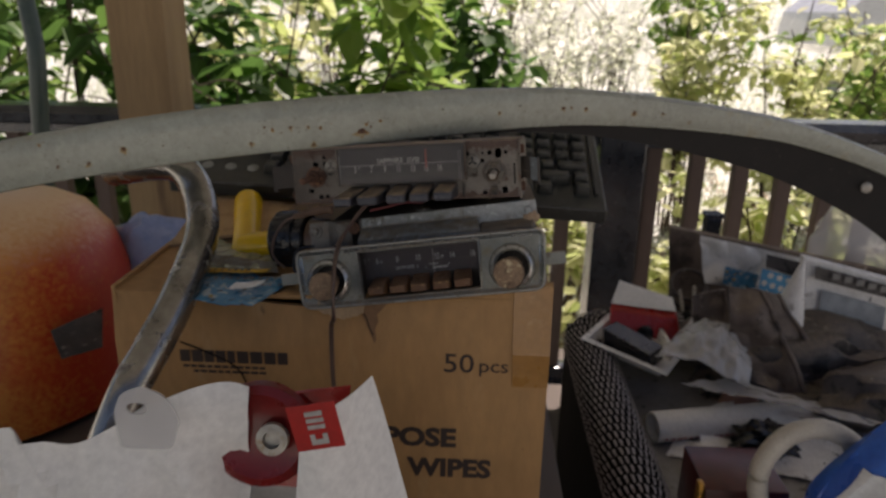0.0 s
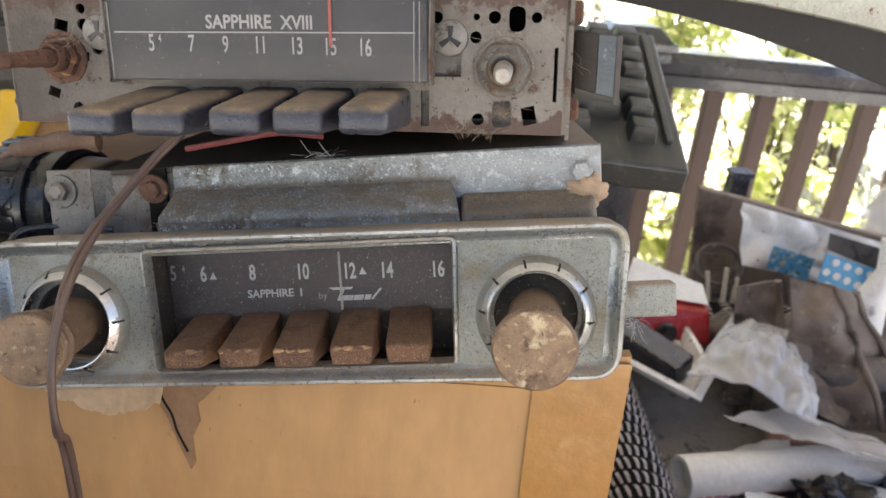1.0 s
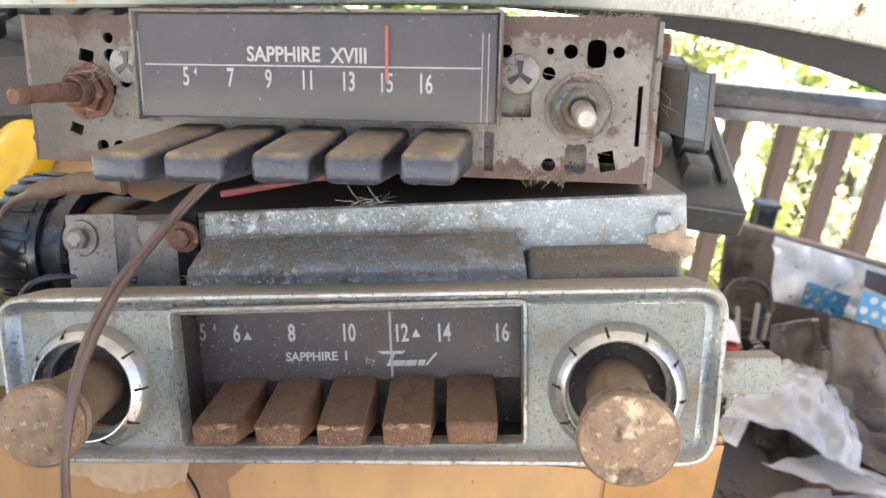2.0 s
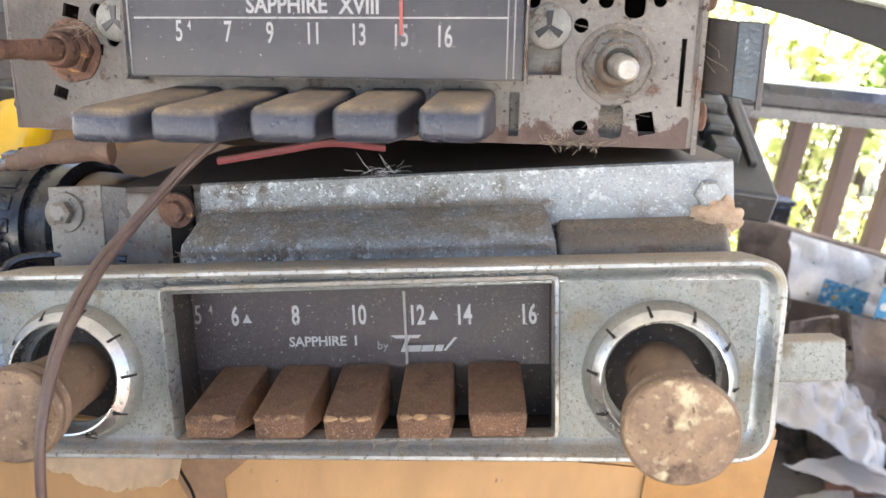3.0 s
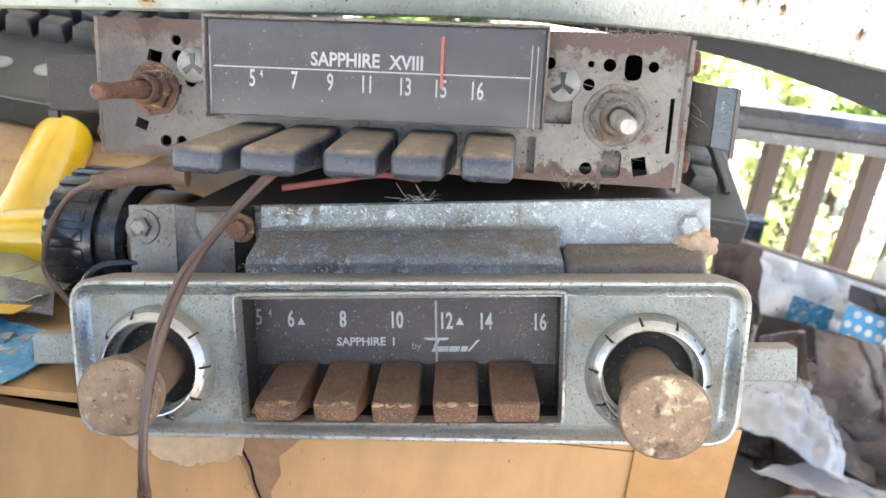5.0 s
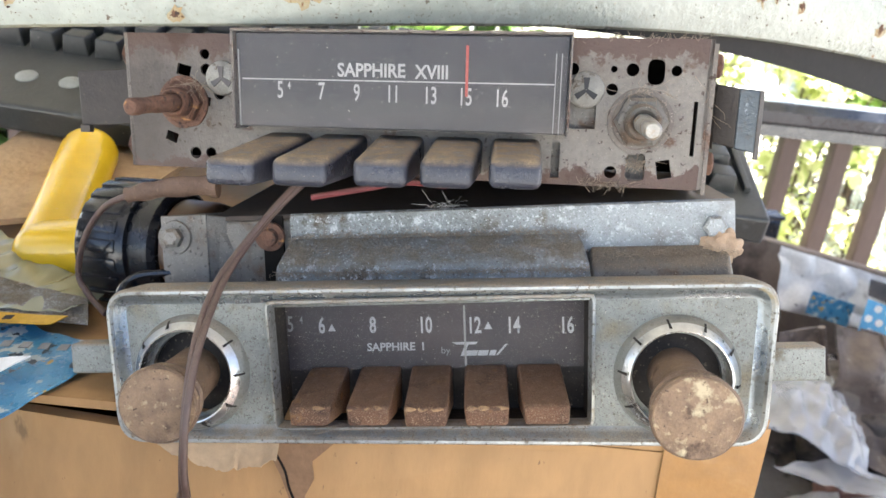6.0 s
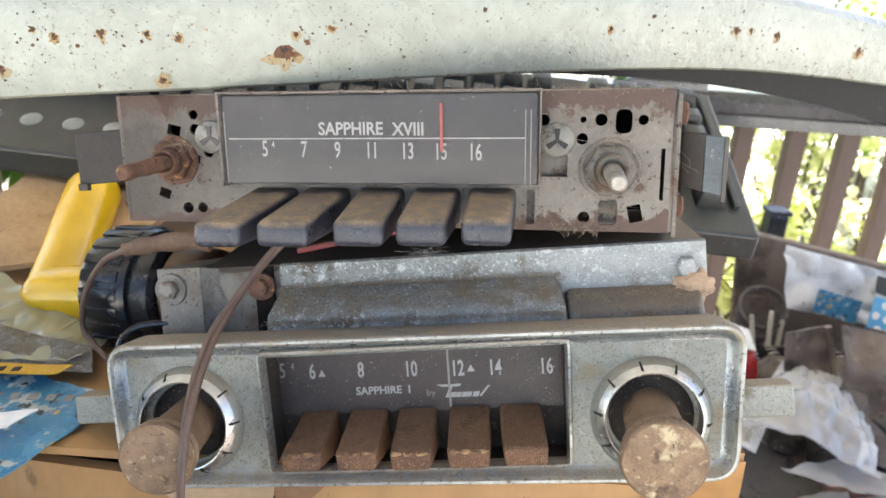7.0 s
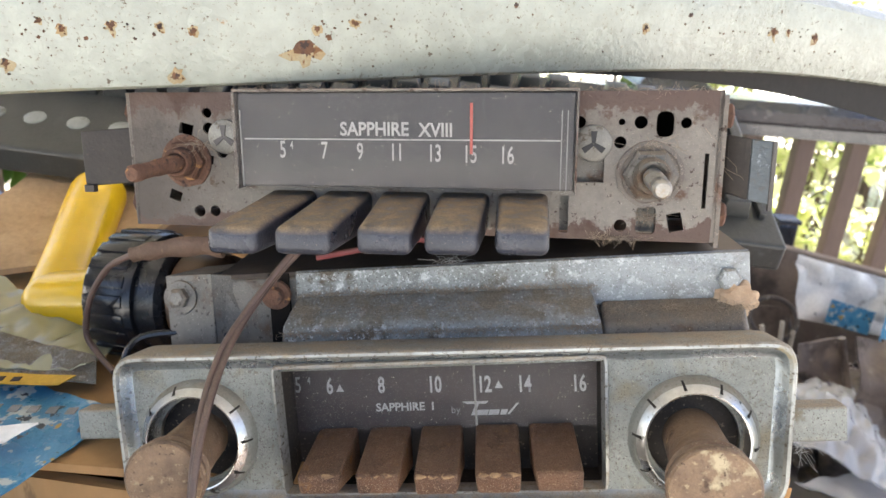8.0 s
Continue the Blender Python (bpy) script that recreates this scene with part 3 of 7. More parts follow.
L_dark = leaf_mat("leaf_deep", (0.032, 0.095, 0.016), (0.085, 0.18, 0.028), 0.5)
L_mid = leaf_mat("leaf_mid", (0.09, 0.20, 0.028), (0.26, 0.38, 0.07), 0.55)
L_yel = leaf_mat("leaf_yellow_green", (0.36, 0.45, 0.12), (0.74, 0.73, 0.42), 0.6)
L_straw = leaf_mat("dry_grass", (0.80, 0.80, 0.74), (0.40, 0.45, 0.28), 0.45)
# Near-white leaves: the glare of full sun is put into their colour.
L_pale = leaf_mat("sunlit_pale_leaf", (0.86, 0.87, 0.78), (0.66, 0.70, 0.50), 0.62)
L_litter = leaf_mat("leaf_litter", (0.30, 0.19, 0.10), (0.48, 0.38, 0.26), 0.15)


# ---------- setting ----------
def ground_z(x, y):
    base = -0.45 + 0.155 * max(0.0, min(y, 26) - 3.0) + 0.05 * noise.noise((x * 0.5, y * 0.5, 0)) + 0.02 * noise.noise((x * 2.1, y * 2.1, 4))
    return base


bm = bmesh.new()
xs = [-400, -150, -60, -25, -14] + [-9 + 0.5 * i for i in range(40)] + [12, 18, 30, 70, 160, 400]
ys = [-400, -100, -20, -3, 1.0, 2.0] + [2.4 + 0.5 * i for i in range(46)] + [28, 35, 60, 150, 400]
grid = [[bm.verts.new((x, y, ground_z(x, y))) for y in ys] for x in xs]
for i in range(len(xs) - 1):
    for j in range(len(ys) - 1):
        bm.faces.new((grid[i][j], grid[i + 1][j], grid[i + 1][j + 1], grid[i][j + 1]))
solid("ground", bm, M_ground, "sunlit sloping ground of dry grass and leaf litter", "ground", "structure", True)

bm = box(bmesh.new(), -4, 4, -2.4, 2.38, -0.12, 0.0)
solid("floor", bm, M_deck, "weathered wooden porch deck floor", "floor", "structure")
# Unseen ceiling; its edges are set to block sun and admit skylight.
bm = box(bmesh.new(), -4.2, 1.64, -0.75, 3.2, 2.45, 2.57)
solid("ceiling", bm, M_wall, "unseen porch ceiling, cut to shape the sky and sun light", "ceiling", "structure")

# bench that carries the box, the jug and the bag
bm = box(bmesh.new(), -0.95, 0.135, 0.10, 1.05, 0.66, 0.70, 0.003)
bench = thing("bench", "rough wooden bench under the cardboard box", "bench")
part("benchtop", bm, M_deck, bench)
for x in (-0.90, 0.09):
    for y in (0.16, 0.99):
        part("leg", box(bmesh.new(), x - 0.03, x + 0.03, y - 0.03, y + 0.03, 0.0, 0.66, 0.002), M_deck, bench)

# ---------- railing ----------
railing = thing("porch_railing", "black painted porch rail with brown wooden balusters", "railing")
bm = bmesh.new()
prof = [(-0.045, 0.846), (0.045, 0.846), (0.045, 0.872), (0.062, 0.880), (0.064, 0.905), (0.045, 0.925), (-0.045, 0.925), (-0.064, 0.905), (-0.062, 0.880), (-0.045, 0.872)]
for x0, x1, name in ((0.505, 4.0, "top_rail"), (-4.0, 0.372, "top_rail")):
    bm = bmesh.new()
    a = [bm.verts.new((x0, 1.975 + p, z)) for p, z in prof]
    b = [bm.verts.new((x1, 1.975 + p, z)) for p, z in prof]
    k = len(a)
    for i in range(k):
        bm.faces.new((a[i], a[(i + 1) % k], b[(i + 1) % k], b[i]))
    bm.faces.new(a[::-1])
    bm.faces.new(b)
    part(name, bm, M_rail, railing, smooth=False)
    part("bottom_rail", box(bmesh.new(), x0, x1, 1.945, 2.005, 0.09, 0.15, 0.004), M_rail, railing)
bal = None
for k in range(-22, 27):
    x = 0.539 + 0.1235 * k
    if 0.36 < x < 0.52 or -0.93 < x < -0.69 or abs(x) > 3.9:
        continue
    if bal is None:
        bal = part("baluster", box(bmesh.new(), -0.021, 0.021, -0.018, 0.018, 0.12, 0.852, 0.003), M_bal, railing, smooth=False)
        bal.location = (x, 1.978, 0)
    else:
        o = new("baluster", bal.data)
        o.parent, o.location = railing, (x, 1.978, 0)

newel = thing("railing_post", "black painted square railing post with a stepped cap", "post")
part("shaft", box(bmesh.new(), 0.376, 0.503, 1.905, 2.032, 0.0, 0.90, 0.006), M_rail, newel, smooth=False)
bm = bmesh.new()
for h, z0, z1 in ((0.078, 0.90, 0.925), (0.088, 0.925, 0.945)):
    box(bm, 0.4395 - h, 0.4395 + h, 1.9685 - h, 1.9685 + h, z0, z1, 0.003)
c, h = (0.4395, 1.9685), 0.082
hexa(bm, [(c[0] - h, c[1] - h, 0.945), (c[0] + h, c[1] - h, 0.945), (c[0] + h, c[1] + h, 0.945), (c[0] - h, c[1] + h, 0.945), (c[0] - 0.05, c[1] - 0.05, 0.975), (c[0] + 0.05, c[1] - 0.05, 0.975), (c[0] + 0.05, c[1] + 0.05, 0.975), (c[0] - 0.05, c[1] + 0.05, 0.975)], 0.003)
part("cap", bm, M_rail, newel, smooth=False)

bm = box(bmesh.new(), -0.885, -0.742, 1.75, 1.90, 0.0, 2.45, 0.006)
solid("porch_post", bm, M_post, "square brown wooden post carrying the porch roof", "post", "", False)

# ---------- the large cardboard box ----------
BX0, BX1, BY0, BY1, BZ0, BZ1 = -0.258, 0.0895, 0.467, 0.80, 0.70, 0.9905
carton = thing("cardboard_box", "large brown cardboard carton, torn and taped at the top", "box", pose(0, 0, 0))
T = 0.004
bm = bmesh.new()
hexa(bm, [(BX0, BY0, BZ0), (BX1, BY0, BZ0), (BX1, BY0 + T, BZ0), (BX0, BY0 + T, BZ0), (BX0, BY0, 0.945), (BX1, BY0, 0.945), (BX1, BY0 + T, 0.945), (BX0, BY0 + T, 0.945)])
XM = -0.107
for xa, xb, za, zb in ((BX0, XM, 0.9875, 0.9775), (XM, BX1, 0.9775, 1.0035)):
    hexa(bm, [(xa, BY0, 0.945), (xb, BY0, 0.945), (xb, BY0 + T, 0.945), (xa, BY0 + T, 0.945), (xa, BY0 + 0.006, za), (xb, BY0 + 0.006, zb), (xb, BY0 + 0.006 + T, zb), (xa, BY0 + 0.006 + T, za)])
part("side", bm, M_card, carton, "front side, pushed in at its top edge", False)
for a in ((BX0, BX1, BY1 - T, BY1, BZ0, BZ1), (BX0, BX0 + T, BY0 + T, BY1 - T, BZ0, BZ1), (BX1 - T, BX1, BY0 + T, BY1 - T, BZ0, BZ1)):
    part("side", box(bmesh.new(), *a, 0.0012), M_card, carton, smooth=False)
part("bottom", box(bmesh.new(), BX0 + T, BX1 - T, BY0 + T, BY1 - T, BZ0, BZ0 + T), M_card, carton, smooth=False)
bm = bmesh.new()
crumple(bm, quad_sheet((BX0 + T, BY0 + T, 0.9865), (BX1 - T, BY0 + T, 0.9890), (BX1 - T, BY1 - T, 0.989), (BX0 + T, BY1 - T, 0.987), 0.0014, 9), 30, 24, 0.003)
part("top_flap", bm, M_card, carton)
bm = bmesh.new()
crumple(bm, quad_sheet((BX0 + 0.004, 0.575, 0.989), (-0.165, 0.60, 1.002), (-0.150, 0.735, 1.012), (BX0 + 0.01, 0.74, 1.030), 0.004, 14), 14, 12, 0.003)
part("side_flap", bm, M_ply, carton, "raised flap with a torn edge")
# torn paper tongue and the gap behind it, on the front below the lower radio
bm = bmesh.new()
vs = [(-0.070, 0.9848), (-0.0600, 0.976), (-0.0560, 0.9685), (-0.0510, 0.956), (-0.0485, 0.950), (-0.0470, 0.953), (-0.0480, 0.962), (-0.0455, 0.968), (-0.0465, 0.974), (-0.0400, 0.981), (-0.036, 0.9852)]
lean = lambda z: BY0 + 0.006 * max(0.0, (z - 0.945) / 0.045)
f0 = [bm.verts.new((x, lean(z) - 0.0012, z)) for x, z in vs]
f1 = [bm.verts.new((x, lean(z) - 0.0004, z)) for x, z in vs]
bm.faces.new(f0)
bm.faces.new(f1[::-1])
for i in range(len(vs)):
    bm.faces.new((f0[i], f1[i], f1[(i + 1) % len(vs)], f0[(i + 1) % len(vs)]))
part("tear", bm, M_cardin, carton, "torn strip showing the inner ply", False)
bm = bmesh.new()
def ply(sx, t):
    """A peeled tongue of paper with a ragged lower edge, curling off the front."""
    x = -0.0925 + 0.036 * sx
    drop = (0.007 + 0.007 * math.sin(2.6 * sx + 0.2)) * (1 + 0.3 * noise.noise((x * 160, 1.0, 2.0)) + 0.12 * noise.noise((x * 700, 4.0, 2.0)))
    z = 0.9855 - drop * t
    return (x, lean(z) - 0.0014 - 0.0042 * t * t, z)


crumple(bm, ply, 40, 8, 0.0005)
part("torn_ply", bm, M_ply, carton, "pale peeled paper tongue")
bm = bmesh.new()
tube(bm, [(-0.0620, lean(0.985) - 0.0014, 0.985), (-0.0590, lean(0.979) - 0.0014, 0.979), (-0.0572, lean(0.975) - 0.0014, 0.975), (-0.0545, lean(0.970) - 0.0014, 0.970), (-0.0528, lean(0.964) - 0.0014, 0.964), (-0.0495, lean(0.957) - 0.0014, 0.957)], 0.00042, 6, 4, (0, 1, 0))
part("crack", bm, M_black, carton)
bm = bmesh.new()
crumple(bm, quad_sheet((0.0595, BY0 + 0.0048, 0.9995), (BX1 + 0.0002, BY0 + 0.0048, 1.0015), (BX1 + 0.0002, BY0 - 0.0011, 0.945), (0.0605, BY0 - 0.0011, 0.945), 0.0002, 60), 12, 12, 0.0004)
crumple(bm, quad_sheet((0.0605, BY0 - 0.0011, 0.945), (BX1 + 0.0002, BY0 - 0.0011, 0.945), (BX1 + 0.0002, BY0 - 0.0011, 0.917), (0.0615, BY0 - 0.0011, 0.917), 0.0003, 60), 12, 8, 0.0004)
box(bm, BX1, BX1 + 0.0006, BY0 + 0.006, 0.56, 0.917, 0.9905)
part("tape", bm, M_tape, carton, "glossy brown packing tape over the corner")
PY = BY0 - 0.0004
lettering("print", "50", 0.0235, flat_at(0.0185, PY, 0.9345), M_print, carton, 1.08, 0.0002)
lettering("print", "pcs", 0.0165, flat_at(0.0462, PY, 0.9335), M_print, carton, 1.12, 0.0001)
lettering("print", "POSE", 0.0235, flat_at(-0.0125, PY, 0.8655), M_print, carton, 1.12, 0.0011)
lettering("print", "WIPES", 0.0235, flat_at(0.013, PY, 0.8365), M_print, carton, 1.06, 0.0011)
bm = bmesh.new()
u = -0.206
for w in (0.008, 0.0085, 0.0075, 0.0075, 0.006, 0.009, 0.0095, 0.009, 0.008):
    box(bm, u, u + w, PY - 0.0003, PY, 0.9285, 0.9390)
    u += w + 0.0018
part("brand_print", bm, M_print, carton, "dark printed brand mark drawn as plain shapes", False)
bm = bmesh.new()
for z, n, x0 in ((0.9235, 11, -0.204), (0.9190, 9, -0.196)):
    u = x0
    for i in range(n):
        w = 0.004 + 0.003 * RND.random()
        box(bm, u, u + w, PY - 0.0003, PY, z, z + 0.0022)
        u += w + 0.0013
part("small_print", bm, M_print, carton, "", False)
bm = bmesh.new()
tube(bm, [(-0.205, BY0 - 0.0005, 0.946), (-0.185, BY0 - 0.0006, 0.938), (-0.165, BY0 - 0.0005, 0.928), (-0.155, BY0 - 0.0006, 0.915), (-0.150, BY0 - 0.0005, 0.890)], 0.0007, 5, 5, (0, 1, 0))
part("crack", bm, M_black, carton)

# ---------- lower radio ----------
def local_frame(o, u, v):
    u, v = Vector(u).normalized(), Vector(v)
    v = (v - u * u.dot(v)).normalized()
    n = u.cross(v)
    m = Matrix.Identity(4)
    for i in range(3):
        m[i][0], m[i][1], m[i][2], m[i][3] = u[i], -n[i], v[i], o[i]
    return m


ML = local_frame((-0.0128, 0.4708, 1.0118), (0.0905, -0.0035, 0.0145), (-0.0065, 0.0105, 0.0345))
MU = local_frame((-0.030, 0.5115, 1.0778), (0.1795, -0.0185, 0.0175), (-0.001, 0.006, 0.0425))
MLi, MUi = ML.inverted(), MU.inverted()

radio = thing("car_radio", "old push-button car radio with pitted zinc faceplate on the carton", "radio", ML, "old car radios")


def shrink(o, d, c=(0, 0)):
    """Outline moved inwards by about d."""
    out, k = [], len(o)
    for i in range(k):
        p, q = Vector(o[i - 1]), Vector(o[(i + 1) % k])
        t = (q - p).normalized()
        out.append((o[i][0] - t.y * d, o[i][1] + t.x * d))
    return out


outer = rounded([mm(-97.6, 25.0), mm(-95.8, -22.0), mm(93.5, -24.6), mm(98.0, 22.6)], 0.009, 7)
in1, in2 = shrink(outer, 0.0022), shrink(outer, 0.0052)
win = rounded([mm(-45.6, 18.6), mm(-43.9, -17.6), mm(44.2, -17.6), mm(44.8, 18.6)], 0.0012, 2)
bead_o = rounded([mm(-49.0, 20.4), mm(-47.8, -18.9), mm(46.4, -18.9), mm(47.6, 20.4)], 0.0025, 2)
ringL, ringR = (-0.0725, -0.0012), (0.0697, -0.0045)
bm = bmesh.new()
k = len(outer)
lo = rings(bm, [(outer, 0.012), (outer, -0.0008), (shrink(outer, 0.0009), -0.0022), (in1, -0.0022)])
rings(bm, [(in2, 0.0006), (shrink(outer, 0.0051), 0.0008)])
wells = [bead_o, disc(*ringL, 0.0125, 28), disc(*ringR, 0.0125, 28)]
front = fill(bm, [in2] + wells, 0.0006)
for o, vs in zip(wells, front[1:]):
    vb = [bm.verts.new((u, 0.010, v)) for u, v in o]
    for i in range(len(vs)):
        bm.faces.new((vs[i], vb[i], vb[(i + 1) % len(vs)], vs[(i + 1) % len(vs)]))
bmesh.ops.remove_doubles(bm, verts=bm.verts, dist=1e-6)
part("faceplate", bm, M_face, radio, "pitted grey zinc faceplate with a raised rim")
bm = bmesh.new()
rim = rings(bm, [(shrink(outer, 0.0004), -0.0021), (shrink(outer, 0.0009), -0.0028), (shrink(outer, 0.0017), -0.0028), (shrink(outer, 0.0024), -0.0020)])
part("rim", bm, M_rim, radio, "dulled metal edge")
bm = bmesh.new()
rings(bm, [(shrink(outer, 0.0022), -0.0022), (shrink(outer, 0.0028), -0.0016), (shrink(outer, 0.0034), -0.0004), (shrink(outer, 0.0042), 0.0003), (in2, 0.0006)])
part("dish_wall", bm, M_wallmetal, radio, "shiny curved inner wall of the rim")
bm = bmesh.new()
rings(bm, [(bead_o, 0.001), (shrink(bead_o, 0.0004), -0.0016), (shrink(bead_o, 0.0012), -0.0020), (shrink(bead_o, 0.0017), -0.0004), (shrink(bead_o, 0.0018), 0.0030)])
part("window_bezel", bm, M_rim, radio, "thin bright bezel round the dial")
# Wall in the dark well colour: the recess's shade is painted on.
bm = bmesh.new()
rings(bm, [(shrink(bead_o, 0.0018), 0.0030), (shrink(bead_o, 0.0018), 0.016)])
part("window_wall", bm, M_well, radio, "dusty wall of the dial recess, with shade put into its dark colour")
# dial plate, figures, needle
bm = box(bmesh.new(), -0.0475, 0.0460, 0.0130, 0.0150, -0.0042, 0.0195)
dial = part("dial", bm, M_dial, radio, "dark brown tuning dial with pale figures", False)
DY = 0.0053
K = 1.03
for text, u, v in (("6", -31.2, 13.4), ("8", -16.0, 13.2), ("10", -0.6, 12.9), ("12", 13.6, 12.5), ("14", 24.8, 12.3), ("16", 40.0, 12.0)):
    lettering("figure", text, 0.0068, flat_at(u * K * 0.001, DY, v * 0.001), M_ink, dial, 0.62, 0.00016)
lettering("figure", "5", 0.0068, flat_at(-0.0418, DY, 0.0140), M_ink2, dial, 0.62, 0.00006)
lettering("figure", "4", 0.0034, flat_at(-0.0384, DY, 0.0153), M_ink2, dial, 0.62, 0.00003)
lettering("name_print", "SAPPHIRE  I", 0.0034, flat_at(-0.0098, DY, 0.0066), M_ink, dial, 1.02, 0.00009)
lettering("name_print", "by", 0.0030, flat_at(0.0052, DY, 0.0053), M_ink2, dial, 1.0)
for u, v in ((-28.2, 12.9), (17.6, 12.6)):
    bm = bmesh.new()
    vs = [bm.verts.new((u * 0.001 * K + a, DY, v * 0.001 + b)) for a, b in ((-0.0012, -0.0011), (0.0012, -0.0011), (0, 0.0012))]
    bm.faces.new(vs)
    part("mark", bm, M_ink, dial, "", False)
bm = bmesh.new()
# slanting maker's mark as plain strokes
for p in ([(0.0070, 0.0078), (0.0150, 0.0078), (0.0142, 0.0070), (0.0086, 0.0070)], [(0.0112, 0.0072), (0.0122, 0.0072), (0.0106, 0.0036), (0.0096, 0.0036)],
          [(0.0116, 0.0052), (0.0150, 0.0052), (0.0144, 0.0036), (0.0102, 0.0036)], [(0.0152, 0.0052), (0.0182, 0.0052), (0.0176, 0.0036), (0.0146, 0.0036)], [(0.0186, 0.0052), (0.0205, 0.0052), (0.0199, 0.0036), (0.0180, 0.0036)],
          [(0.0202, 0.0038), (0.0208, 0.0036), (0.0238, 0.0070), (0.0230, 0.0070)]):
    bm.faces.new([bm.verts.new((u, DY, v)) for u, v in p])
part("makers_mark", bm, M_ink, dial, "white slanting maker's mark drawn as plain strokes", False)
bm = box(bmesh.new(), 0.01085, 0.01145, 0.0046, 0.0052, 0.0006, 0.0188)
part("needle", bm, M_pale, dial, "pale tuning needle", False)
bm = box(bmesh.new(), -0.0470, 0.0452, 0.0108, 0.0114, -0.0036, 0.0185)
part("lens", bm, M_clear, radio, "dusty clear dial cover", False)
sink = Matrix.Translation((-0.00236, 0.0075, -0.0041)) @ Matrix.Diagonal((1.033, 1, 1.033, 1))
for o in dial.children:
    o.data.transform(sink)
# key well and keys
# Dark boxes stand in for the shade behind and between the keys.
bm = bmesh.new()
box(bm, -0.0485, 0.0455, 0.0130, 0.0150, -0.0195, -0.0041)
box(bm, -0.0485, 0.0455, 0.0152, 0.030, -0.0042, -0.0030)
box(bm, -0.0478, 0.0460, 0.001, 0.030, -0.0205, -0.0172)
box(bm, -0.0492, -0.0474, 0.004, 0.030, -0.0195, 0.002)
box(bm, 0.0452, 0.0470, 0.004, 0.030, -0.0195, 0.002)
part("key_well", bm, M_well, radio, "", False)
for i, (u0, u1) in enumerate(((-40.6, -28.4), (-24.0, -11.4), (-7.6, 5.0), (9.4, 22.2), (25.8, 39.0))):
    u0, u1 = u0 * 0.001, u1 * 0.001
    a = 0.0012 * (2 - i) / 2
    z_j = (RND.random() - 0.5) * 0.0006
    bm = bmesh.new()
    hexa(bm, [(u0 + 0.0006, -0.0100, -0.0150 + z_j), (u1 - 0.0006, -0.0100, -0.0150 + z_j), (u1 + a, 0.0126, -0.0160), (u0 + a, 0.0126, -0.0160),
              (u0, -0.0095, -0.0096 + z_j), (u1, -0.0095, -0.0096 + z_j), (u1 + a, 0.0126, -0.0028), (u0 + a, 0.0126, -0.0028)], 0.0010)
    key = part("key", bm, M_brownkey, radio, "worn brown plastic push key")
    # chips of paler plastic along the worn front edge
    for c0, c1 in ((0.05, 0.30), (0.34, 0.62), (0.60, 0.95)):
        c0, c1 = c0 + RND.uniform(-0.05, 0.05), c1 + RND.uniform(-0.12, 0.05)
        if i == 4 or (i == 0 and c1 < 0.7):
            continue
        bm = bmesh.new()
        lathe(bm, (u0 + (u1 - u0) * c0, -0.00935, -0.01005 + z_j), (u0 + (u1 - u0) * c1, -0.00935, -0.01005 + z_j), [(0, 0.0002), (0.0008, 0.00085), ((u1 - u0) * (c1 - c0) * 0.6, 0.0007), ((u1 - u0) * (c1 - c0), 0.00015)], 8, True, 0.5)
        part("worn_edge", bm, M_keyedge, key)
bm = bmesh.new()
fluff(bm, mm(-44, -1.5, -18.6), mm(44, -1.5, -18.6), 220, 0.0016, 0.0013)
part("lint", bm, M_lint, radio, "fine lint under the keys", False)["kind"] = "stuff"
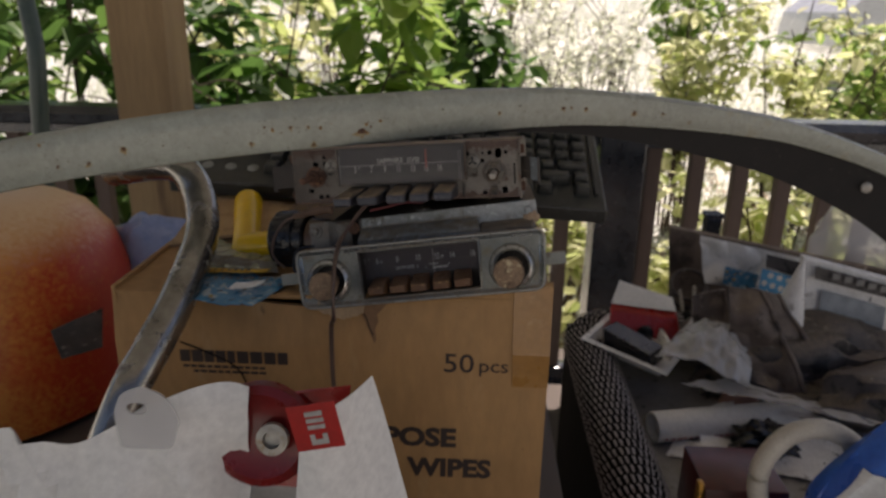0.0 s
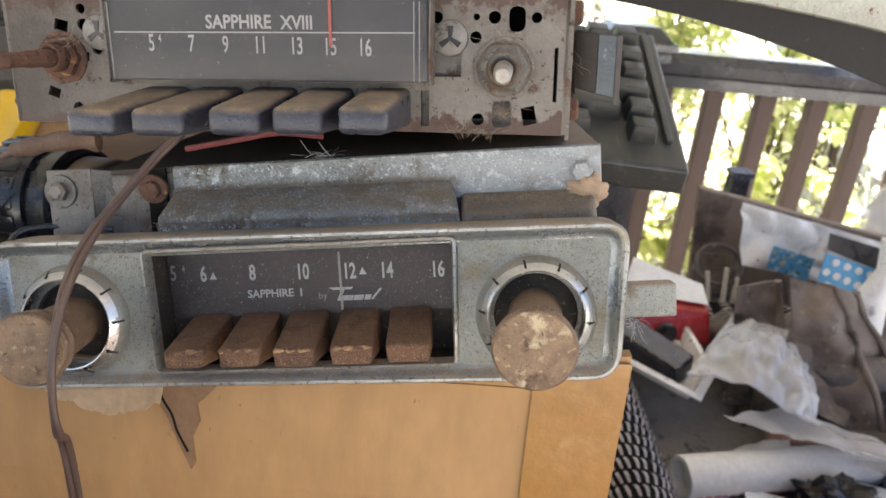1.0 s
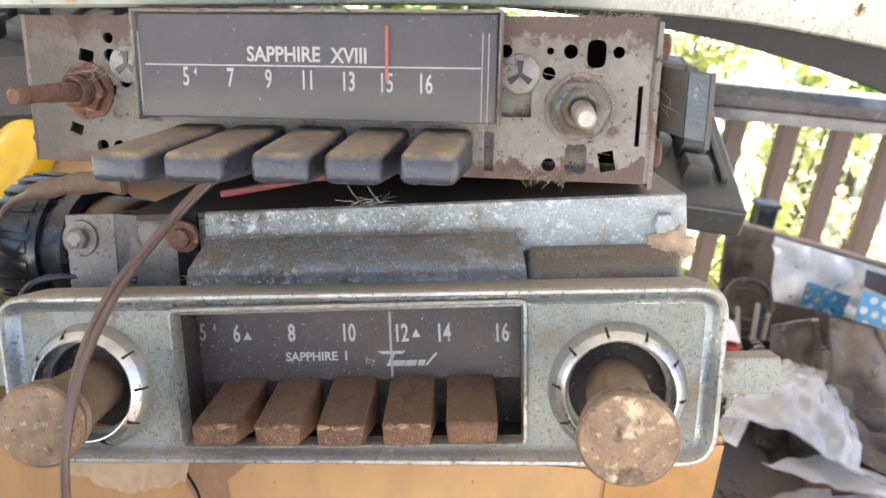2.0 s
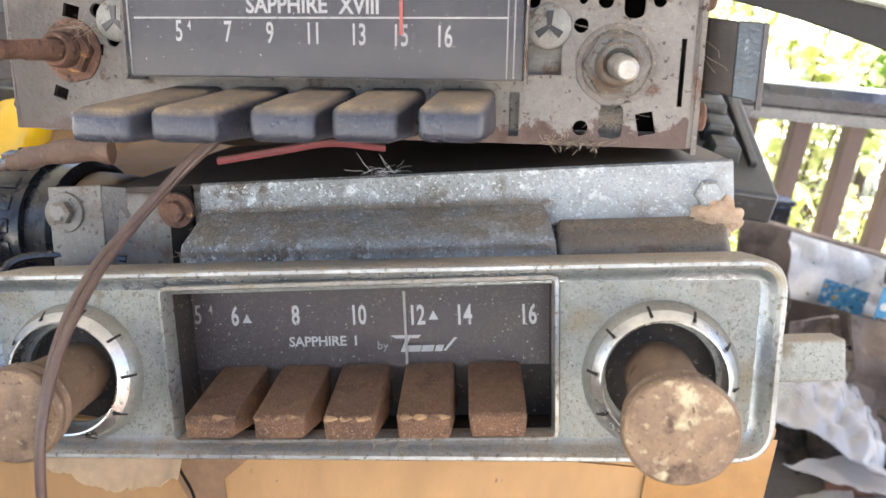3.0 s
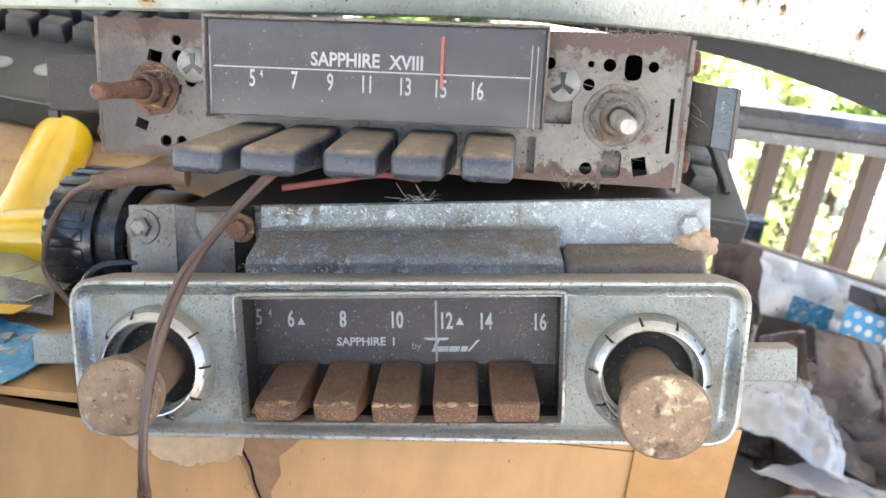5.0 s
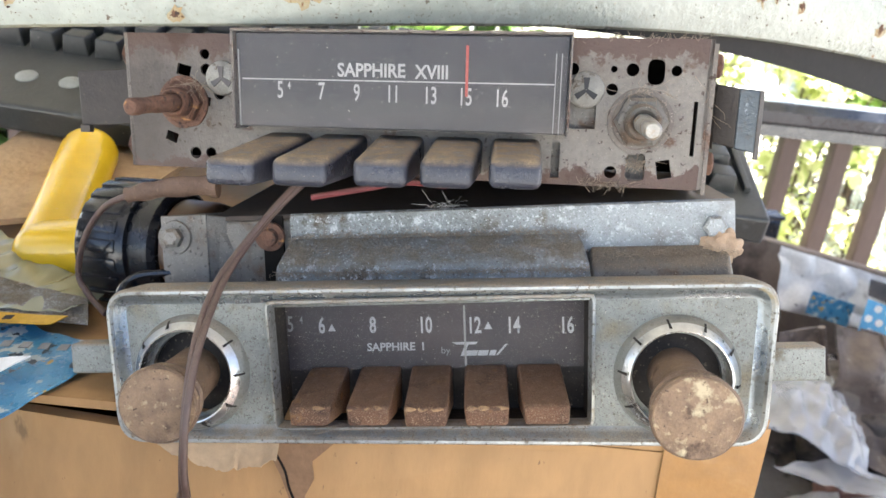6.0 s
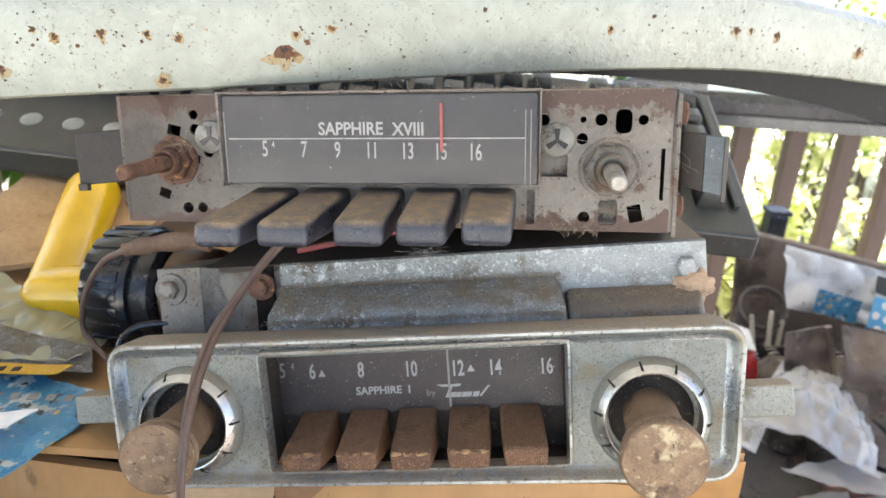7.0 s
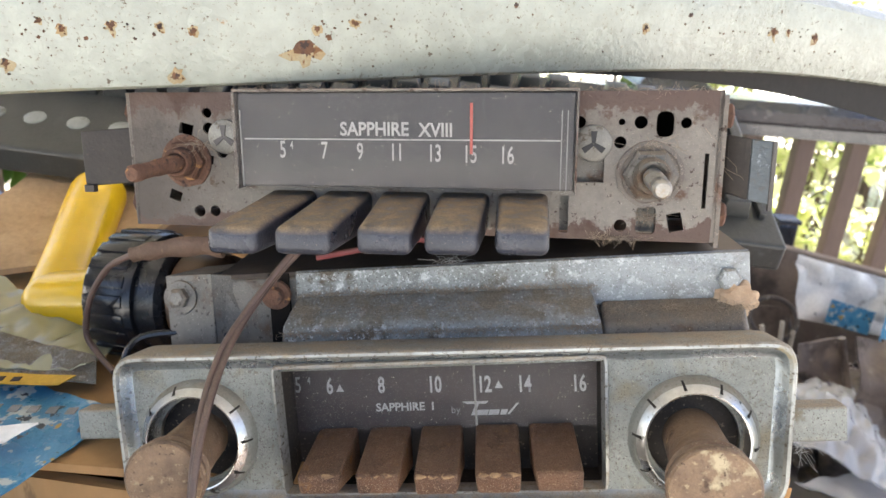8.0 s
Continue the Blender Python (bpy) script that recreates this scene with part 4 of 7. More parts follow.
# control rings and knobs
for (cu, cv), name in ((ringL, "left"), (ringR, "right")):
    bm = bmesh.new()
    lathe(bm, (cu, 0.001, cv), (cu, -0.01, cv), [(0, 0.0178), (0.0012, 0.0176), (0.0036, 0.0164), (0.0040, 0.0161)], 48, False)
    ringp = part("control_ring", bm, M_skirt, radio, "dull conical skirt of the knob's ring")
    bm = bmesh.new()
    lathe(bm, (cu, 0.001, cv), (cu, -0.01, cv), [(0.0039, 0.01615), (0.0042, 0.0160), (0.0060, 0.0141), (0.0059, 0.0137), (0.0005, 0.0136)], 48, False)
    part("bright_band", bm, M_chrome, ringp, "polished metal band")
    for d in range(-80, 261, 36):
        bm = bmesh.new()
        t = radians(d + (8 if name == "left" else 0))
        m = Matrix.Translation((cu, 0, cv)) @ Matrix.Rotation(-t, 4, "Y")
        hexa(bm, [m @ Vector(q) for q in (mm(15.0, -4.95, -0.36), mm(17.0, -1.6, -0.30), mm(17.0, -1.0, -0.30), mm(15.0, -3.6, -0.36), mm(15.0, -4.95, 0.36), mm(17.0, -1.6, 0.30), mm(17.0, -1.0, 0.30), mm(15.0, -3.6, 0.36))])
        part("notch", bm, M_well, ringp, "", False)
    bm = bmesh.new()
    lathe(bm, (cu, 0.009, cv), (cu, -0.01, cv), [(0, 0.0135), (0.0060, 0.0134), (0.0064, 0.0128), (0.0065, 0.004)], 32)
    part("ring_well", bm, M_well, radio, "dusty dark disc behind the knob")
    e, r, tip = (-0.0280, 0.0113, (-0.0020, -0.0030)) if name == "right" else (-0.0262, 0.0108, (0.0024, -0.0022))
    base, end = Vector((cu, 0.004, cv)), Vector((cu + tip[0], e, cv + tip[1]))
    L = (end - base).length
    bm = bmesh.new()
    lathe(bm, base, end, [(0, r * 0.70), (L * 0.3, r * 0.71), (L * 0.62, r * 0.76), (L * 0.76, r * 0.83), (L * 0.80, r * 0.93), (L * 0.83, r * 0.945), (L * 0.855, r * 0.86), (L * 0.88, r * 0.85), (L * 0.92, r * 0.96), (L * 0.965, r), (L * 0.985, r * 0.99), (L, r * 0.955)], 48, True, 0.015)
    knob = part("knob", bm, M_knob, radio, "worn brown knob with a flared end")
    bm = bmesh.new()
    lathe(bm, end, end + (end - base), [(-0.0002, r * 0.955), (0.0003, r * 0.92), (0.0002, r * 0.88), (0.0006, r * 0.70), (0.0008, r * 0.35)], 48, True, 0.02)
    part("end_face", bm, M_knobend, knob, "cracked cream and brown knob end")
# side lugs
for pts, nm in (((94.5, 110.6, -6.6, 3.2), "lug"), ((-111.0, -94.0, -1.2, 8.0), "lug")):
    u0, u1, v0, v1 = (a * 0.001 for a in pts)
    bm = bmesh.new()
    box(bm, u0, u1, 0.0010, 0.0085, v0, v1, 0.0007)
    part(nm, bm, M_face, radio, "grey cast mounting lug", False)
# chassis behind the face
ZB = 0.9895
bm = bmesh.new()
box(bm, -0.0880, 0.0915, 0.0160, 0.0250, -0.0190, 0.0215)
top = [Vector(mm(-88, 24, 43.5)), Vector(mm(92, 24, 43.0)), Vector(mm(92, 128, 44.0)), Vector(mm(-88, 128, 44.0))]
low = []
for p in (Vector(mm(-86, 24, 0)), Vector(mm(90, 24, 0)), Vector(mm(90, 128, 0)), Vector(mm(-86, 128, 0))):
    q = ML @ p
    q.z = ZB
    low.append(MLi @ q)
hexa(bm, low + top, 0.0012)
part("chassis", bm, M_steel, radio, "dull steel radio chassis", False)
# Dark colour holds grime and the shade under the upper radio; one end dusty.
part("top_cover", hexa(bmesh.new(), [mm(-73, 23.8, 43.2), mm(92.6, 23.8, 43.2), mm(90, 112, 44.2), mm(-73, 112, 44.2), mm(-73, 23.8, 44.8), mm(92.6, 23.8, 44.8), mm(90, 112, 61.0), mm(-73, 112, 61.0)], 0.0003), surf("grimy_shaded_cover", (0.048, 0.038, 0.031), (0.082, 0.064, 0.051), 60, 0.7, bump=0.2, spec=0.2, extra=[((0.20, 0.15, 0.10), "X", 0.040, 0.075, 0.03)]), radio, "top cover with grime and the gap's shade in its dark colour, dusty at one end", False)
bm = bmesh.new()
box(bm, -0.0470, 0.0930, 0.0225, 0.0236, 0.0300, 0.0446, 0.0004)
box(bm, -0.0470, 0.0930, 0.0236, 0.0300, 0.0440, 0.0450, 0.0003)
part("front_flange", bm, M_zinc, radio, "corroded zinc flange of the chassis", False)
bm = bmesh.new()
hexa(bm, [mm(-51, 12.5, 18), mm(48.5, 12.5, 18), mm(48.0, 22.6, 18), mm(-49, 22.6, 18), mm(-49.8, 13.5, 29.2), mm(47.8, 13.5, 27.6), mm(45.8, 22.6, 36.6), mm(-46.8, 22.6, 37.6)], 0.0018)
part("dial_housing", bm, M_zinc, radio, "corroded zinc housing over the dial")
bm = bmesh.new()
hexa(bm, [mm(48.2, 12.5, 16), mm(91, 12.5, 16), mm(91, 22.6, 16), mm(48.2, 22.6, 16), mm(48.2, 13.5, 25.5), mm(88, 13.5, 25.0), mm(91, 22.6, 31.5), mm(48.2, 22.6, 32.0)], 0.0015)
part("side_ledge", bm, M_steel, radio, "dust-covered steel ledge")
bm = bmesh.new()
box(bm, -0.0895, -0.0740, 0.0205, 0.0218, 0.014, 0.0458, 0.0004)
hexa(bm, [mm(-76.5, 20.5, 14), mm(-57.0, 26.0, 14), mm(-57.0, 27.2, 14), mm(-76.5, 21.7, 14), mm(-73.8, 20.6, 45.6), mm(-56.2, 32.0, 42.5), mm(-56.2, 33.2, 42.5), mm(-73.8, 21.8, 45.6)], 0.0003)
box(bm, -0.0895, -0.0740, 0.0218, 0.0600, 0.0446, 0.0458, 0.0004)
part("side_plate", bm, M_steel, radio, "dull steel bracket plate with a folded wing", False)
bm = bmesh.new()
lathe(bm, mm(-84.8, 20.6, 38.6), mm(-84.8, 10, 38.6), [(0, 0.0056), (0.0010, 0.0054), (0.0011, 0.0036)], 24)
lathe(bm, mm(-84.8, 19.6, 38.6), mm(-84.8, 10, 38.6), [(0, 0.0034), (0.0022, 0.0033), (0.0028, 0.0022)], 6)
part("bolt", bm, M_steel, radio, "hex-head bolt with washer", False)
bm = bmesh.new()
lathe(bm, mm(-53.5, 22.0, 38.0), mm(-53.5, 12, 36), [(0, 0.0050), (0.0012, 0.0048), (0.0013, 0.0030), (0.0030, 0.0026)], 20)
part("bolt", bm, M_rust, radio, "rusty bolt in shadow", False)
bm = bmesh.new()
lathe(bm, mm(86.6, 22.6, 36.4), mm(86.6, 12, 36.4), [(0, 0.0036), (0.0018, 0.0036), (0.0024, 0.0028)], 6)
part("bolt", bm, M_zinc, radio, "corroded hex bolt", False)
bm = bmesh.new()
bmesh.ops.create_icosphere(bm, subdivisions=4, radius=1)
for v in bm.verts:
    q = v.co.copy()
    s = 1 + 0.35 * noise.noise(q * 2.2) + 0.15 * noise.noise(q * 6)
    v.co = Vector(mm(88.2, 21.4, 30.0)) + Vector((q.x * 0.0060, q.y * 0.0024, q.z * 0.0056)) * s
part("foam_lump", bm, M_foam, radio, "crumbling tan foam lump")
# Black block stands in for the shade in this gap.
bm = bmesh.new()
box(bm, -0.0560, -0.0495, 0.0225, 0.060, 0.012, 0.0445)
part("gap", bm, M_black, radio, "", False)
# lint and fluff along the housing's edge
bm = bmesh.new()
fluff(bm, mm(-46, 22, 37.2), mm(46, 22, 36.2), 900, 0.0026, 0.0012)
fluff(bm, mm(-50, 12.5, 26.5), mm(48, 12.5, 25.4), 800, 0.0020, 0.0011)
fluff(bm, mm(-46, 17, 32.6), mm(46, 17, 31.6), 500, 0.0060, 0.0009)
fluff(bm, mm(50, 18, 29.4), mm(90, 18, 28.6), 300, 0.0050, 0.0011)
part("lint", bm, M_lint, radio, "brown lint and dust", False)["kind"] = "stuff"
bm = bmesh.new()
fluff(bm, mm(-1.5, 25, 45.4), mm(8, 25, 45.4), 34, 0.003, 0.0026)
fluff(bm, mm(98.5, 2, -9.5), mm(98.5, 2, -6.0), 24, 0.002, 0.003)
part("lint", bm, M_ink, radio, "white fluff", False)["kind"] = "stuff"

# ---------- upper radio ----------
radio2 = thing("car_radio", "rusty car radio with slate-grey keys, stacked on another radio", "radio", MU, "old car radios")
outer = [mm(-91, -20.8), mm(90.2, -22.2), mm(91.4, 21.8), mm(-90.6, 21.6)]
holes = [disc(0.0515, 0.0128, 0.0018, 12), disc(0.0635, 0.0129, 0.0010, 10), disc(0.0689, 0.0128, 0.0019, 14), rounded([mm(73.2, 16.0), mm(73.2, 8.6), mm(78.2, 8.6), mm(78.2, 16.0)], 0.0022, 3), disc(0.0815, 0.0127, 0.0016, 12),
         disc(0.0633, 0.0070, 0.0018, 12), rect(0.0505, 0.0590, -0.0048, 0.0030), disc(0.0644, -0.0176, 0.0019, 12), rounded([mm(68.8, -11.6), mm(68.8, -20.0), mm(74.6, -20.0), mm(74.6, -11.6)], 0.0018, 3), rect(0.0780, 0.0822, -0.0190, -0.0135, 12),
         disc(-0.0642, 0.0153, 0.0016, 12), rect(-0.0738, -0.0692, 0.0085, 0.0120, -14), disc(-0.0640, 0.0105, 0.0019, 12), rect(-0.0788, -0.0748, -0.0126, -0.0094, -20), disc(-0.0689, -0.0160, 0.0019, 12), disc(-0.0636, -0.0159, 0.0018, 12), rect(-0.0660, -0.0630, -0.0010, 0.0020, -8), disc(-0.0598, 0.0030, 0.0018, 12),
         rect(0.0464, 0.0490, -0.0200, -0.0090), rect(0.0872, 0.0884, -0.0120, 0.0040)]
bm = bmesh.new()
plate(bm, outer, holes, 0.0, 0.0012)
part("front_plate", bm, M_rustplate, radio2, "rust-stained steel front with punched holes", False)
bm = bmesh.new()
box(bm, -0.0912, -0.0900, 0.0, 0.105, -0.0208, 0.0216)
box(bm, 0.0902, 0.0914, 0.0, 0.105, -0.0220, 0.0218)
box(bm, -0.0912, 0.0914, 0.004, 0.105, 0.0205, 0.0217)
box(bm, -0.0912, 0.0914, 0.010, 0.105, -0.0220, -0.0208)
box(bm, 0.0914, 0.0926, -0.0004, 0.100, -0.0235, 0.0205)
part("case", bm, M_rusty, radio2, "rusted steel case", False)
# Black sheet added inside the case so the punched holes look dark.
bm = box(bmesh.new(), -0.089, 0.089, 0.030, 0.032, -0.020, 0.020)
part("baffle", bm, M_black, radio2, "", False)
bm = bmesh.new()
box(bm, -0.0500, 0.0500, -0.0085, 0.0, -0.0064, 0.0216, 0.0005)
part("dial", bm, M_dial2, radio2, "charcoal dial with white figures and a line", False)
d2 = bpy.data.objects[radio2.children[-1].name]
bm = bmesh.new()
box(bm, -0.0512, 0.0508, -0.0118, -0.0102, -0.0074, 0.0222, 0.0006)
lens2 = part("lens", bm, M_clear, radio2, "dusty clear plastic dial cover", False)
for u in (-0.0478, 0.0462, 0.0478):
    part("edge_line", box(bmesh.new(), u - 0.00015, u + 0.00015, -0.0121, -0.0118, -0.0060, 0.0165), M_ink2, lens2, smooth=False)
bm = bmesh.new()
box(bm, -0.0512, 0.0508, -0.0100, 0.0, 0.0217, 0.0226, 0.0003)
box(bm, -0.0512, -0.0503, -0.0100, 0.0, -0.0072, 0.0217, 0.0002)
box(bm, 0.0502, 0.0508, -0.0100, 0.0, -0.0072, 0.0217, 0.0002)
part("lens_hood", bm, M_rusty, radio2, "rust-pink dusty hood over the dial", False)
UY = -0.0089
for text, u in (("7", -23.3), ("9", -12.4), ("11", -1.4), ("13", 9.9), ("15", 20.3), ("16", 30.9)):
    lettering("figure", text, 0.0071, flat_at(u * 0.001, UY, 0.0040 - u * 0.000017), M_ink, d2, 0.60, 0.0001)
lettering("figure", "5", 0.0071, flat_at(-0.0362, UY, 0.0046), M_ink, d2, 0.60, 0.0001)
lettering("figure", "4", 0.0034, flat_at(-0.0334, UY, 0.0060), M_ink, d2, 0.60, 0.00003)
lettering("name_print", "SAPPHIRE", 0.0055, flat_at(-0.0080, UY, 0.0108), M_ink, d2, 0.89, 0.00013)
lettering("name_print", "XVIII", 0.0055, flat_at(0.0103, UY, 0.0106), M_ink, d2, 0.88, 0.00013)
bm = box(bmesh.new(), -0.0480, 0.0460, UY - 0.0002, UY + 0.0004, 0.00775, 0.00815)
part("scale_line", bm, M_ink, d2, "white scale line", False)
bm = box(bmesh.new(), 0.0203, 0.0211, UY - 0.0010, UY - 0.0006, 0.0040, 0.0185)
part("needle", bm, M_needle, d2, "red tuning needle", False)
# keys
for i, (u0, u1, z, bu) in enumerate(((-47.0, -33.0, -13.3, -44.0), (-28.2, -13.0, -12.9, -26.5), (-5.8, 8.8, -12.2, -9.0), (12.0, 26.0, -11.8, 9.5), (30.1, 43.6, -11.3, 27.5))):
    u0, u1, z, b0 = u0 * 0.001, u1 * 0.001, z * 0.001, bu * 0.001
    b1 = b0 + 0.0155
    bm = bmesh.new()
    hexa(bm, [(u0, -0.0405, z - 0.0074), (u1, -0.0405, z - 0.0074), (b1, 0.008, -0.0205), (b0, 0.008, -0.0205),
              (u0, -0.0400, z), (u1, -0.0400, z), (b1, 0.008, -0.0078), (b0, 0.008, -0.0078)], 0.0021)
    part("key", bm, M_bluekey, radio2, "slate-blue plastic push key under brown dust")
# Black sheet stands in for the shade round the roots of the keys.
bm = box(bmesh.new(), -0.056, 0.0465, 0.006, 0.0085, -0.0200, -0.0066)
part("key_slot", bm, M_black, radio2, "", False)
# shafts
def shaft(cu, cv, nut_r, mat_nut, mat_shaft, end, r, collar, tip=(0, 0)):
    bm = bmesh.new()
    lathe(bm, (cu, 0.0, cv), (cu, -0.01, cv), [(0, nut_r + 0.0018), (0.0005, nut_r + 0.0017), (0.0006, nut_r + 0.0004), (0.0004, nut_r)], 36, True, 0.05)
    washer = part("washer", bm, M_rust if cu < 0 else M_rusty, radio2, "rust-stained washer", False)
    bm = bmesh.new()
    lathe(bm, (cu, -0.0004, cv), (cu, -0.01, cv), [(0, nut_r), (0.0022, nut_r), (0.0030, nut_r * 0.86), (0.0031, nut_r * 0.72)], 6)
    nut = part("nut", bm, mat_nut, radio2, "dirty hex nut on the shaft", False)
    bm = bmesh.new()
    lathe(bm, (cu, -0.003, cv), (cu, -0.02, cv), [(0, collar), (0.0004, collar * 1.04), (0.0040, collar), (0.0048, collar * 0.88), (0.0046, collar * 0.72), (0.0030, r)], 28, True, 0.04)
    part("collar", bm, mat_nut, nut)
    bm = bmesh.new()
    lathe(bm, (cu, -0.004, cv), (cu + tip[0], -end, cv + tip[1]), [(0, r * 1.1), (end * 0.45, r * 1.05), (end * 0.47, r * 0.92), (end - 0.0085, r * 0.94), (end - 0.008, r * 1.02), (end - 0.0052, r), (end - 0.0044, r * 0.74)], 20, True, 0.08)
    part("shaft", bm, mat_shaft, nut)


shaft(0.0722, -0.0022, 0.0080, M_steel, M_brightsteel, 0.0235, 0.0026, 0.0052, (0.0004, -0.0016))
shaft(-0.0720, 0.0002, 0.0066, M_rust, M_rust, 0.030, 0.0025, 0.0046, (-0.0012, -0.0010))
for u0, u1, v0, v1, y in ((0.0495, 0.0600, -0.0058, 0.0040, 0.0030), (0.0462, 0.0492, -0.0202, -0.0088, 0.0040), (0.0684, 0.0750, -0.0204, -0.0112, 0.0060)):
    part("inner_plate", box(bmesh.new(), u0, u1, y, y + 0.001, v0, v1), M_steel, radio2, "dull inner plate behind a punched hole", False)
for cu, cv in ((0.0556, 0.0067), (-0.0585, 0.0080)):
    bm = bmesh.new()
    lathe(bm, (cu, 0.0002, cv), (cu, -0.01, cv), [(0, 0.0055), (0.0010, 0.0053), (0.0014, 0.0046)], 28)
    rv = part("rivet", bm, M_rivet, radio2, "pale slotted rivet head")
    bm = bmesh.new()
    for d in (90, 215, 325):
        m = Matrix.Translation((cu, 0, cv)) @ Matrix.Rotation(-radians(d), 4, "Y")
        hexa(bm, [m @ Vector(q) for q in (mm(0.1, -1.56, -0.5), mm(3.6, -1.56, -0.95), mm(3.6, -1.0, -0.95), mm(0.1, -1.0, -0.5), mm(0.1, -1.56, 0.5), mm(3.6, -1.56, 0.95), mm(3.6, -1.0, 0.95), mm(0.1, -1.0, 0.5))])
    part("slot", bm, M_dark, rv, "", False)
# side brackets and bolts
bm = bmesh.new()
hexa(bm, [mm(92.6, 4, -8), mm(94, 2, -10), mm(94, 6, -10), mm(92.6, 8, -8), mm(92.6, 4, 9), mm(94, 2, 9), mm(94, 6, 9), mm(92.6, 8, 9)], 0.0002)
br = part("bracket", bm, M_bracket, radio2, "blackened bent steel bracket", False)
bm = bmesh.new()
hexa(bm, [mm(93.5, 5, -7.5), mm(100, 1.0, -9.4), mm(100, 2.4, -9.4), mm(93.5, 7, -7.5), mm(93.5, 5, 9.4), mm(100, 1.0, 8.2), mm(100, 2.4, 8.2), mm(93.5, 7, 9.4)], 0.0004)
part("ear", bm, M_bracket, br, "", False)
bm = bmesh.new()
hexa(bm, [mm(100, 1.0, -9.4), mm(105.4, -0.4, -10.6), mm(105.4, 1.0, -10.6), mm(100, 2.4, -9.4), mm(100, 1.0, 8.2), mm(105.4, -0.4, 7.7), mm(105.4, 1.0, 7.7), mm(100, 2.4, 8.2)], 0.0004)
part("flat", bm, M_bluesteel, br, "blued steel face of the bracket", False)
bm = bmesh.new()
hexa(bm, [mm(105.4, -0.4, -12.4), mm(107.2, 1.2, -12.6), mm(107.2, 2.6, -12.6), mm(105.4, 1.0, -12.4), mm(105.4, -0.4, 7.7), mm(107.2, 1.2, 7.5), mm(107.2, 2.6, 7.5), mm(105.4, 1.0, 7.7)], 0.0003)
part("lip", bm, M_bracket, br, "", False)
bm = bmesh.new()
hexa(bm, [mm(-108.5, 0, -8.6), mm(-91.2, 4, -7.5), mm(-91.2, 6, -7.5), mm(-108.5, 1.4, -8.6), mm(-108.5, 0, 9.4), mm(-91.2, 4, 10.6), mm(-91.2, 6, 10.6), mm(-108.5, 1.4, 9.4)], 0.0004)
br = part("bracket", bm, M_bracket, radio2, "blackened steel bracket with a hooked corner", False)
part("hook", box(bmesh.new(), -0.1085, -0.1050, -0.0010, 0.0012, -0.0104, -0.0080, 0.0002), M_bracket, br, "", False)
for u, v in ((92.8, 14.5), (92.8, -14.5), (-92.2, -14.5), (-92.2, 15.0)):
    bm = bmesh.new()
    s = 1 if u > 0 else -1
    lathe(bm, mm(u, 7, v), mm(u + 10 * s, 7, v), [(0, 0.0040), (0.0020, 0.0040), (0.0027, 0.0030)], 6)
    part("bolt", bm, M_rust, radio2, "small rusty bolt", False)
bm = bmesh.new()
fluff(bm, mm(56, -0.6, -21.0), mm(70, -0.6, -21.6), 130, 0.0018, 0.0013)
fluff(bm, mm(69.5, 0.8, -15), mm(74, 0.8, -15), 70, 0.004, 0.0019)
fluff(bm, mm(52, 1, 21.9), mm(90, 1, 22.0), 130, 0.0016, 0.0012)
fluff(bm, mm(-50, -6, 22.6), mm(50, -6, 22.6), 160, 0.004, 0.0014)
fluff(bm, mm(66, -2, 5.6), mm(79, -2, 6.0), 26, 0.002, 0.0032)
fluff(bm, mm(91, 0, 5.0), mm(93, 0, 0.0), 6, 0.002, 0.0045)
fluff(bm, mm(-68, -3, 6.5), mm(-64, -3, 5), 30, 0.003, 0.003)
part("lint", bm, M_lint, radio2, "dry plant fluff and lint", False)["kind"] = "stuff"

# ---------- cords ----------
def lw(u, v, w):
    return ML @ Vector(mm(u, -w, v))


cordset = thing("twin_cord", "brown twin electric cord draped over the lower radio", "cord")
path = [lw(-39, 56, -16), lw(-45, 50, -13), lw(-51, 43, -9.5), lw(-57, 34, -3), lw(-60, 25, 7.5), lw(-60.6, 12, 21), lw(-61.2, -3, 28.6), lw(-63.2, -18, 28.4), lw(-65, -28, 25), Vector((-0.079, 0.4505, 0.968)), Vector((-0.079, 0.454, 0.914)), Vector((-0.070, 0.455, 0.880)), Vector((-0.064, 0.458, 0.80)), Vector((-0.066, 0.452, 0.7015))]
sp = spline(path, 8)
for s in (-1, 1):
    bm = bmesh.new()
    sweep(bm, [p + Vector((0.00090 * s * math.cos(1.1 * math.sin(i * 0.09)), 0.0009 * s * math.sin(1.1 * math.sin(i * 0.09)), 0)) for i, p in enumerate(sp)], circle(0.00105, 10), up=(0, 1, 0))
    part("strand", bm, M_cord, cordset)
cable = thing("taped_wire", "brown cloth-taped wire leading to thin black wires", "wire")
bm = bmesh.new()
sweep(bm, spline([(-0.086, 0.505, 1.0480), (-0.0924, 0.506, 1.0475), (-0.1032, 0.508, 1.0450), (-0.112, 0.5105, 1.0420), (-0.1192, 0.513, 1.0392)], 5), lambda t: [((0.0021 - 0.0006 * t) * math.cos(a), (0.0036 - 0.0010 * t + 0.0003 * math.sin(t * 19)) * math.sin(a)) for a in [2 * math.pi * i / 12 for i in range(12)]])
part("sleeve", bm, M_tapewrap, cable)
bm = bmesh.new()
tube(bm, [(-0.1185, 0.513, 1.0396), (-0.1291, 0.516, 1.0326), (-0.1375, 0.518, 1.020), (-0.1408, 0.518, 1.006), (-0.137, 0.517, 0.9985), (-0.1292, 0.512, 0.9945)], 0.0011, 8)
part("wire", bm, M_cord, cable)
bm = bmesh.new()
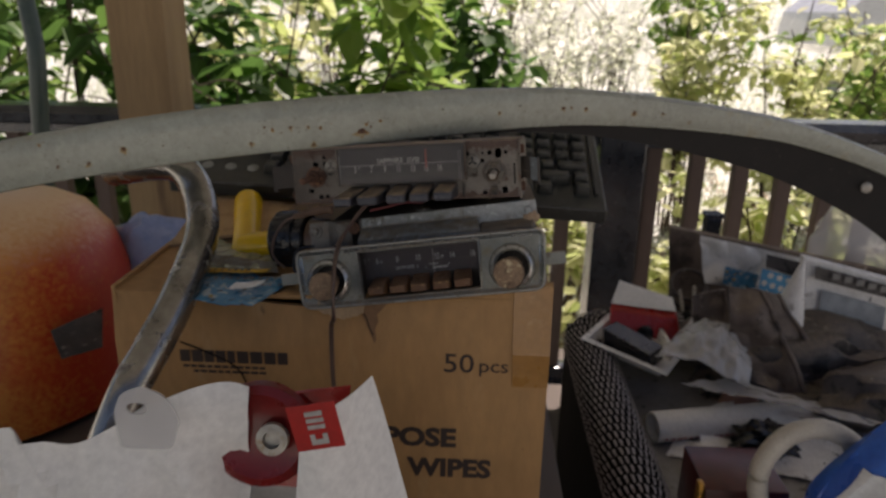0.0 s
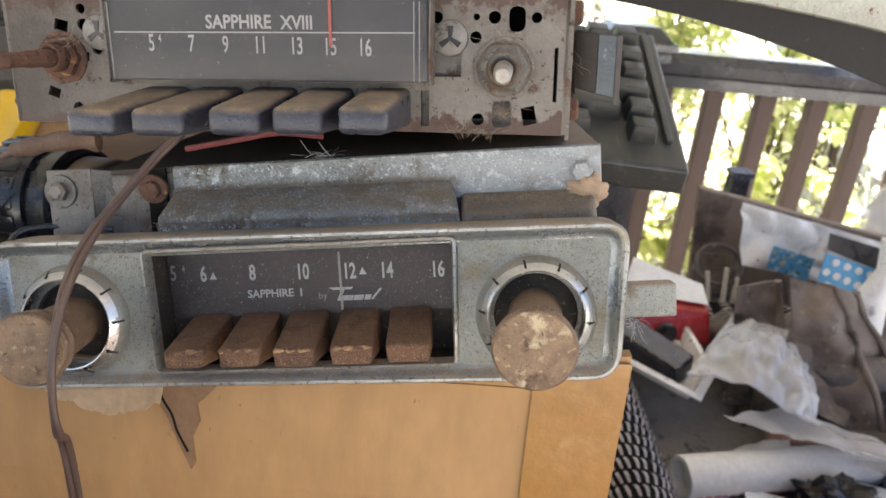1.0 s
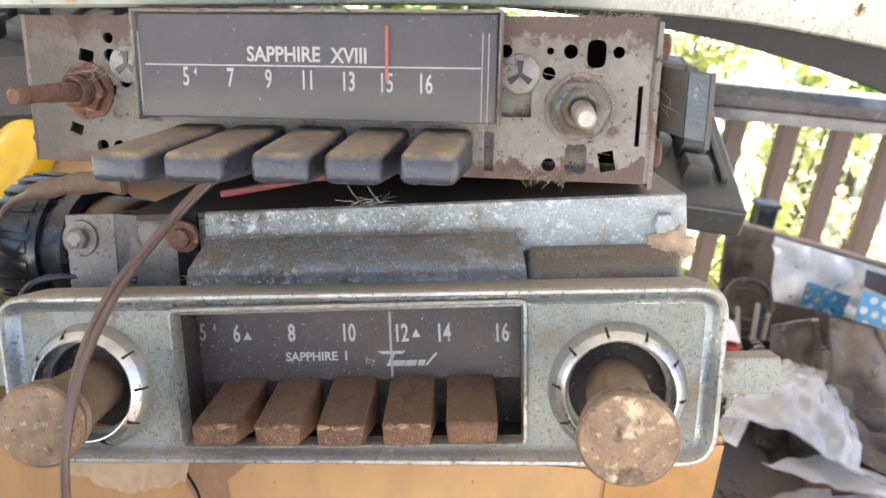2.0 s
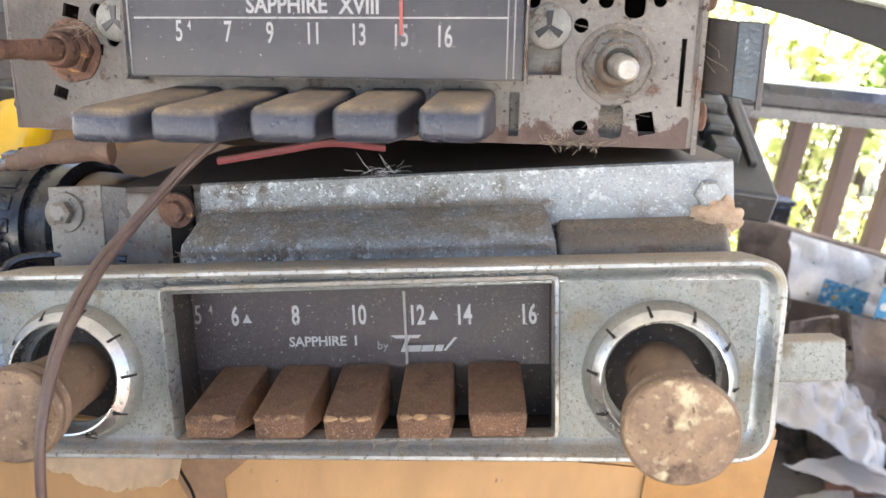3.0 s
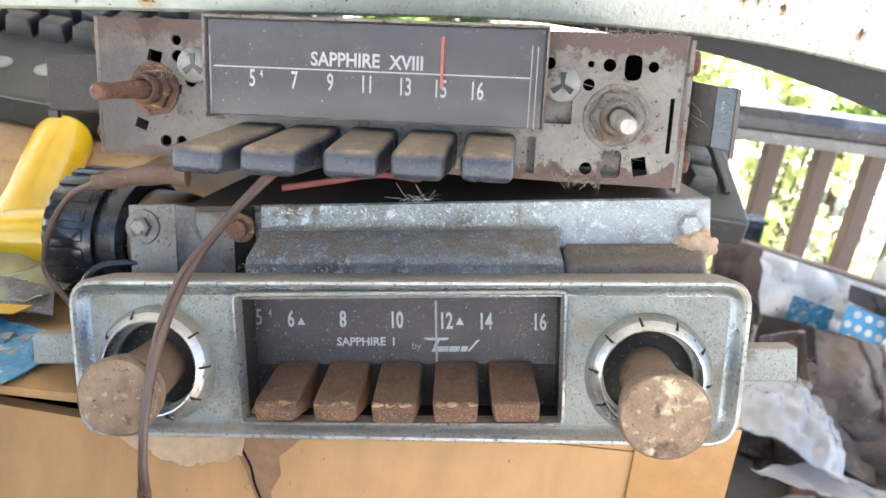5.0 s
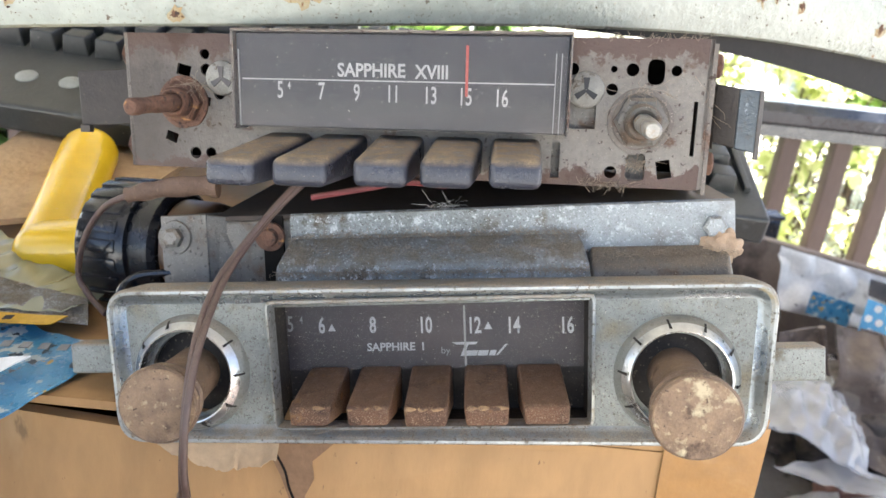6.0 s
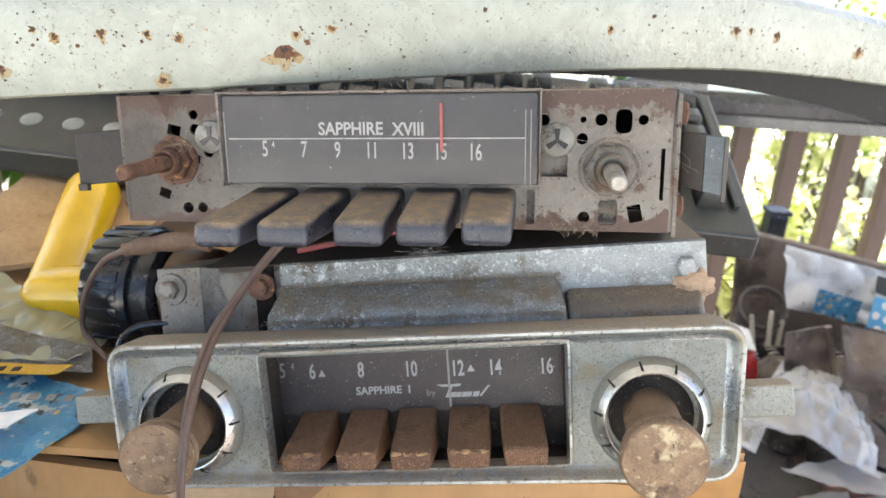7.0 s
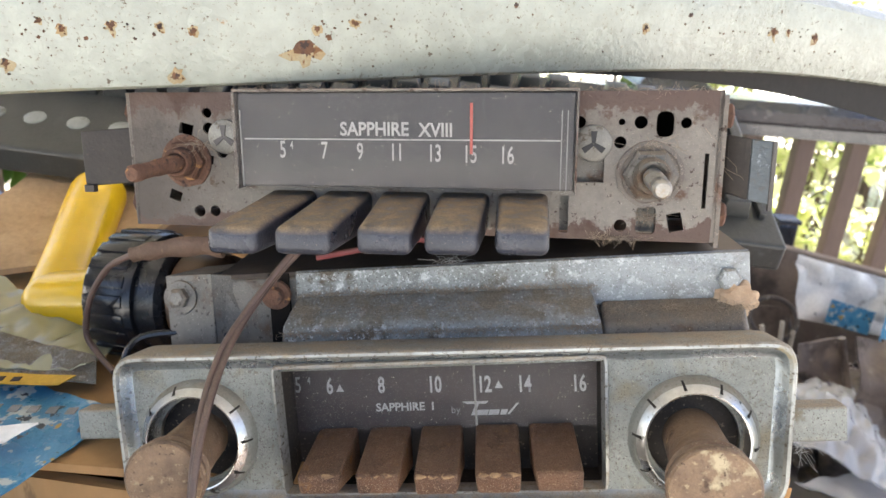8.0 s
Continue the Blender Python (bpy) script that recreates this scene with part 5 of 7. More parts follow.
tube(bm, [lw(-70, 25, -24), lw(-86, 27, -22), lw(-100, 25.5, -18), lw(-104, 14, -14), lw(-101, 2, -12), lw(-97, -3, -10)], 0.0013, 8)
part("wire", bm, M_blackpl, cable)
bm = bmesh.new()
tube(bm, [lw(-36, 50, -10), lw(-20, 52, -12), lw(-8, 53.5, -16), lw(4, 52, -24)], 0.0010, 8)
part("wire", bm, M_redwire, cable, "red wire")

# ---------- white enamelled hoop resting on the upper radio ----------
# bottom front edge of the hoop
hp = spline([(-0.46, 0.500, 1.030), (-0.353, 0.500, 1.0565), (-0.258, 0.502, 1.075), (-0.160, 0.508, 1.0895), (-0.070, 0.520, 1.0985), (0.018, 0.546, 1.1055), (0.10, 0.592, 1.1065), (0.18, 0.634, 1.101), (0.27, 0.675, 1.090), (0.355, 0.708, 1.0755), (0.455, 0.735, 1.046), (0.53, 0.752, 1.012)], 10)
hoop = thing("metal_hoop", "long curved white enamel rim, chipped and rust-spotted, lying across the radios", "metal rim")


def hoop_sec(t):
    h = 0.0385 if t < 0.35 else 0.0385 - 0.019 * min(1, (t - 0.35) / 0.55)
    pts = [(0.0, 0.0), (0.0015, -0.0010), (0.012, -0.0005), (0.014, 0.003)]
    pts += [(0.014, h * 0.75), (0.011, h * 0.95), (0.006, h), (0.002, h * 0.96), (-0.0015, h * 0.86), (-0.0025, h * 0.6), (-0.0018, h * 0.25), (-0.0008, 0.003)]
    return [(-a, b) for a, b in pts]


bm = bmesh.new()
sweep(bm, hp, hoop_sec)
part("rim", bm, M_enamel, hoop, "chipped white enamel band with rust spots")
bm = bmesh.new()
n = len(hp)
rows = []
for i, p in enumerate(hp):
    t = i / (n - 1)
    drop = 0.0 if p.x < 0.0 else 0.0 + 0.17 * (p.x) ** 1.0 * (0.35 + 0.9 * p.x)
    d = (hp[min(i + 1, n - 1)] - hp[max(i - 1, 0)]).normalized()
    back = Vector((-d.y, d.x, 0)).normalized()
    a, b = p + back * 0.004 + Vector((0, 0, 0.006)), p + back * 0.004 + Vector((0, 0, -drop))
    rows.append([bm.verts.new(q) for q in (a, b, b + back * 0.004, a + back * 0.004)])
for p, q in zip(rows, rows[1:]):
    for i in range(4):
        bm.faces.new((p[i], p[(i + 1) % 4], q[(i + 1) % 4], q[i]))
part("web", bm, M_web, hoop, "black inner web of the rim")
# rust spots as shallow blisters
def on_hoop(x, f):
    j = min(range(n), key=lambda i: abs(hp[i].x - x))
    p = hp[j]
    d = (hp[min(j + 1, n - 1)] - hp[max(j - 1, 0)]).normalized()
    side = d.cross(Vector((0, 0, 1))).normalized()
    up = side.cross(d)
    return p, d, side, up


spots_ = [(-0.148, 0.30, 1.6), (-0.137, 0.55, 1.3), (-0.136, 0.72, 1.2), (-0.130, 0.62, 1.4), (-0.124, 0.52, 1.5), (-0.1165, 0.64, 1.8), (-0.1105, 0.50, 1.0), (-0.105, 0.54, 1.3), (-0.103, 0.62, 1.2), (-0.094, 0.56, 1.2), (-0.101, 0.10, 1.6),
         (-0.0625, 0.34, 4.2), (-0.0560, 0.48, 1.6), (-0.0590, 0.56, 1.2), (-0.048, 0.62, 1.3), (0.000, 0.62, 1.5), (0.045, 0.45, 1.4), (0.062, 0.6, 1.6), (0.078, 0.42, 1.3), (0.101, 0.5, 2.2), (0.108, 0.52, 1.7), (0.122, 0.5, 2.0), (0.135, 0.35, 1.2),
         (-0.215, 0.55, 2.0), (-0.245, 0.60, 2.4), (-0.275, 0.35, 2.6), (-0.30, 0.40, 2.2), (0.17, 0.45, 2.4), (0.20, 0.5, 1.8), (0.23, 0.3, 1.6)]
spots_ = [(x, f * (0.72 if x < 0 else 0.95), r * 1.3) for x, f, r in spots_]
rs = random.Random(11)
big = [s for s in spots_ if s[2] > 1.4]
spots_ += [(rs.uniform(-0.33, 0.30), rs.uniform(0.08, 0.85), rs.uniform(0.25, 0.6)) for _ in range(90)]
for x, f, r in big:
    spots_ += [(x + rs.gauss(0, 0.0032), min(0.9, max(0.05, f + rs.gauss(0, 0.06))), rs.uniform(0.22, 0.6)) for _ in range(5)]
bm, halo = bmesh.new(), bmesh.new()
for x, f, r in spots_:
    p, d, side, up = on_hoop(x, f)
    h = hoop_sec(min(range(n), key=lambda i: abs(hp[i].x - x)) / (n - 1))[6][1]
    c = p + d * (x - p.x) / d.x + up * (h * f) + side * (0.0024 if 0.4 < f < 0.8 else 0.0019)
    for b, size, lift, k in ((bm, r * 0.72, 0.0005, 15), (halo, r * 1.25, 0.00022, 17)):
        if b is halo and r < 1.0:
            continue
        ctr, ring_ = b.verts.new(c + side * lift), []
        for i in range(k):
            a = 2 * math.pi * i / k
            q = size * 0.001 * (0.85 + 0.75 * noise.noise((x * 900 + 1.6 * math.cos(a), f * 300 + 1.6 * math.sin(a), r)) + 0.3 * RND.random())
            ring_.append(b.verts.new(c + d * q * math.cos(a) + up * q * math.sin(a) * 0.9 - side * (0.0005 - lift * 0.6)))
        for i in range(k):
            b.faces.new((ctr, ring_[i], ring_[(i + 1) % k]))
part("rust_bleed", halo, M_rusthalo, hoop, "ochre rust bleed round the blisters")["kind"] = "stuff"
part("rust_blistering", bm, M_enamelrust, hoop, "brown rust blisters")["kind"] = "stuff"
bm = bmesh.new()
lathe(bm, (0.452, 0.7325, 1.026), (0.452, 0.70, 1.026), [(0, 0.006), (0.002, 0.0058), (0.003, 0.004)], 16)
part("rivet", bm, M_brightsteel, hoop, "pale rivet")

# ---------- keyboard behind the radios ----------
kb = thing("keyboard", "dusty black computer keyboard lying behind the radios", "keyboard", local_frame((0.1625, 0.656, 1.0125), (0.44, -0.004, -0.020), (0.018, 0.118, 0.0465)))
# local: x along the keys, z up the slope, -y out of the key plane
bm = bmesh.new()
hexa(bm, [mm(-450, 16, -2), mm(0, 16, -2), mm(0, 16, 150), mm(-450, 16, 150), mm(-449, 0, 0), mm(-1, 0, 0), mm(-1, 0, 150), mm(-449, 0, 150)], 0.002)
hexa(bm, [mm(-430, 27, 14), mm(-20, 27, 14), mm(-20, 27, 140), mm(-430, 27, 140), mm(-435, 15, 8), mm(-14, 15, 8), mm(-14, 15, 145), mm(-435, 15, 145)], 0.002)
box(bm, -0.012, -0.008, -0.0035, 0.001, 0.022, 0.145, 0.0008)
part("case", bm, M_keyb, kb, "dusty black case", False)
for row, z in enumerate((0.020, 0.039, 0.058, 0.077, 0.096, 0.120)):
    u = -0.017
    i = 0
    while u > -0.435:
        w = 0.0165
        if row == 0 and i == 5:
            w = 0.11
        if row == 1 and i == 1 or row == 2 and i == 0:
            w = 0.032
        h = 0.010 + 0.003 * (row / 5)
        if u < -0.345 and row < 2:
            break
        if not (row == 0 and i == 1) and not (row == 5 and i % 5 == 4):
            bm = bmesh.new()
            hexa(bm, [(u - w, 0.002, z), (u, 0.002, z), (u, 0.002, z + 0.0165), (u - w, 0.002, z + 0.0165), (u - w + 0.0020, -h, z + 0.002), (u - 0.0020, -h, z + 0.002), (u - 0.0020, -h + 0.002, z + 0.0150), (u - w + 0.0020, -h + 0.002, z + 0.0150)], 0.0009)
            part("keycap", bm, M_keyb, kb)
        u -= w + 0.0026
        i += 1

for u in (-0.463, -0.4401, -0.417, -0.3925, -0.369):
    if u < -0.448:
        continue
    bm = bmesh.new()
    lathe(bm, (u, 0.001, 0.0285), (u, -0.01, 0.0285), [(0, 0.0062), (0.0016, 0.0058), (0.0026, 0.0040), (0.0028, 0.001)], 18)
    part("button", bm, M_button, kb, "pale round button")

# ---------- yellow elbow with a black cap ----------
nozzle = thing("pump_handle", "yellow plastic elbow handle in a ribbed black screw cap", "handle")
bm = bmesh.new()
def dome(r, n=7):
    """Rows of a half ball that opens a turned profile."""
    return [(r * (1 - math.cos(math.pi / 2 * k / n)), max(r * math.sin(math.pi / 2 * k / n), 0.0002)) for k in range(n + 1)]


tip_, bend_, socket = Vector((-0.2025, 0.656, 1.0165)), Vector((-0.1768, 0.561, 0.9940)), Vector((-0.138, 0.551, 1.0035))
reach = (bend_ - tip_).length
lathe(bm, tip_, bend_, dome(0.0138) + [(reach * 0.35, 0.0134), (reach * 0.7, 0.0124), (reach, 0.0126)], 32)
along = (socket - bend_).normalized()
lathe(bm, bend_ - along * 0.0130, socket, dome(0.0130) + [(0.034, 0.0130), ((socket - bend_).length + 0.013, 0.0132)], 32)
part("arm", bm, M_yellow, nozzle, "yellow plastic arm")
bm = bmesh.new()
ax0, ax1 = Vector((-0.1440, 0.553, 1.0055)), Vector((-0.1100, 0.545, 1.0095))
lathe(bm, ax0, ax1, [(0, 0.019), (0.001, 0.0230), (0.004, 0.0248), (0.020, 0.0250), (0.0225, 0.0240), (0.023, 0.0222), (0.031, 0.0222), (0.033, 0.020)], 48)
cap = part("cap", bm, M_blackpl, nozzle, "glossy black screw cap")
mcap, _ = frame_to(ax0, ax1)
for i in range(22):
    a = 2 * math.pi * i / 22
    bm = bmesh.new()
    box(bm, 0.0240, 0.0256, -0.0024, 0.0024, 0.0030, 0.0200, 0.0007, mcap @ Matrix.Rotation(a, 4, "Z"))
    part("rib", bm, M_blackpl, cap)
bm = bmesh.new()
lathe(bm, ax0 + (ax1 - ax0) * 0.95, ax1 + (ax1 - ax0), [(0, 0.0185), (0.012, 0.0180), (0.016, 0.0170), (0.018, 0.015)], 36)
part("neck", bm, M_amber, nozzle, "amber plastic neck")

# ---------- torn retail packet on the box ----------
packet = thing("torn_packet", "torn blue and yellow retail packet with a clear film window", "packaging")
bm = bmesh.new()
crumple(bm, quad_sheet((-0.265, 0.470, 0.9875), (-0.148, 0.457, 0.9875), (-0.119, 0.505, 0.9905), (-0.255, 0.545, 0.9905), 0.0035, 26, 0, 2), 26, 20, 0.0006)
part("card", bm, M_blue, packet, "creased blue printed card")
bm = bmesh.new()
crumple(bm, quad_sheet((-0.262, 0.508, 0.9935), (-0.158, 0.5135, 0.9945), (-0.152, 0.5185, 0.9955), (-0.260, 0.514, 0.9950), 0.0008, 26, 0, 2), 20, 4, 0.0004)
part("yellow_band", bm, M_yprint, packet, "yellow printed band")
bm = bmesh.new()
for i in range(8):
    x = -0.240 + 0.0085 * i
    crumple(bm, quad_sheet((x, 0.5065 + 0.0005 * i, 0.9965), (x + 0.0045, 0.5069 + 0.0005 * i, 0.9967), (x + 0.0047, 0.5090 + 0.0005 * i, 0.9970), (x + 0.0003, 0.5086 + 0.0005 * i, 0.9968), 0.0, 1), 1, 1, 0.0003)
part("small_print", bm, M_print, packet, "", False)
bm = bmesh.new()
for i in range(10):
    x = -0.226 + 0.0095 * i
    crumple(bm, quad_sheet((x, 0.494 + 0.0004 * i, 0.9945), (x + 0.0050, 0.4943 + 0.0004 * i, 0.9946), (x + 0.0053, 0.4972 + 0.0004 * i, 0.9952), (x + 0.0004, 0.4968 + 0.0004 * i, 0.9950), 0.0, 1), 1, 1, 0.0003)
part("title_bar", bm, M_ink2, packet, "", False)["kind"] = "stuff"
bm = bmesh.new()
crumple(bm, quad_sheet((-0.188, 0.477, 0.9935), (-0.155, 0.4815, 0.9940), (-0.145, 0.489, 0.9960), (-0.182, 0.486, 0.9955), 0.0015, 40, 0, 3), 12, 6, 0.0005)
part("price_label", bm, M_dirtypaper, packet, "white torn label")
bm = bmesh.new()
crumple(bm, quad_sheet((-0.262, 0.515, 0.994), (-0.150, 0.523, 0.996), (-0.150, 0.548, 0.994), (-0.265, 0.585, 0.998), 0.0035, 46, 0.5, 5), 34, 26, 0.0004)
part("film", bm, M_yfilm, packet, "crinkled yellowed clear film")
bm = bmesh.new()
crumple(bm, quad_sheet((-0.262, 0.512, 0.992), (-0.142, 0.519, 0.9935), (-0.150, 0.53, 0.9965), (-0.262, 0.545, 0.9985), 0.003, 30, 0.3, 6), 26, 10, 0.0004)
part("grey_lining", bm, M_zinc, packet, "dull silver lining")

for o in packet.children:
    o.data.transform(Matrix.Translation((-0.119, -0.012, 0.0)) @ Matrix.Diagonal((0.62, 1, 1, 1)) @ Matrix.Translation((0.119, 0, 0)))

# ---------- bent tube ----------
bm = bmesh.new()
tb = spline([(-0.310, 0.600, 1.052), (-0.272, 0.575, 1.063), (-0.243, 0.560, 1.069), (-0.222, 0.551, 1.066), (-0.207, 0.540, 1.046), (-0.1975, 0.515, 1.023), (-0.1955, 0.480, 1.004), (-0.198, 0.445, 0.983), (-0.203, 0.418, 0.966), (-0.212, 0.385, 0.940), (-0.228, 0.355, 0.880), (-0.245, 0.335, 0.78), (-0.252, 0.330, 0.714)], 7)
sweep(bm, tb, lambda t: circle(0.0135, 20))
pipe = thing("bent_pipe", "scuffed bent steel pipe leaning on the carton", "pipe")
part("pipe", bm, M_tube, pipe)


# ---------- white carrier bag with a red tool, on the bench ----------
bagt = thing("carrier_bag", "crumpled white paper bag holding a red packaged tool", "bag")
bm = bmesh.new()


def bag_left(s, t):
    x = -0.262 + 0.170 * s
    top_z = 0.962 + 0.042 * min(1, s * 1.4) + 0.008 * math.sin(s * 9)
    z = 0.702 + (top_z - 0.702) * t
    y = 0.285 - 0.035 * math.sin(math.pi * s) * (1 - 0.6 * t) + 0.022 * noise.noise((x * 16, z * 10, 1.0)) + 0.022 * abs(noise.noise((x * 30 + z * 12, z * 20, 3.0)))
    return (x + (1 - t) * -0.02, y, z)


crumple(bm, bag_left, 34, 40, 0.0008)
part("front_panel", bm, M_paper, bagt, "creased white paper")
bm = bmesh.new()


def bag_right(s, t):
    x0, x1 = -0.060 - 0.030 * (1 - t), -0.028 + 0.075 * (1 - t)
    x = x0 + (x1 - x0) * s
    z = 0.702 + (1.006 - 0.702) * t
    y = 0.283 + 0.03 * s * s - 0.008 * math.sin(math.pi * s) + 0.006 * noise.noise((x * 26, z * 14, 5.0))
    return (x, y, z)


crumple(bm, bag_right, 20, 40, 0.0008)
part("side_panel", bm, M_paper, bagt, "creased white paper")
bm = bmesh.new()
crumple(bm, lambda s, t: (-0.262 + 0.225 * s, 0.385 + 0.006 * noise.noise((s * 5, t * 5, 2)), 0.702 + 0.20 * t), 16, 10, 0.0008)
part("back_panel", bm, M_paper, bagt)
bm = bmesh.new()
crumple(bm, quad_sheet((-0.115, 0.300, 0.94), (-0.045, 0.300, 0.94), (-0.040, 0.312, 1.000), (-0.092, 0.306, 0.994), 0.003, 30), 14, 14, 0.003)
redcard = part("red_card", bm, M_redpl, bagt, "glossy red packaging card")
bm = bmesh.new()
lathe(bm, (-0.088, 0.302, 0.975), (-0.088, 0.26, 0.985), [(0, 0.030), (0.006, 0.029), (0.008, 0.024), (0.006, 0.020), (0.004, 0.008)], 32)
part("red_disc", bm, M_maroon, bagt, "red moulded disc with a ring hub")
bm = bmesh.new()
lathe(bm, (-0.080, 0.294, 0.977), (-0.080, 0.26, 0.987), [(0, 0.009), (0.004, 0.0088), (0.0045, 0.005), (0.001, 0.0045)], 24)
part("hub", bm, M_brightsteel, bagt, "dull metal hub")
bm = bmesh.new()
hx = [(-0.1515, 0.985), (-0.153, 1.006), (-0.148, 1.017), (-0.137, 1.0215), (-0.126, 1.017), (-0.119, 1.003), (-0.125, 0.985)]
hx = rounded(hx, 0.004, 4)
plate(bm, hx, [disc(-0.1405, 1.0085, 0.0042, 14, 1.3, 0.8)], 0.268, 0.2686)
part("hang_tab", bm, M_film, bagt, "frosted clear plastic hang tab with a slot")
bm = bmesh.new()
m = Matrix.Translation((-0.0500, 0.268, 1.003)) @ Matrix.Rotation(radians(-12), 4, "Y")
box(bm, -0.0125, 0.0125, -0.0006, 0.0, -0.0135, 0.0125, 0.0002, m)
lab = part("price_tag", bm, M_redpl, bagt, "small red tag with white marks", False)
bm = bmesh.new()
for u0, u1, v0, v1 in ((-0.004, 0.005, -0.0105, -0.0075), (-0.004, -0.0015, -0.0075, -0.0045), (0.0025, 0.005, -0.0075, -0.0045), (-0.004, 0.005, -0.0015, 0.0008), (-0.004, 0.005, 0.0022, 0.0045), (-0.004, 0.005, 0.0058, 0.0085)):
    box(bm, u0, u1, -0.0010, -0.0006, v0, v1, 0, m)
part("tag_marks", bm, M_ink, lab, "", False)

# ---------- orange jug ----------
jug = thing("orange_jug", "large rounded orange plastic jug with red patches", "jug")
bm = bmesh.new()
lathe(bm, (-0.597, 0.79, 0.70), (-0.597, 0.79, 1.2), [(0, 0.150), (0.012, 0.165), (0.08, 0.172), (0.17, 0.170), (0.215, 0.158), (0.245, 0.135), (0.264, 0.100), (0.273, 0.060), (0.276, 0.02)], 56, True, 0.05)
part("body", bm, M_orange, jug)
bm = bmesh.new()
lathe(bm, (-0.560, 0.70, 0.955), (-0.545, 0.655, 0.985), [(0, 0.044), (0.012, 0.043), (0.016, 0.038), (0.017, 0.01)], 32)
part("lid", bm, M_redpl, jug, "red screw lid")
bm = bmesh.new()
crumple(bm, quad_sheet((-0.452, 0.680, 0.845), (-0.405, 0.712, 0.862), (-0.410, 0.708, 0.812), (-0.446, 0.682, 0.808), 0.003, 30), 8, 8, 0.001)
part("sticker", bm, M_dark, jug, "dark torn sticker")
bm = bmesh.new()
box(bm, -0.62, -0.56, 0.455, 0.47, 0.70, 0.86, 0.006)
solid("dark_slat", bm, M_black, "dark wooden slat standing at the bench edge", "slat")

# blue plastic bag behind the jug
bm = bmesh.new()
bmesh.ops.create_icosphere(bm, subdivisions=4, radius=1)
for v in bm.verts:
    q = v.co.copy()
    s = 1 + 0.25 * noise.noise(q * 1.7) + 0.12 * noise.noise(q * 5)
    v.co = Vector((-0.425, 0.90, 0.805)) + Vector((q.x * 0.085, q.y * 0.06, q.z * 0.115)) * s
    v.co.z = max(v.co.z, 0.7005)
solid("blue_bag", bm, surf("pale_blue_film", (0.22, 0.30, 0.55), (0.30, 0.36, 0.55), 14, 0.3, bump=0.3, bscale=50), "crumpled pale blue plastic bag", "bag", "", True)

# green hose hanging at the far side
bm = bmesh.new()
tube(bm, [(-0.765, 1.25, 2.449), (-0.762, 1.24, 1.60), (-0.752, 1.22, 1.25), (-0.738, 1.205, 1.12), (-0.748, 1.20, 1.0), (-0.760, 1.20, 0.85), (-0.78, 1.22, 0.5), (-0.80, 1.25, 0.012)], 0.0145, 14)
solid("green_hose", bm, M_greenpole, "dark green hose hanging from the porch ceiling", "hose", "", True)

# ---------- wicker table with clutter ----------
wt = thing("wicker_table", "dark woven wicker table with a raised rim and a grey top", "table")
part("tabletop", box(bmesh.new(), 0.245, 1.18, 0.46, 1.16, 0.612, 0.630, 0.003), M_greytop, wt, "dusty grey tabletop")
for x in (0.225, 1.16):
    for y in (0.50, 1.12):
        part("leg", box(bmesh.new(), x - 0.022, x + 0.022, y - 0.022, y + 0.022, 0.0, 0.612, 0.006), M_wicker, wt)
# Black stands in for shade; the panel reaches down to hide sunlit deck.
part("side_panel", box(bmesh.new(), 0.200, 0.216, 0.46, 1.12, 0.02, 0.68, 0.004), M_black, wt)


def rim_path(s):
    """Centre line of the raised rim: along the near side, round the corner, along the back."""
    if s < 0.62:
        return Vector((0.2260, 0.46 + 0.60 * s / 0.62, 0.672)), Vector((0, 1, 0))
    if s < 0.72:
        a = (s - 0.62) / 0.10 * math.pi / 2
        return Vector((0.2260 + 0.07 * (1 - math.cos(a)), 1.06 + 0.07 * math.sin(a), 0.672)), Vector((math.sin(a), math.cos(a), 0))
    return Vector((0.2960 + 0.45 * (s - 0.72) / 0.28, 1.13, 0.672)), Vector((1, 0, 0))


# Black core stands in for the shade between the woven strands.
bm = bmesh.new()
cp = [rim_path(i / 60)[0] for i in range(61)]
sweep(bm, cp, [(0.035 * math.cos(a), 0.026 * math.sin(a)) for a in [2 * math.pi * i / 16 for i in range(16)]])
part("rim_core", bm, M_black, wt)
verts, faces = [], []
rows_n = 56
for j in range(rows_n):
    c, d = rim_path(j / (rows_n - 1))
    side = d.cross(Vector((0, 0, 1))).normalized()
    for i in range(19):
        a = radians(-25 + 230 * (i + 0.5 * (j % 2)) / 19 + RND.uniform(-1.2, 1.2))
        nrm = side * math.cos(a) + Vector((0, 0, 1)) * math.sin(a)
        tang = (side * -math.sin(a) + Vector((0, 0, 1)) * math.cos(a))
        p = c + side * (0.0372 * math.cos(a)) + Vector((0, 0, 0.0282 * math.sin(a)))
        ln = d * 0.0074 + tang * (0.0009 + RND.uniform(-0.0004, 0.0004))
        w = tang * 0.0016
        h = nrm * RND.uniform(0.0012, 0.0020)
        b0 = len(verts)
        verts += [p - ln - h * 0.7 - w * 0.7, p - ln - h * 0.7 + w * 0.7, p - ln * 0.3 + h - w, p - ln * 0.3 + h + w, p + ln * 0.3 + h - w, p + ln * 0.3 + h + w, p + ln - h * 0.7 - w * 0.7, p + ln - h * 0.7 + w * 0.7]
        faces += [(b0, b0 + 1, b0 + 3, b0 + 2), (b0 + 2, b0 + 3, b0 + 5, b0 + 4), (b0 + 4, b0 + 5, b0 + 7, b0 + 6)]
me = bpy.data.meshes.new("weave")
me.from_pydata([tuple(v) for v in verts], [], faces)
me.materials.append(M_wicker)
weave = new("weave", me)
weave.parent = wt
tagged(weave, "woven dark brown strands", kind="stuff")

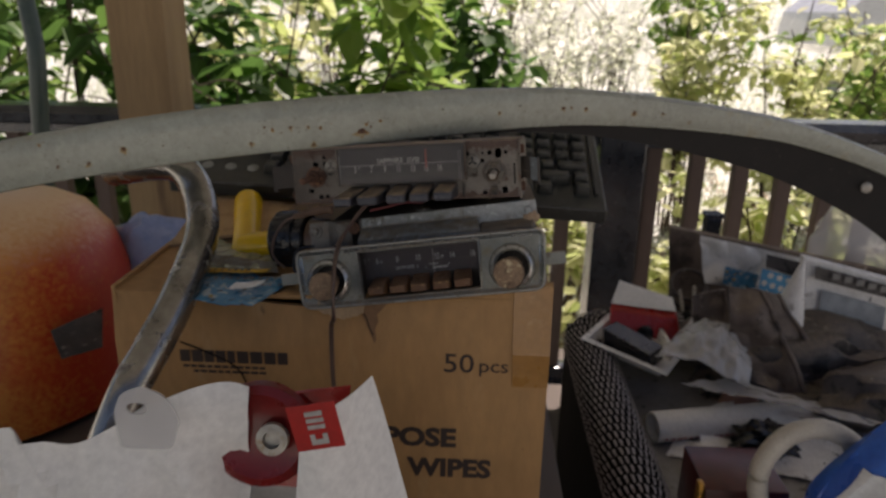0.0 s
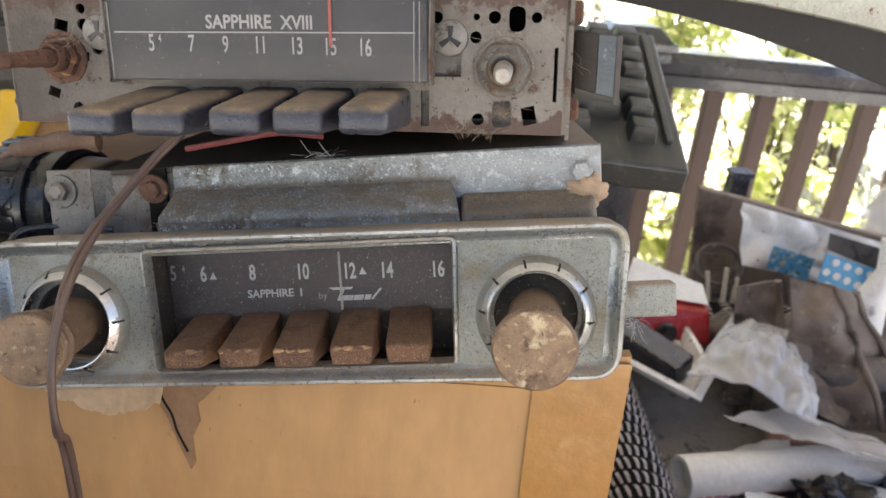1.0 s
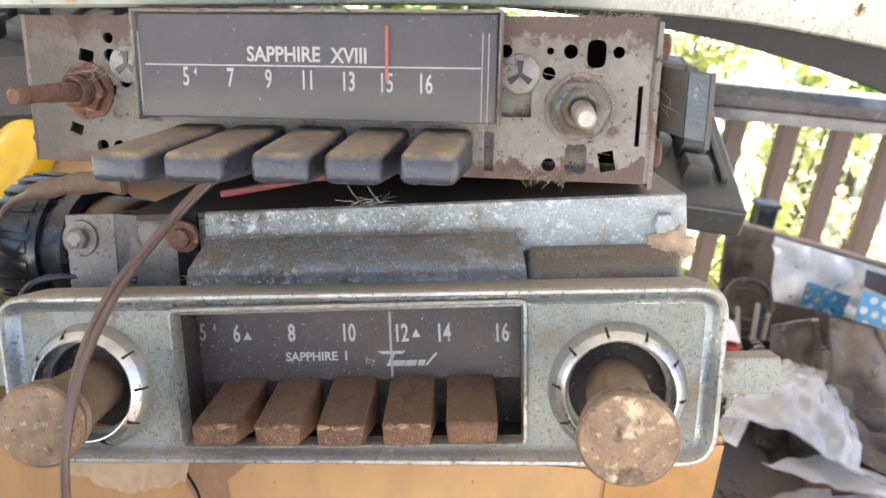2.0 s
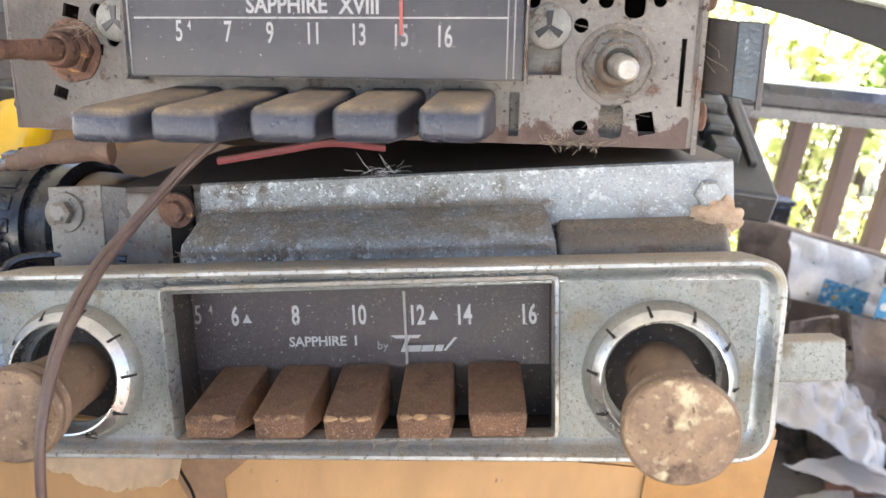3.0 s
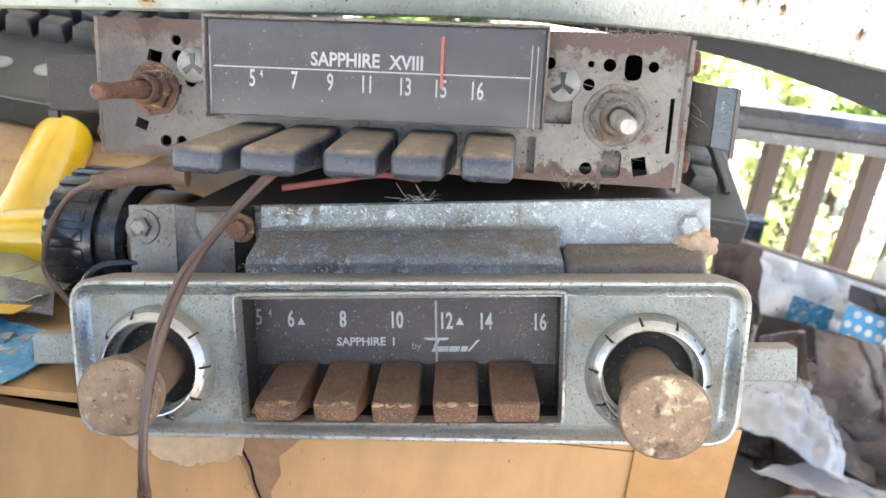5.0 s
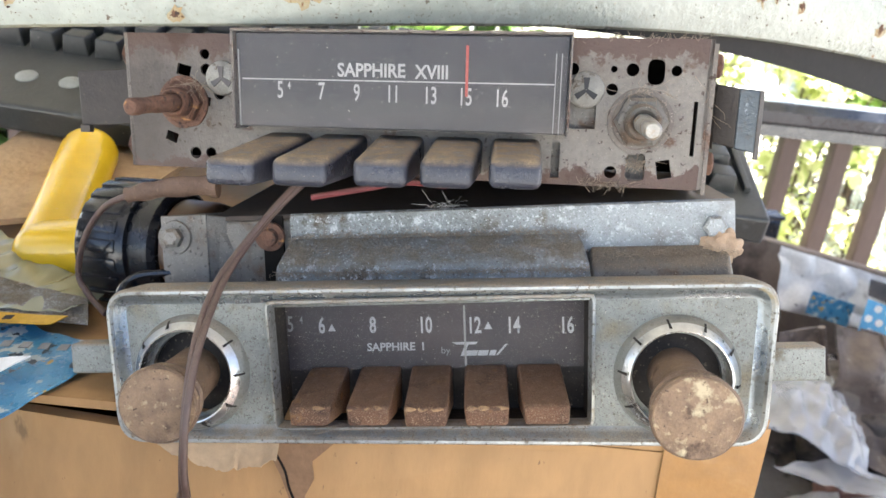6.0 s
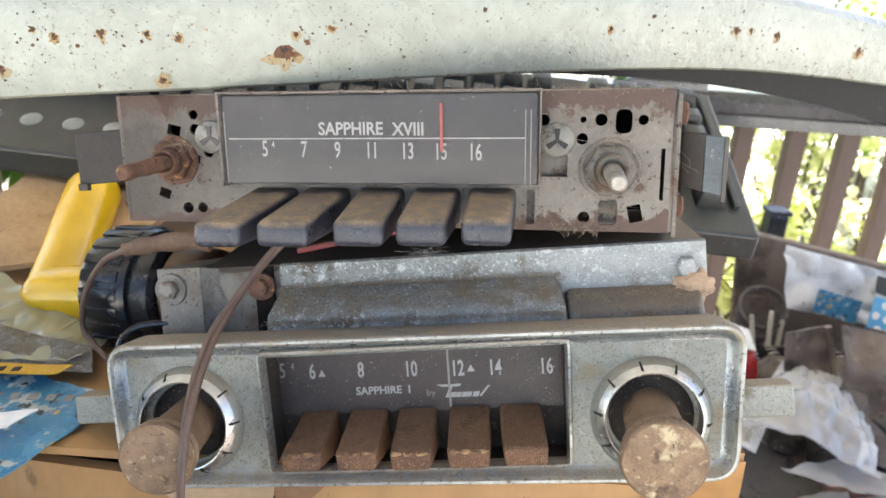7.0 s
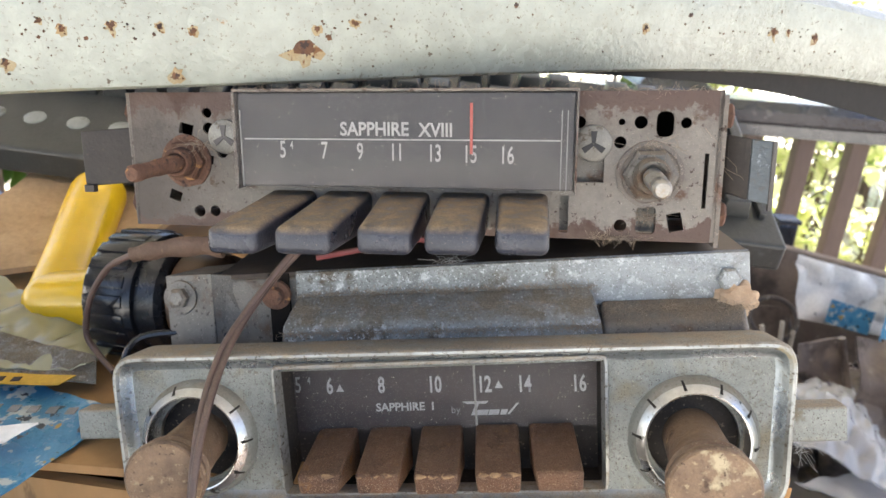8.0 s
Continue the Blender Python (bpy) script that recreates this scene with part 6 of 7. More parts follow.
# blister tray with a red and black pack
tray = thing("blister_tray", "white plastic blister tray holding a red and black pack", "packaging")
bm = bmesh.new()
tp = [Vector((0.206, 1.000, 0.706)), Vector((0.318, 0.898, 0.700)), Vector((0.352, 0.952, 0.702)), Vector((0.335, 1.180, 0.725))]
tn = Vector((0, 0, 1))
ctr = sum(tp, Vector()) / 4
inner = [p.lerp(ctr, 0.13) for p in tp]
low_ = [p.lerp(ctr, 0.22) - tn * 0.016 for p in tp]
rr = [[bm.verts.new(p) for p in lst] for lst in (tp, inner, low_)]
rb = [[bm.verts.new(p - tn * 0.0012) for p in lst] for lst in (tp, inner, low_)]
for a, b in ((rr[0], rr[1]), (rr[1], rr[2]), (rb[1], rb[0]), (rb[2], rb[1]), (rb[0], rr[0])):
    for i in range(4):
        bm.faces.new((a[i], a[(i + 1) % 4], b[(i + 1) % 4], b[i]))
bm.faces.new(rr[2])
bm.faces.new(rb[2][::-1])
part("tray", bm, M_dirtypaper, tray, "white moulded tray", False)
bm = bmesh.new()
hexa(bm, [(0.244, 1.000, 0.693), (0.302, 0.930, 0.690), (0.330, 0.962, 0.692), (0.270, 1.030, 0.695), (0.240, 1.005, 0.722), (0.300, 0.935, 0.712), (0.330, 0.967, 0.714), (0.268, 1.036, 0.724)], 0.003)
part("black_pack", bm, M_blackpl, tray, "black moulded pack", False)
bm = bmesh.new()
hexa(bm, [(0.258, 1.030, 0.700), (0.372, 1.030, 0.690), (0.385, 1.060, 0.690), (0.275, 1.085, 0.700), (0.258, 1.050, 0.738), (0.370, 1.046, 0.728), (0.372, 1.090, 0.742), (0.282, 1.110, 0.764)], 0.004)
rp = part("red_pack", bm, M_redpl, tray, "red and white printed pack", False)
bm = bmesh.new()
crumple(bm, quad_sheet((0.262, 1.058, 0.7445), (0.368, 1.052, 0.7355), (0.371, 1.090, 0.7445), (0.283, 1.108, 0.7665), 0.001, 40), 8, 5, 0.0006)
part("white_panel", bm, M_paper, rp, "white printed panel")
bm = bmesh.new()
lathe(bm, (0.315, 1.028, 0.705), (0.315, 1.0, 0.705), [(0, 0.014), (0.004, 0.013), (0.005, 0.006)], 20)
part("black_cap", bm, M_blackpl, tray)

# stained board leaning at the back
bm = bmesh.new()
hexa(bm, [(0.412, 1.225, 0.645), (0.98, 1.215, 0.635), (0.98, 1.227, 0.635), (0.412, 1.237, 0.645), (0.394, 1.235, 0.826), (0.98, 1.235, 0.722), (0.98, 1.247, 0.722), (0.394, 1.247, 0.829)], 0.002)
hexa(bm, [(0.40, 1.150, 0.6305), (1.10, 1.150, 0.6305), (1.10, 1.24, 0.6305), (0.40, 1.24, 0.6305), (0.40, 1.15, 0.646), (1.10, 1.15, 0.640), (1.10, 1.24, 0.640), (0.40, 1.24, 0.646)], 0.002)
solid("stained_board", bm, M_board, "dirty brown fibreboard panel leaning at the back of the table", "board")

# printed bag with white, blue and black areas
pk = thing("printed_bag", "torn glossy printed bag in white, blue and black", "packaging")
bm = bmesh.new()
crumple(bm, quad_sheet((0.443, 1.150, 0.750), (0.665, 1.135, 0.728), (0.665, 1.150, 0.790), (0.428, 1.170, 0.832), 0.020, 20, 0.6, 9), 44, 26, 0.0008)
part("film", bm, M_dirtypaper, pk, "white crinkled film")
bm = bmesh.new()
crumple(bm, quad_sheet((0.466, 1.132, 0.757), (0.522, 1.128, 0.745), (0.525, 1.131, 0.776), (0.468, 1.136, 0.788), 0.002, 30), 8, 6, 0.0006)
part("blue_patch", bm, M_blue, pk, "blue printed patch")
bm = bmesh.new()
crumple(bm, quad_sheet((0.530, 1.120, 0.795), (0.665, 1.105, 0.755), (0.668, 1.112, 0.788), (0.532, 1.127, 0.815), 0.004, 30), 10, 6, 0.0006)
part("black_patch", bm, M_dark, pk, "black printed strip")

# second carton panel with the blue dotted card and paper cone
dc = thing("dotted_card", "sky-blue card with white polka dots", "card")
bm = bmesh.new()
A, B, C, D = Vector((0.505, 1.078, 0.745)), Vector((0.553, 1.073, 0.722)), Vector((0.578, 1.085, 0.787)), Vector((0.512, 1.09, 0.802))
crumple(bm, quad_sheet(A, B, C, D, 0.0, 1), 4, 4, 0.001)
part("card", bm, M_skyblue, dc)
nrm = (B - A).cross(D - A).normalized()
for i in range(4):
    for j in range(4):
        s, t = (i + 0.5 + 0.5 * (j % 2)) / 4.3, (j + 0.5) / 4
        if s > 0.97:
            continue
        p = A * (1 - s) * (1 - t) + B * s * (1 - t) + C * s * t + D * (1 - s) * t
        bm = bmesh.new()
        lathe(bm, p - nrm * 0.0004, p + nrm * 0.01, [(0, 0.0048), (0.0010, 0.0047)], 14)
        part("dot", bm, M_paper, dc)
bm = bmesh.new()
tip, base = Vector((0.532, 1.00, 0.852)), Vector((0.527, 1.010, 0.745))
mcone, ln = frame_to(base, tip)
lathe(bm, base, tip, [(0, 0.026), (ln * 0.5, 0.014), (ln * 0.97, 0.0022), (ln, 0.0008)], 24)
solid("paper_cone", bm, M_dirtypaper, "grubby pale paper cone standing among the clutter", "cone", "", True)
pk2 = thing("printed_carton", "flattened printed carton with a picture panel and dark strip", "packaging")
bm = bmesh.new()
hexa(bm, [(0.574, 1.045, 0.728), (0.82, 1.055, 0.665), (0.82, 1.075, 0.665), (0.574, 1.065, 0.728), (0.560, 1.055, 0.836), (0.82, 1.065, 0.772), (0.82, 1.085, 0.772), (0.560, 1.075, 0.836)], 0.003)
part("panel", bm, M_dirtypaper, pk2, "pale printed panel", False)
bm = bmesh.new()
crumple(bm, quad_sheet((0.575, 1.0405, 0.805), (0.82, 1.0505, 0.743), (0.82, 1.0525, 0.764), (0.573, 1.0425, 0.826), 0.0, 1), 4, 2, 0.001)
part("dark_strip", bm, M_dark, pk2, "black printed strip", False)
bm = bmesh.new()
for i in range(5):
    x = 0.600 + 0.020 * i
    z = 0.811 - 0.0051 * i
    box(bm, x, x + 0.012, 1.0375 + 0.0008 * i, 1.0385 + 0.0008 * i, z - 0.005, z + 0.005)
part("title_bar", bm, M_ink2, pk2, "", False)["kind"] = "stuff"
bm = bmesh.new()
crumple(bm, quad_sheet((0.592, 1.0400, 0.745), (0.70, 1.0445, 0.717), (0.70, 1.0475, 0.757), (0.590, 1.0430, 0.786), 0.0, 1), 4, 4, 0.001)
part("picture", bm, surf("grey_picture", (0.28, 0.32, 0.36), (0.16, 0.18, 0.2), 40, 0.5), pk2, "grey-blue picture panel", False)

# clear film bag and brown leather scraps
bm = bmesh.new()


def foil(s, t):
    p = Vector((0.302, 0.912, 0.722)) * (1 - s) * (1 - t) + Vector((0.425, 0.865, 0.700)) * s * (1 - t) + Vector((0.470, 0.985, 0.720)) * s * t + Vector((0.425, 1.075, 0.742)) * (1 - s) * t
    h = 0.032 * math.sin(math.pi * s) * math.sin(math.pi * min(1, 0.15 + t)) + 0.014 * abs(noise.noise((p.x * 24, p.y * 16, 1))) + 0.009 * noise.noise((p.x * 70, p.y * 42, 4)) + 0.004 * noise.noise((p.x * 150, p.y * 120, 7))
    return p + Vector((0, -0.2 * h, h))


crumple(bm, foil, 44, 40, 0.0005)
film_bag = thing("film_bag", "crinkled clear plastic film bag", "plastic bag")
part("film", bm, M_film, film_bag)
bm = bmesh.new()
tube(bm, [foil(i / 12, 0.0) for i in range(13)], 0.0011, 6, 3)
part("seam", bm, M_film, film_bag, "welded edge of the bag")
bm = bmesh.new()
crumple(bm, quad_sheet((0.330, 0.868, 0.705), (0.56, 0.800, 0.690), (0.62, 0.850, 0.665), (0.42, 0.915, 0.690), 0.010, 24, 0.5, 8), 40, 14, 0.0005)
solid("film_sheet", bm, M_film, "loose sheet of clear plastic film over the clutter", "plastic sheet", "", True)
for k_, (a, b, c, d, nm) in enumerate((((0.425, 0.935, 0.690), (0.535, 0.905, 0.655), (0.468, 0.975, 0.806), (0.418, 0.980, 0.812), 0), ((0.480, 0.940, 0.680), (0.600, 0.915, 0.645), (0.500, 0.995, 0.795), (0.452, 0.985, 0.808), 1), ((0.385, 0.985, 0.690), (0.440, 0.955, 0.680), (0.425, 1.02, 0.790), (0.380, 1.02, 0.778), 2))):
    bm = bmesh.new()
    sheet = quad_sheet(a, b, c, d, 0.020, 17, 0.6, 11 + k_)
    crumple(bm, sheet, 22, 22, 0.003)
    scrap = thing("leather_scrap", "stiff folded scrap of dusty brown leather", "leather", None, "leather scraps")
    part("flap", bm, M_leather, scrap)
    bm = bmesh.new()
    tube(bm, [Vector(sheet(1.0, i / 10)) for i in range(11)], 0.0042, 8, 3)
    part("rolled_edge", bm, M_leather, scrap, "rolled leather edge")

# dark heap under the clutter
def heap(name, c, r, mat, label, cat, seed, amp=0.35, zmin=0.6302):
    bm = bmesh.new()
    bmesh.ops.create_icosphere(bm, subdivisions=4, radius=1)
    for v in bm.verts:
        q = v.co.copy()
        s = 1 + amp * noise.noise(q * 1.6 + Vector((seed, 0, 0))) + amp * 0.5 * noise.noise(q * 4.1 + Vector((0, seed, 0))) + amp * 0.25 * noise.noise(q * 11)
        v.co = Vector(c) + Vector((q.x * r[0], q.y * r[1], q.z * r[2])) * s
        v.co.z = max(v.co.z, zmin)
    return solid(name, bm, mat, label, cat, "", True)


heap("oily_rag", (0.56, 1.02, 0.665), (0.19, 0.10, 0.075), M_dark, "dark oily rag heaped on the table", "rag", 3)
heap("oily_rag", (0.66, 0.90, 0.655), (0.16, 0.08, 0.06), M_dark, "dark oily rag heaped on the table", "rag", 8)
heap("clay_lump", (0.432, 0.905, 0.655), (0.028, 0.022, 0.022), M_terracotta, "pinkish clay lump beside the paper roll", "clay", 5, 0.2)
heap("black_scrap", (0.435, 0.815, 0.652), (0.040, 0.030, 0.020), M_blackpl, "tangled black plastic scraps", "scrap", 6, 0.8)
# Clear plastic jar, shaped as a lumpy dome of film.
heap("grey_rag", (0.80, 1.33, 0.770), (0.10, 0.06, 0.10), M_film, "clear plastic jar full of grey debris", "jar", 9, 0.12, 0.0)

# round wire basket with pale sticks
bk = thing("round_basket", "dark round woven basket holding pale sticks", "basket")
bm = bmesh.new()
for i in range(5):
    tube(bm, [Vector((0.425 + (0.032 - 0.002 * i) * math.cos(a), 1.18 + 0.006 * i + (0.032 - 0.002 * i) * math.sin(a) * 0.6, 0.735 - 0.018 * i + 0.022 * math.sin(a))) for a in [2 * math.pi * j / 14 for j in range(15)]], 0.0032, 6, 3)
part("coil", bm, M_dark, bk)
bm = bmesh.new()
crumple(bm, quad_sheet((0.400, 1.17, 0.640), (0.452, 1.17, 0.640), (0.452, 1.195, 0.745), (0.400, 1.195, 0.745), 0.004, 60, 0, 2), 10, 10, 0.002)
part("wall", bm, M_board, bk)
for a, b in (((0.420, 1.15, 0.655), (0.405, 1.165, 0.730)), ((0.432, 1.145, 0.655), (0.428, 1.16, 0.740)), ((0.444, 1.15, 0.655), (0.448, 1.165, 0.725))):
    part("stick", rod(bmesh.new(), a, b, 0.0035, 0.003, 10), M_hose, bk, "pale stick")

# paper roll and loose papers
roll = thing("paper_roll", "white paper roll with small print round its edge", "roll")
bm = bmesh.new()
a, b = Vector((0.288, 0.834, 0.6525)), Vector((0.515, 0.884, 0.6525))
lathe(bm, a, b, [(0.012, 0.0160), (0.0, 0.0175), (0.0, 0.0212), (0.001, 0.0218), ((b - a).length, 0.0218), ((b - a).length, 0.017), ((b - a).length - 0.01, 0.016)], 36, True, 0.03)
part("paper", bm, M_paper, roll)
bm = bmesh.new()
mroll, _ = frame_to(a, b)
for i in range(16):
    ang = math.atan2(*reversed([(mroll.inverted().to_3x3() @ Vector((0.15, -0.75, -0.35)))[j] for j in (0, 1)]))
    w = 0.004 + 0.004 * RND.random()
    mm_ = mroll @ Matrix.Rotation(ang, 4, "Z")
    box(bm, 0.0216, 0.0223, -0.0018, 0.0018, 0.010 + i * 0.009, 0.010 + i * 0.009 + w, 0, mm_)
part("small_print", bm, surf("faded_red_print", (0.45, 0.15, 0.16), (0.35, 0.1, 0.1), 60, 0.7), roll, "", False)
papers = (((0.300, 0.800, 0.632), (0.352, 0.775, 0.634), (0.375, 0.812, 0.645), (0.320, 0.835, 0.634)), ((0.352, 0.800, 0.640), (0.395, 0.805, 0.642), (0.400, 0.835, 0.636), (0.350, 0.830, 0.650)),
          ((0.425, 0.765, 0.634), (0.520, 0.740, 0.640), (0.545, 0.835, 0.648), (0.455, 0.850, 0.655)), ((0.470, 0.85, 0.670), (0.545, 0.83, 0.664), (0.555, 0.90, 0.655), (0.49, 0.91, 0.668)),
          ((0.355, 0.880, 0.650), (0.405, 0.860, 0.672), (0.420, 0.900, 0.668), (0.375, 0.905, 0.640)), ((0.39, 0.765, 0.633), (0.43, 0.76, 0.634), (0.435, 0.79, 0.640), (0.395, 0.795, 0.636)))
for i, (a, b, c, d) in enumerate(papers):
    bm = bmesh.new()
    crumple(bm, quad_sheet(a, b, c, d, 0.005, 40, 0.3, 20 + i), 12, 12, 0.0006)
    solid("paper_scrap", bm, M_dirtypaper, "crumpled soiled white paper scrap", "paper", "", True, "paper scraps")
bm = bmesh.new()
hexa(bm, [(0.322, 0.757, 0.631), (0.344, 0.757, 0.631), (0.344, 0.776, 0.631), (0.322, 0.776, 0.631), (0.324, 0.759, 0.645), (0.342, 0.759, 0.645), (0.342, 0.774, 0.645), (0.324, 0.774, 0.645)], 0.002)
solid("orange_block", bm, M_tape, "small orange plastic block", "block")
tin = thing("red_tin", "dark red tin box with a gold edge", "tin")
part("body", box(bmesh.new(), 0.292, 0.385, 0.630, 0.715, 0.6305, 0.705, 0.003), surf("dark_red_tin", (0.11, 0.02, 0.015), (0.07, 0.015, 0.012), 40, 0.35, bump=0.1), tin)
part("edge", box(bmesh.new(), 0.284, 0.291, 0.628, 0.640, 0.6305, 0.712, 0.002), surf("gold_edge", (0.55, 0.30, 0.06), (0.45, 0.22, 0.05), 60, 0.3, 0.7), tin, "worn gold edge")

# cream hose loop and blue sack in front
bm = bmesh.new()
tube(bm, [(0.420, 0.575, 0.79), (0.392, 0.565, 0.818), (0.358, 0.555, 0.834), (0.328, 0.550, 0.828), (0.309, 0.548, 0.800), (0.309, 0.548, 0.765), (0.325, 0.552, 0.730), (0.350, 0.560, 0.690), (0.370, 0.57, 0.640)], 0.0095, 14)
solid("cream_hose", bm, M_hose, "loop of stiff cream-coloured hose", "hose", "", True)
sack = thing("blue_sack", "blue plastic sack with a white printed panel", "sack")
bm = bmesh.new()


def sackpt(s, t):
    a = 2 * math.pi * s
    z = 0.631 + 0.275 * t
    taper = (1 - 0.55 * max(0, t - 0.55) ** 1.2 / 0.38)
    x = 0.470 + 0.128 * math.cos(a) * taper + 0.010 * noise.noise((math.cos(a) * 3, math.sin(a) * 3, z * 14)) + 0.03 * (t - 0.5)
    y = 0.520 + 0.060 * math.sin(a) * (1 - 0.85 * t ** 3) + 0.012 * noise.noise((math.cos(a) * 4, math.sin(a) * 4, z * 20 + 4))
    return (x, y, z + 0.02 * math.sin(a * 1.0 + 1.0) * t)


crumple(bm, sackpt, 56, 26, 0.001)
part("film", bm, M_bluebag, sack)
bm = bmesh.new()
crumple(bm, lambda s, t: tuple(Vector(sackpt(0.535 + 0.20 * s, 0.10 + 0.66 * t)) + Vector((-0.0022, -0.0030, 0))), 20, 20, 0.0006)
pan = part("label_panel", bm, M_paper, sack, "white printed panel")
bm = bmesh.new()
for i in range(12):
    t = 0.14 + 0.05 * i
    for j in range(3):
        s0 = 0.10 + 0.28 * j
        q = [Vector(sackpt(0.535 + 0.20 * ss, 0.10 + 0.66 * tt)) + Vector((-0.0036, -0.0050, 0)) for ss, tt in ((s0, t), (s0 + 0.22, t), (s0 + 0.22, t + 0.018), (s0, t + 0.018))]
        bm.faces.new([bm.verts.new(p) for p in q])
part("small_print", bm, surf("blue_grey_print", (0.2, 0.25, 0.4), (0.15, 0.2, 0.35), 60, 0.6), pan, "", False)

# short black post beyond the table
bm = bmesh.new()
box(bm, 0.546, 0.580, 1.485, 1.52, 0.0, 0.775, 0.004)
box(bm, 0.543, 0.583, 1.482, 1.523, 0.775, 0.784, 0.003)
solid("short_stake", bm, M_rail, "short black square stake on the deck", "stake")

# ---------- plants ----------
def leaf_quads(verts, faces, p, d, up, ln, wd, fold):
    side = d.cross(up)
    if side.length < 1e-4:
        side = d.cross(Vector((1, 0, 0)))
    side.normalize()
    up = side.cross(d)
    b = len(verts)
    droop = up * (-0.12 * ln)
    verts += [p, p + d * ln * 0.30 + side * wd * 0.46 + up * fold, p + d * ln * 0.68 + side * wd * 0.40 + up * fold * 0.6 + droop * 0.4, p + d * ln + droop,
              p + d * ln * 0.68 - side * wd * 0.40 + up * fold * 0.6 + droop * 0.4, p + d * ln * 0.30 - side * wd * 0.46 + up * fold]
    faces += [(b, b + 1, b + 2, b + 3), (b, b + 3, b + 4, b + 5)]


def shrub(base, height, spread, branches, per, leaf, mat, seed, label, group="shrubs beyond the railing"):
    rnd = random.Random(seed)
    sh = thing("shrub", label, "shrub", None, group)
    verts, faces = [], []
    bm = bmesh.new()
    for _ in range(branches):
        a = rnd.uniform(0, 2 * math.pi)
        out = spread * rnd.uniform(0.25, 1.0)
        top = Vector((base[0] + out * math.cos(a), base[1] + out * math.sin(a) * 0.7, base[2] + height * rnd.uniform(0.45, 1.0)))
        foot = Vector((base[0] + 0.08 * math.cos(a), base[1] + 0.08 * math.sin(a), base[2] - 0.05))
        mid = foot.lerp(top, 0.5) + Vector((-0.1 * math.cos(a), -0.1 * math.sin(a), 0.12 * height)) + Vector((rnd.uniform(-0.1, 0.1), rnd.uniform(-0.1, 0.1), 0))
        pts = spline([foot, mid, top], 7)
        sweep(bm, pts, lambda t: circle(0.009 * (1 - 0.8 * t) + 0.0015, 5))
        twigs = [pts]
        for _ in range(4):
            i = rnd.randrange(5, len(pts))
            q = pts[i]
            e = q + Vector((rnd.uniform(-1, 1), rnd.uniform(-1, 1), rnd.uniform(-0.35, 0.6))).normalized() * spread * rnd.uniform(0.25, 0.55)
            tw = spline([q, q.lerp(e, 0.5) + Vector((0, 0, 0.04)), e], 4)
            sweep(bm, tw, lambda t: circle(0.0035 * (1 - 0.7 * t) + 0.0008, 4))
            twigs.append(tw)
        for tw in twigs:
            for _ in range(per):
                f = rnd.uniform(0.25 if tw is pts else 0.05, 1.0) * (len(tw) - 1)
                i = min(int(f), len(tw) - 2)
                p = tw[i].lerp(tw[i + 1], f - i)
                d = Vector((rnd.uniform(-1, 1), rnd.uniform(-1, 1), rnd.uniform(-0.75, 0.3))).normalized()
                p = p + d * leaf * 0.25
                ln = leaf * rnd.uniform(0.6, 1.25)
                leaf_quads(verts, faces, p, d, Vector((rnd.uniform(-0.4, 0.4), rnd.uniform(-0.4, 0.4), 1)), ln, ln * rnd.uniform(0.5, 0.72), ln * 0.08)
    part("stem", bm, M_bark, sh)
    me = bpy.data.meshes.new("foliage")
    me.from_pydata([tuple(v) for v in verts], [], faces)
    me.materials.append(mat)
    o = new("foliage", me)
    o.parent = sh
    tagged(o, kind="stuff")
    return sh


G = ground_z
for i, (x, y, h, s, nb, per, lf, mt) in enumerate((
        (-2.15, 2.75, 2.0, 0.75, 14, 16, 0.115, L_dark), (-1.55, 3.0, 2.1, 0.75, 14, 15, 0.115, L_dark), (-0.95, 2.75, 1.9, 0.65, 12, 13, 0.115, L_dark), (-0.45, 3.15, 1.95, 0.65, 12, 13, 0.12, L_mid),
        (-1.30, 4.6, 2.0, 0.9, 10, 10, 0.11, L_yel), (-2.9, 4.4, 2.4, 1.0, 13, 14, 0.11, L_mid), (-0.05, 4.2, 1.75, 0.55, 11, 14, 0.11, L_dark), (-0.45, 6.2, 1.9, 0.8, 9, 12, 0.12, L_mid))):
    shrub((x, y, G(x, y)), h, s, nb, int(per * 0.72), lf * 1.35, mt, 40 + i, "leafy green shrub with broad sunlit leaves beyond the porch rail")
for i, (x, y, h, s, nb, per, lf, mt) in enumerate((
        (1.35, 4.6, 1.65, 0.6, 12, 16, 0.085, L_yel), (1.95, 4.3, 1.55, 0.65, 12, 16, 0.09, L_yel), (2.55, 4.8, 1.45, 0.7, 12, 16, 0.09, L_mid), (3.1, 5.6, 1.3, 0.7, 11, 16, 0.10, L_yel), (2.2, 8.2, 1.6, 0.9, 11, 14, 0.12, L_mid), (-1.6, 8.0, 2.4, 1.4, 13, 15, 0.14, L_mid), (0.4, 10.5, 2.0, 1.2, 12, 14, 0.14, L_yel))):
    shrub((x, y, G(x, y)), h, s, nb, per, lf, mt, 70 + i, "yellow-green shrub in bright sun beyond the porch")
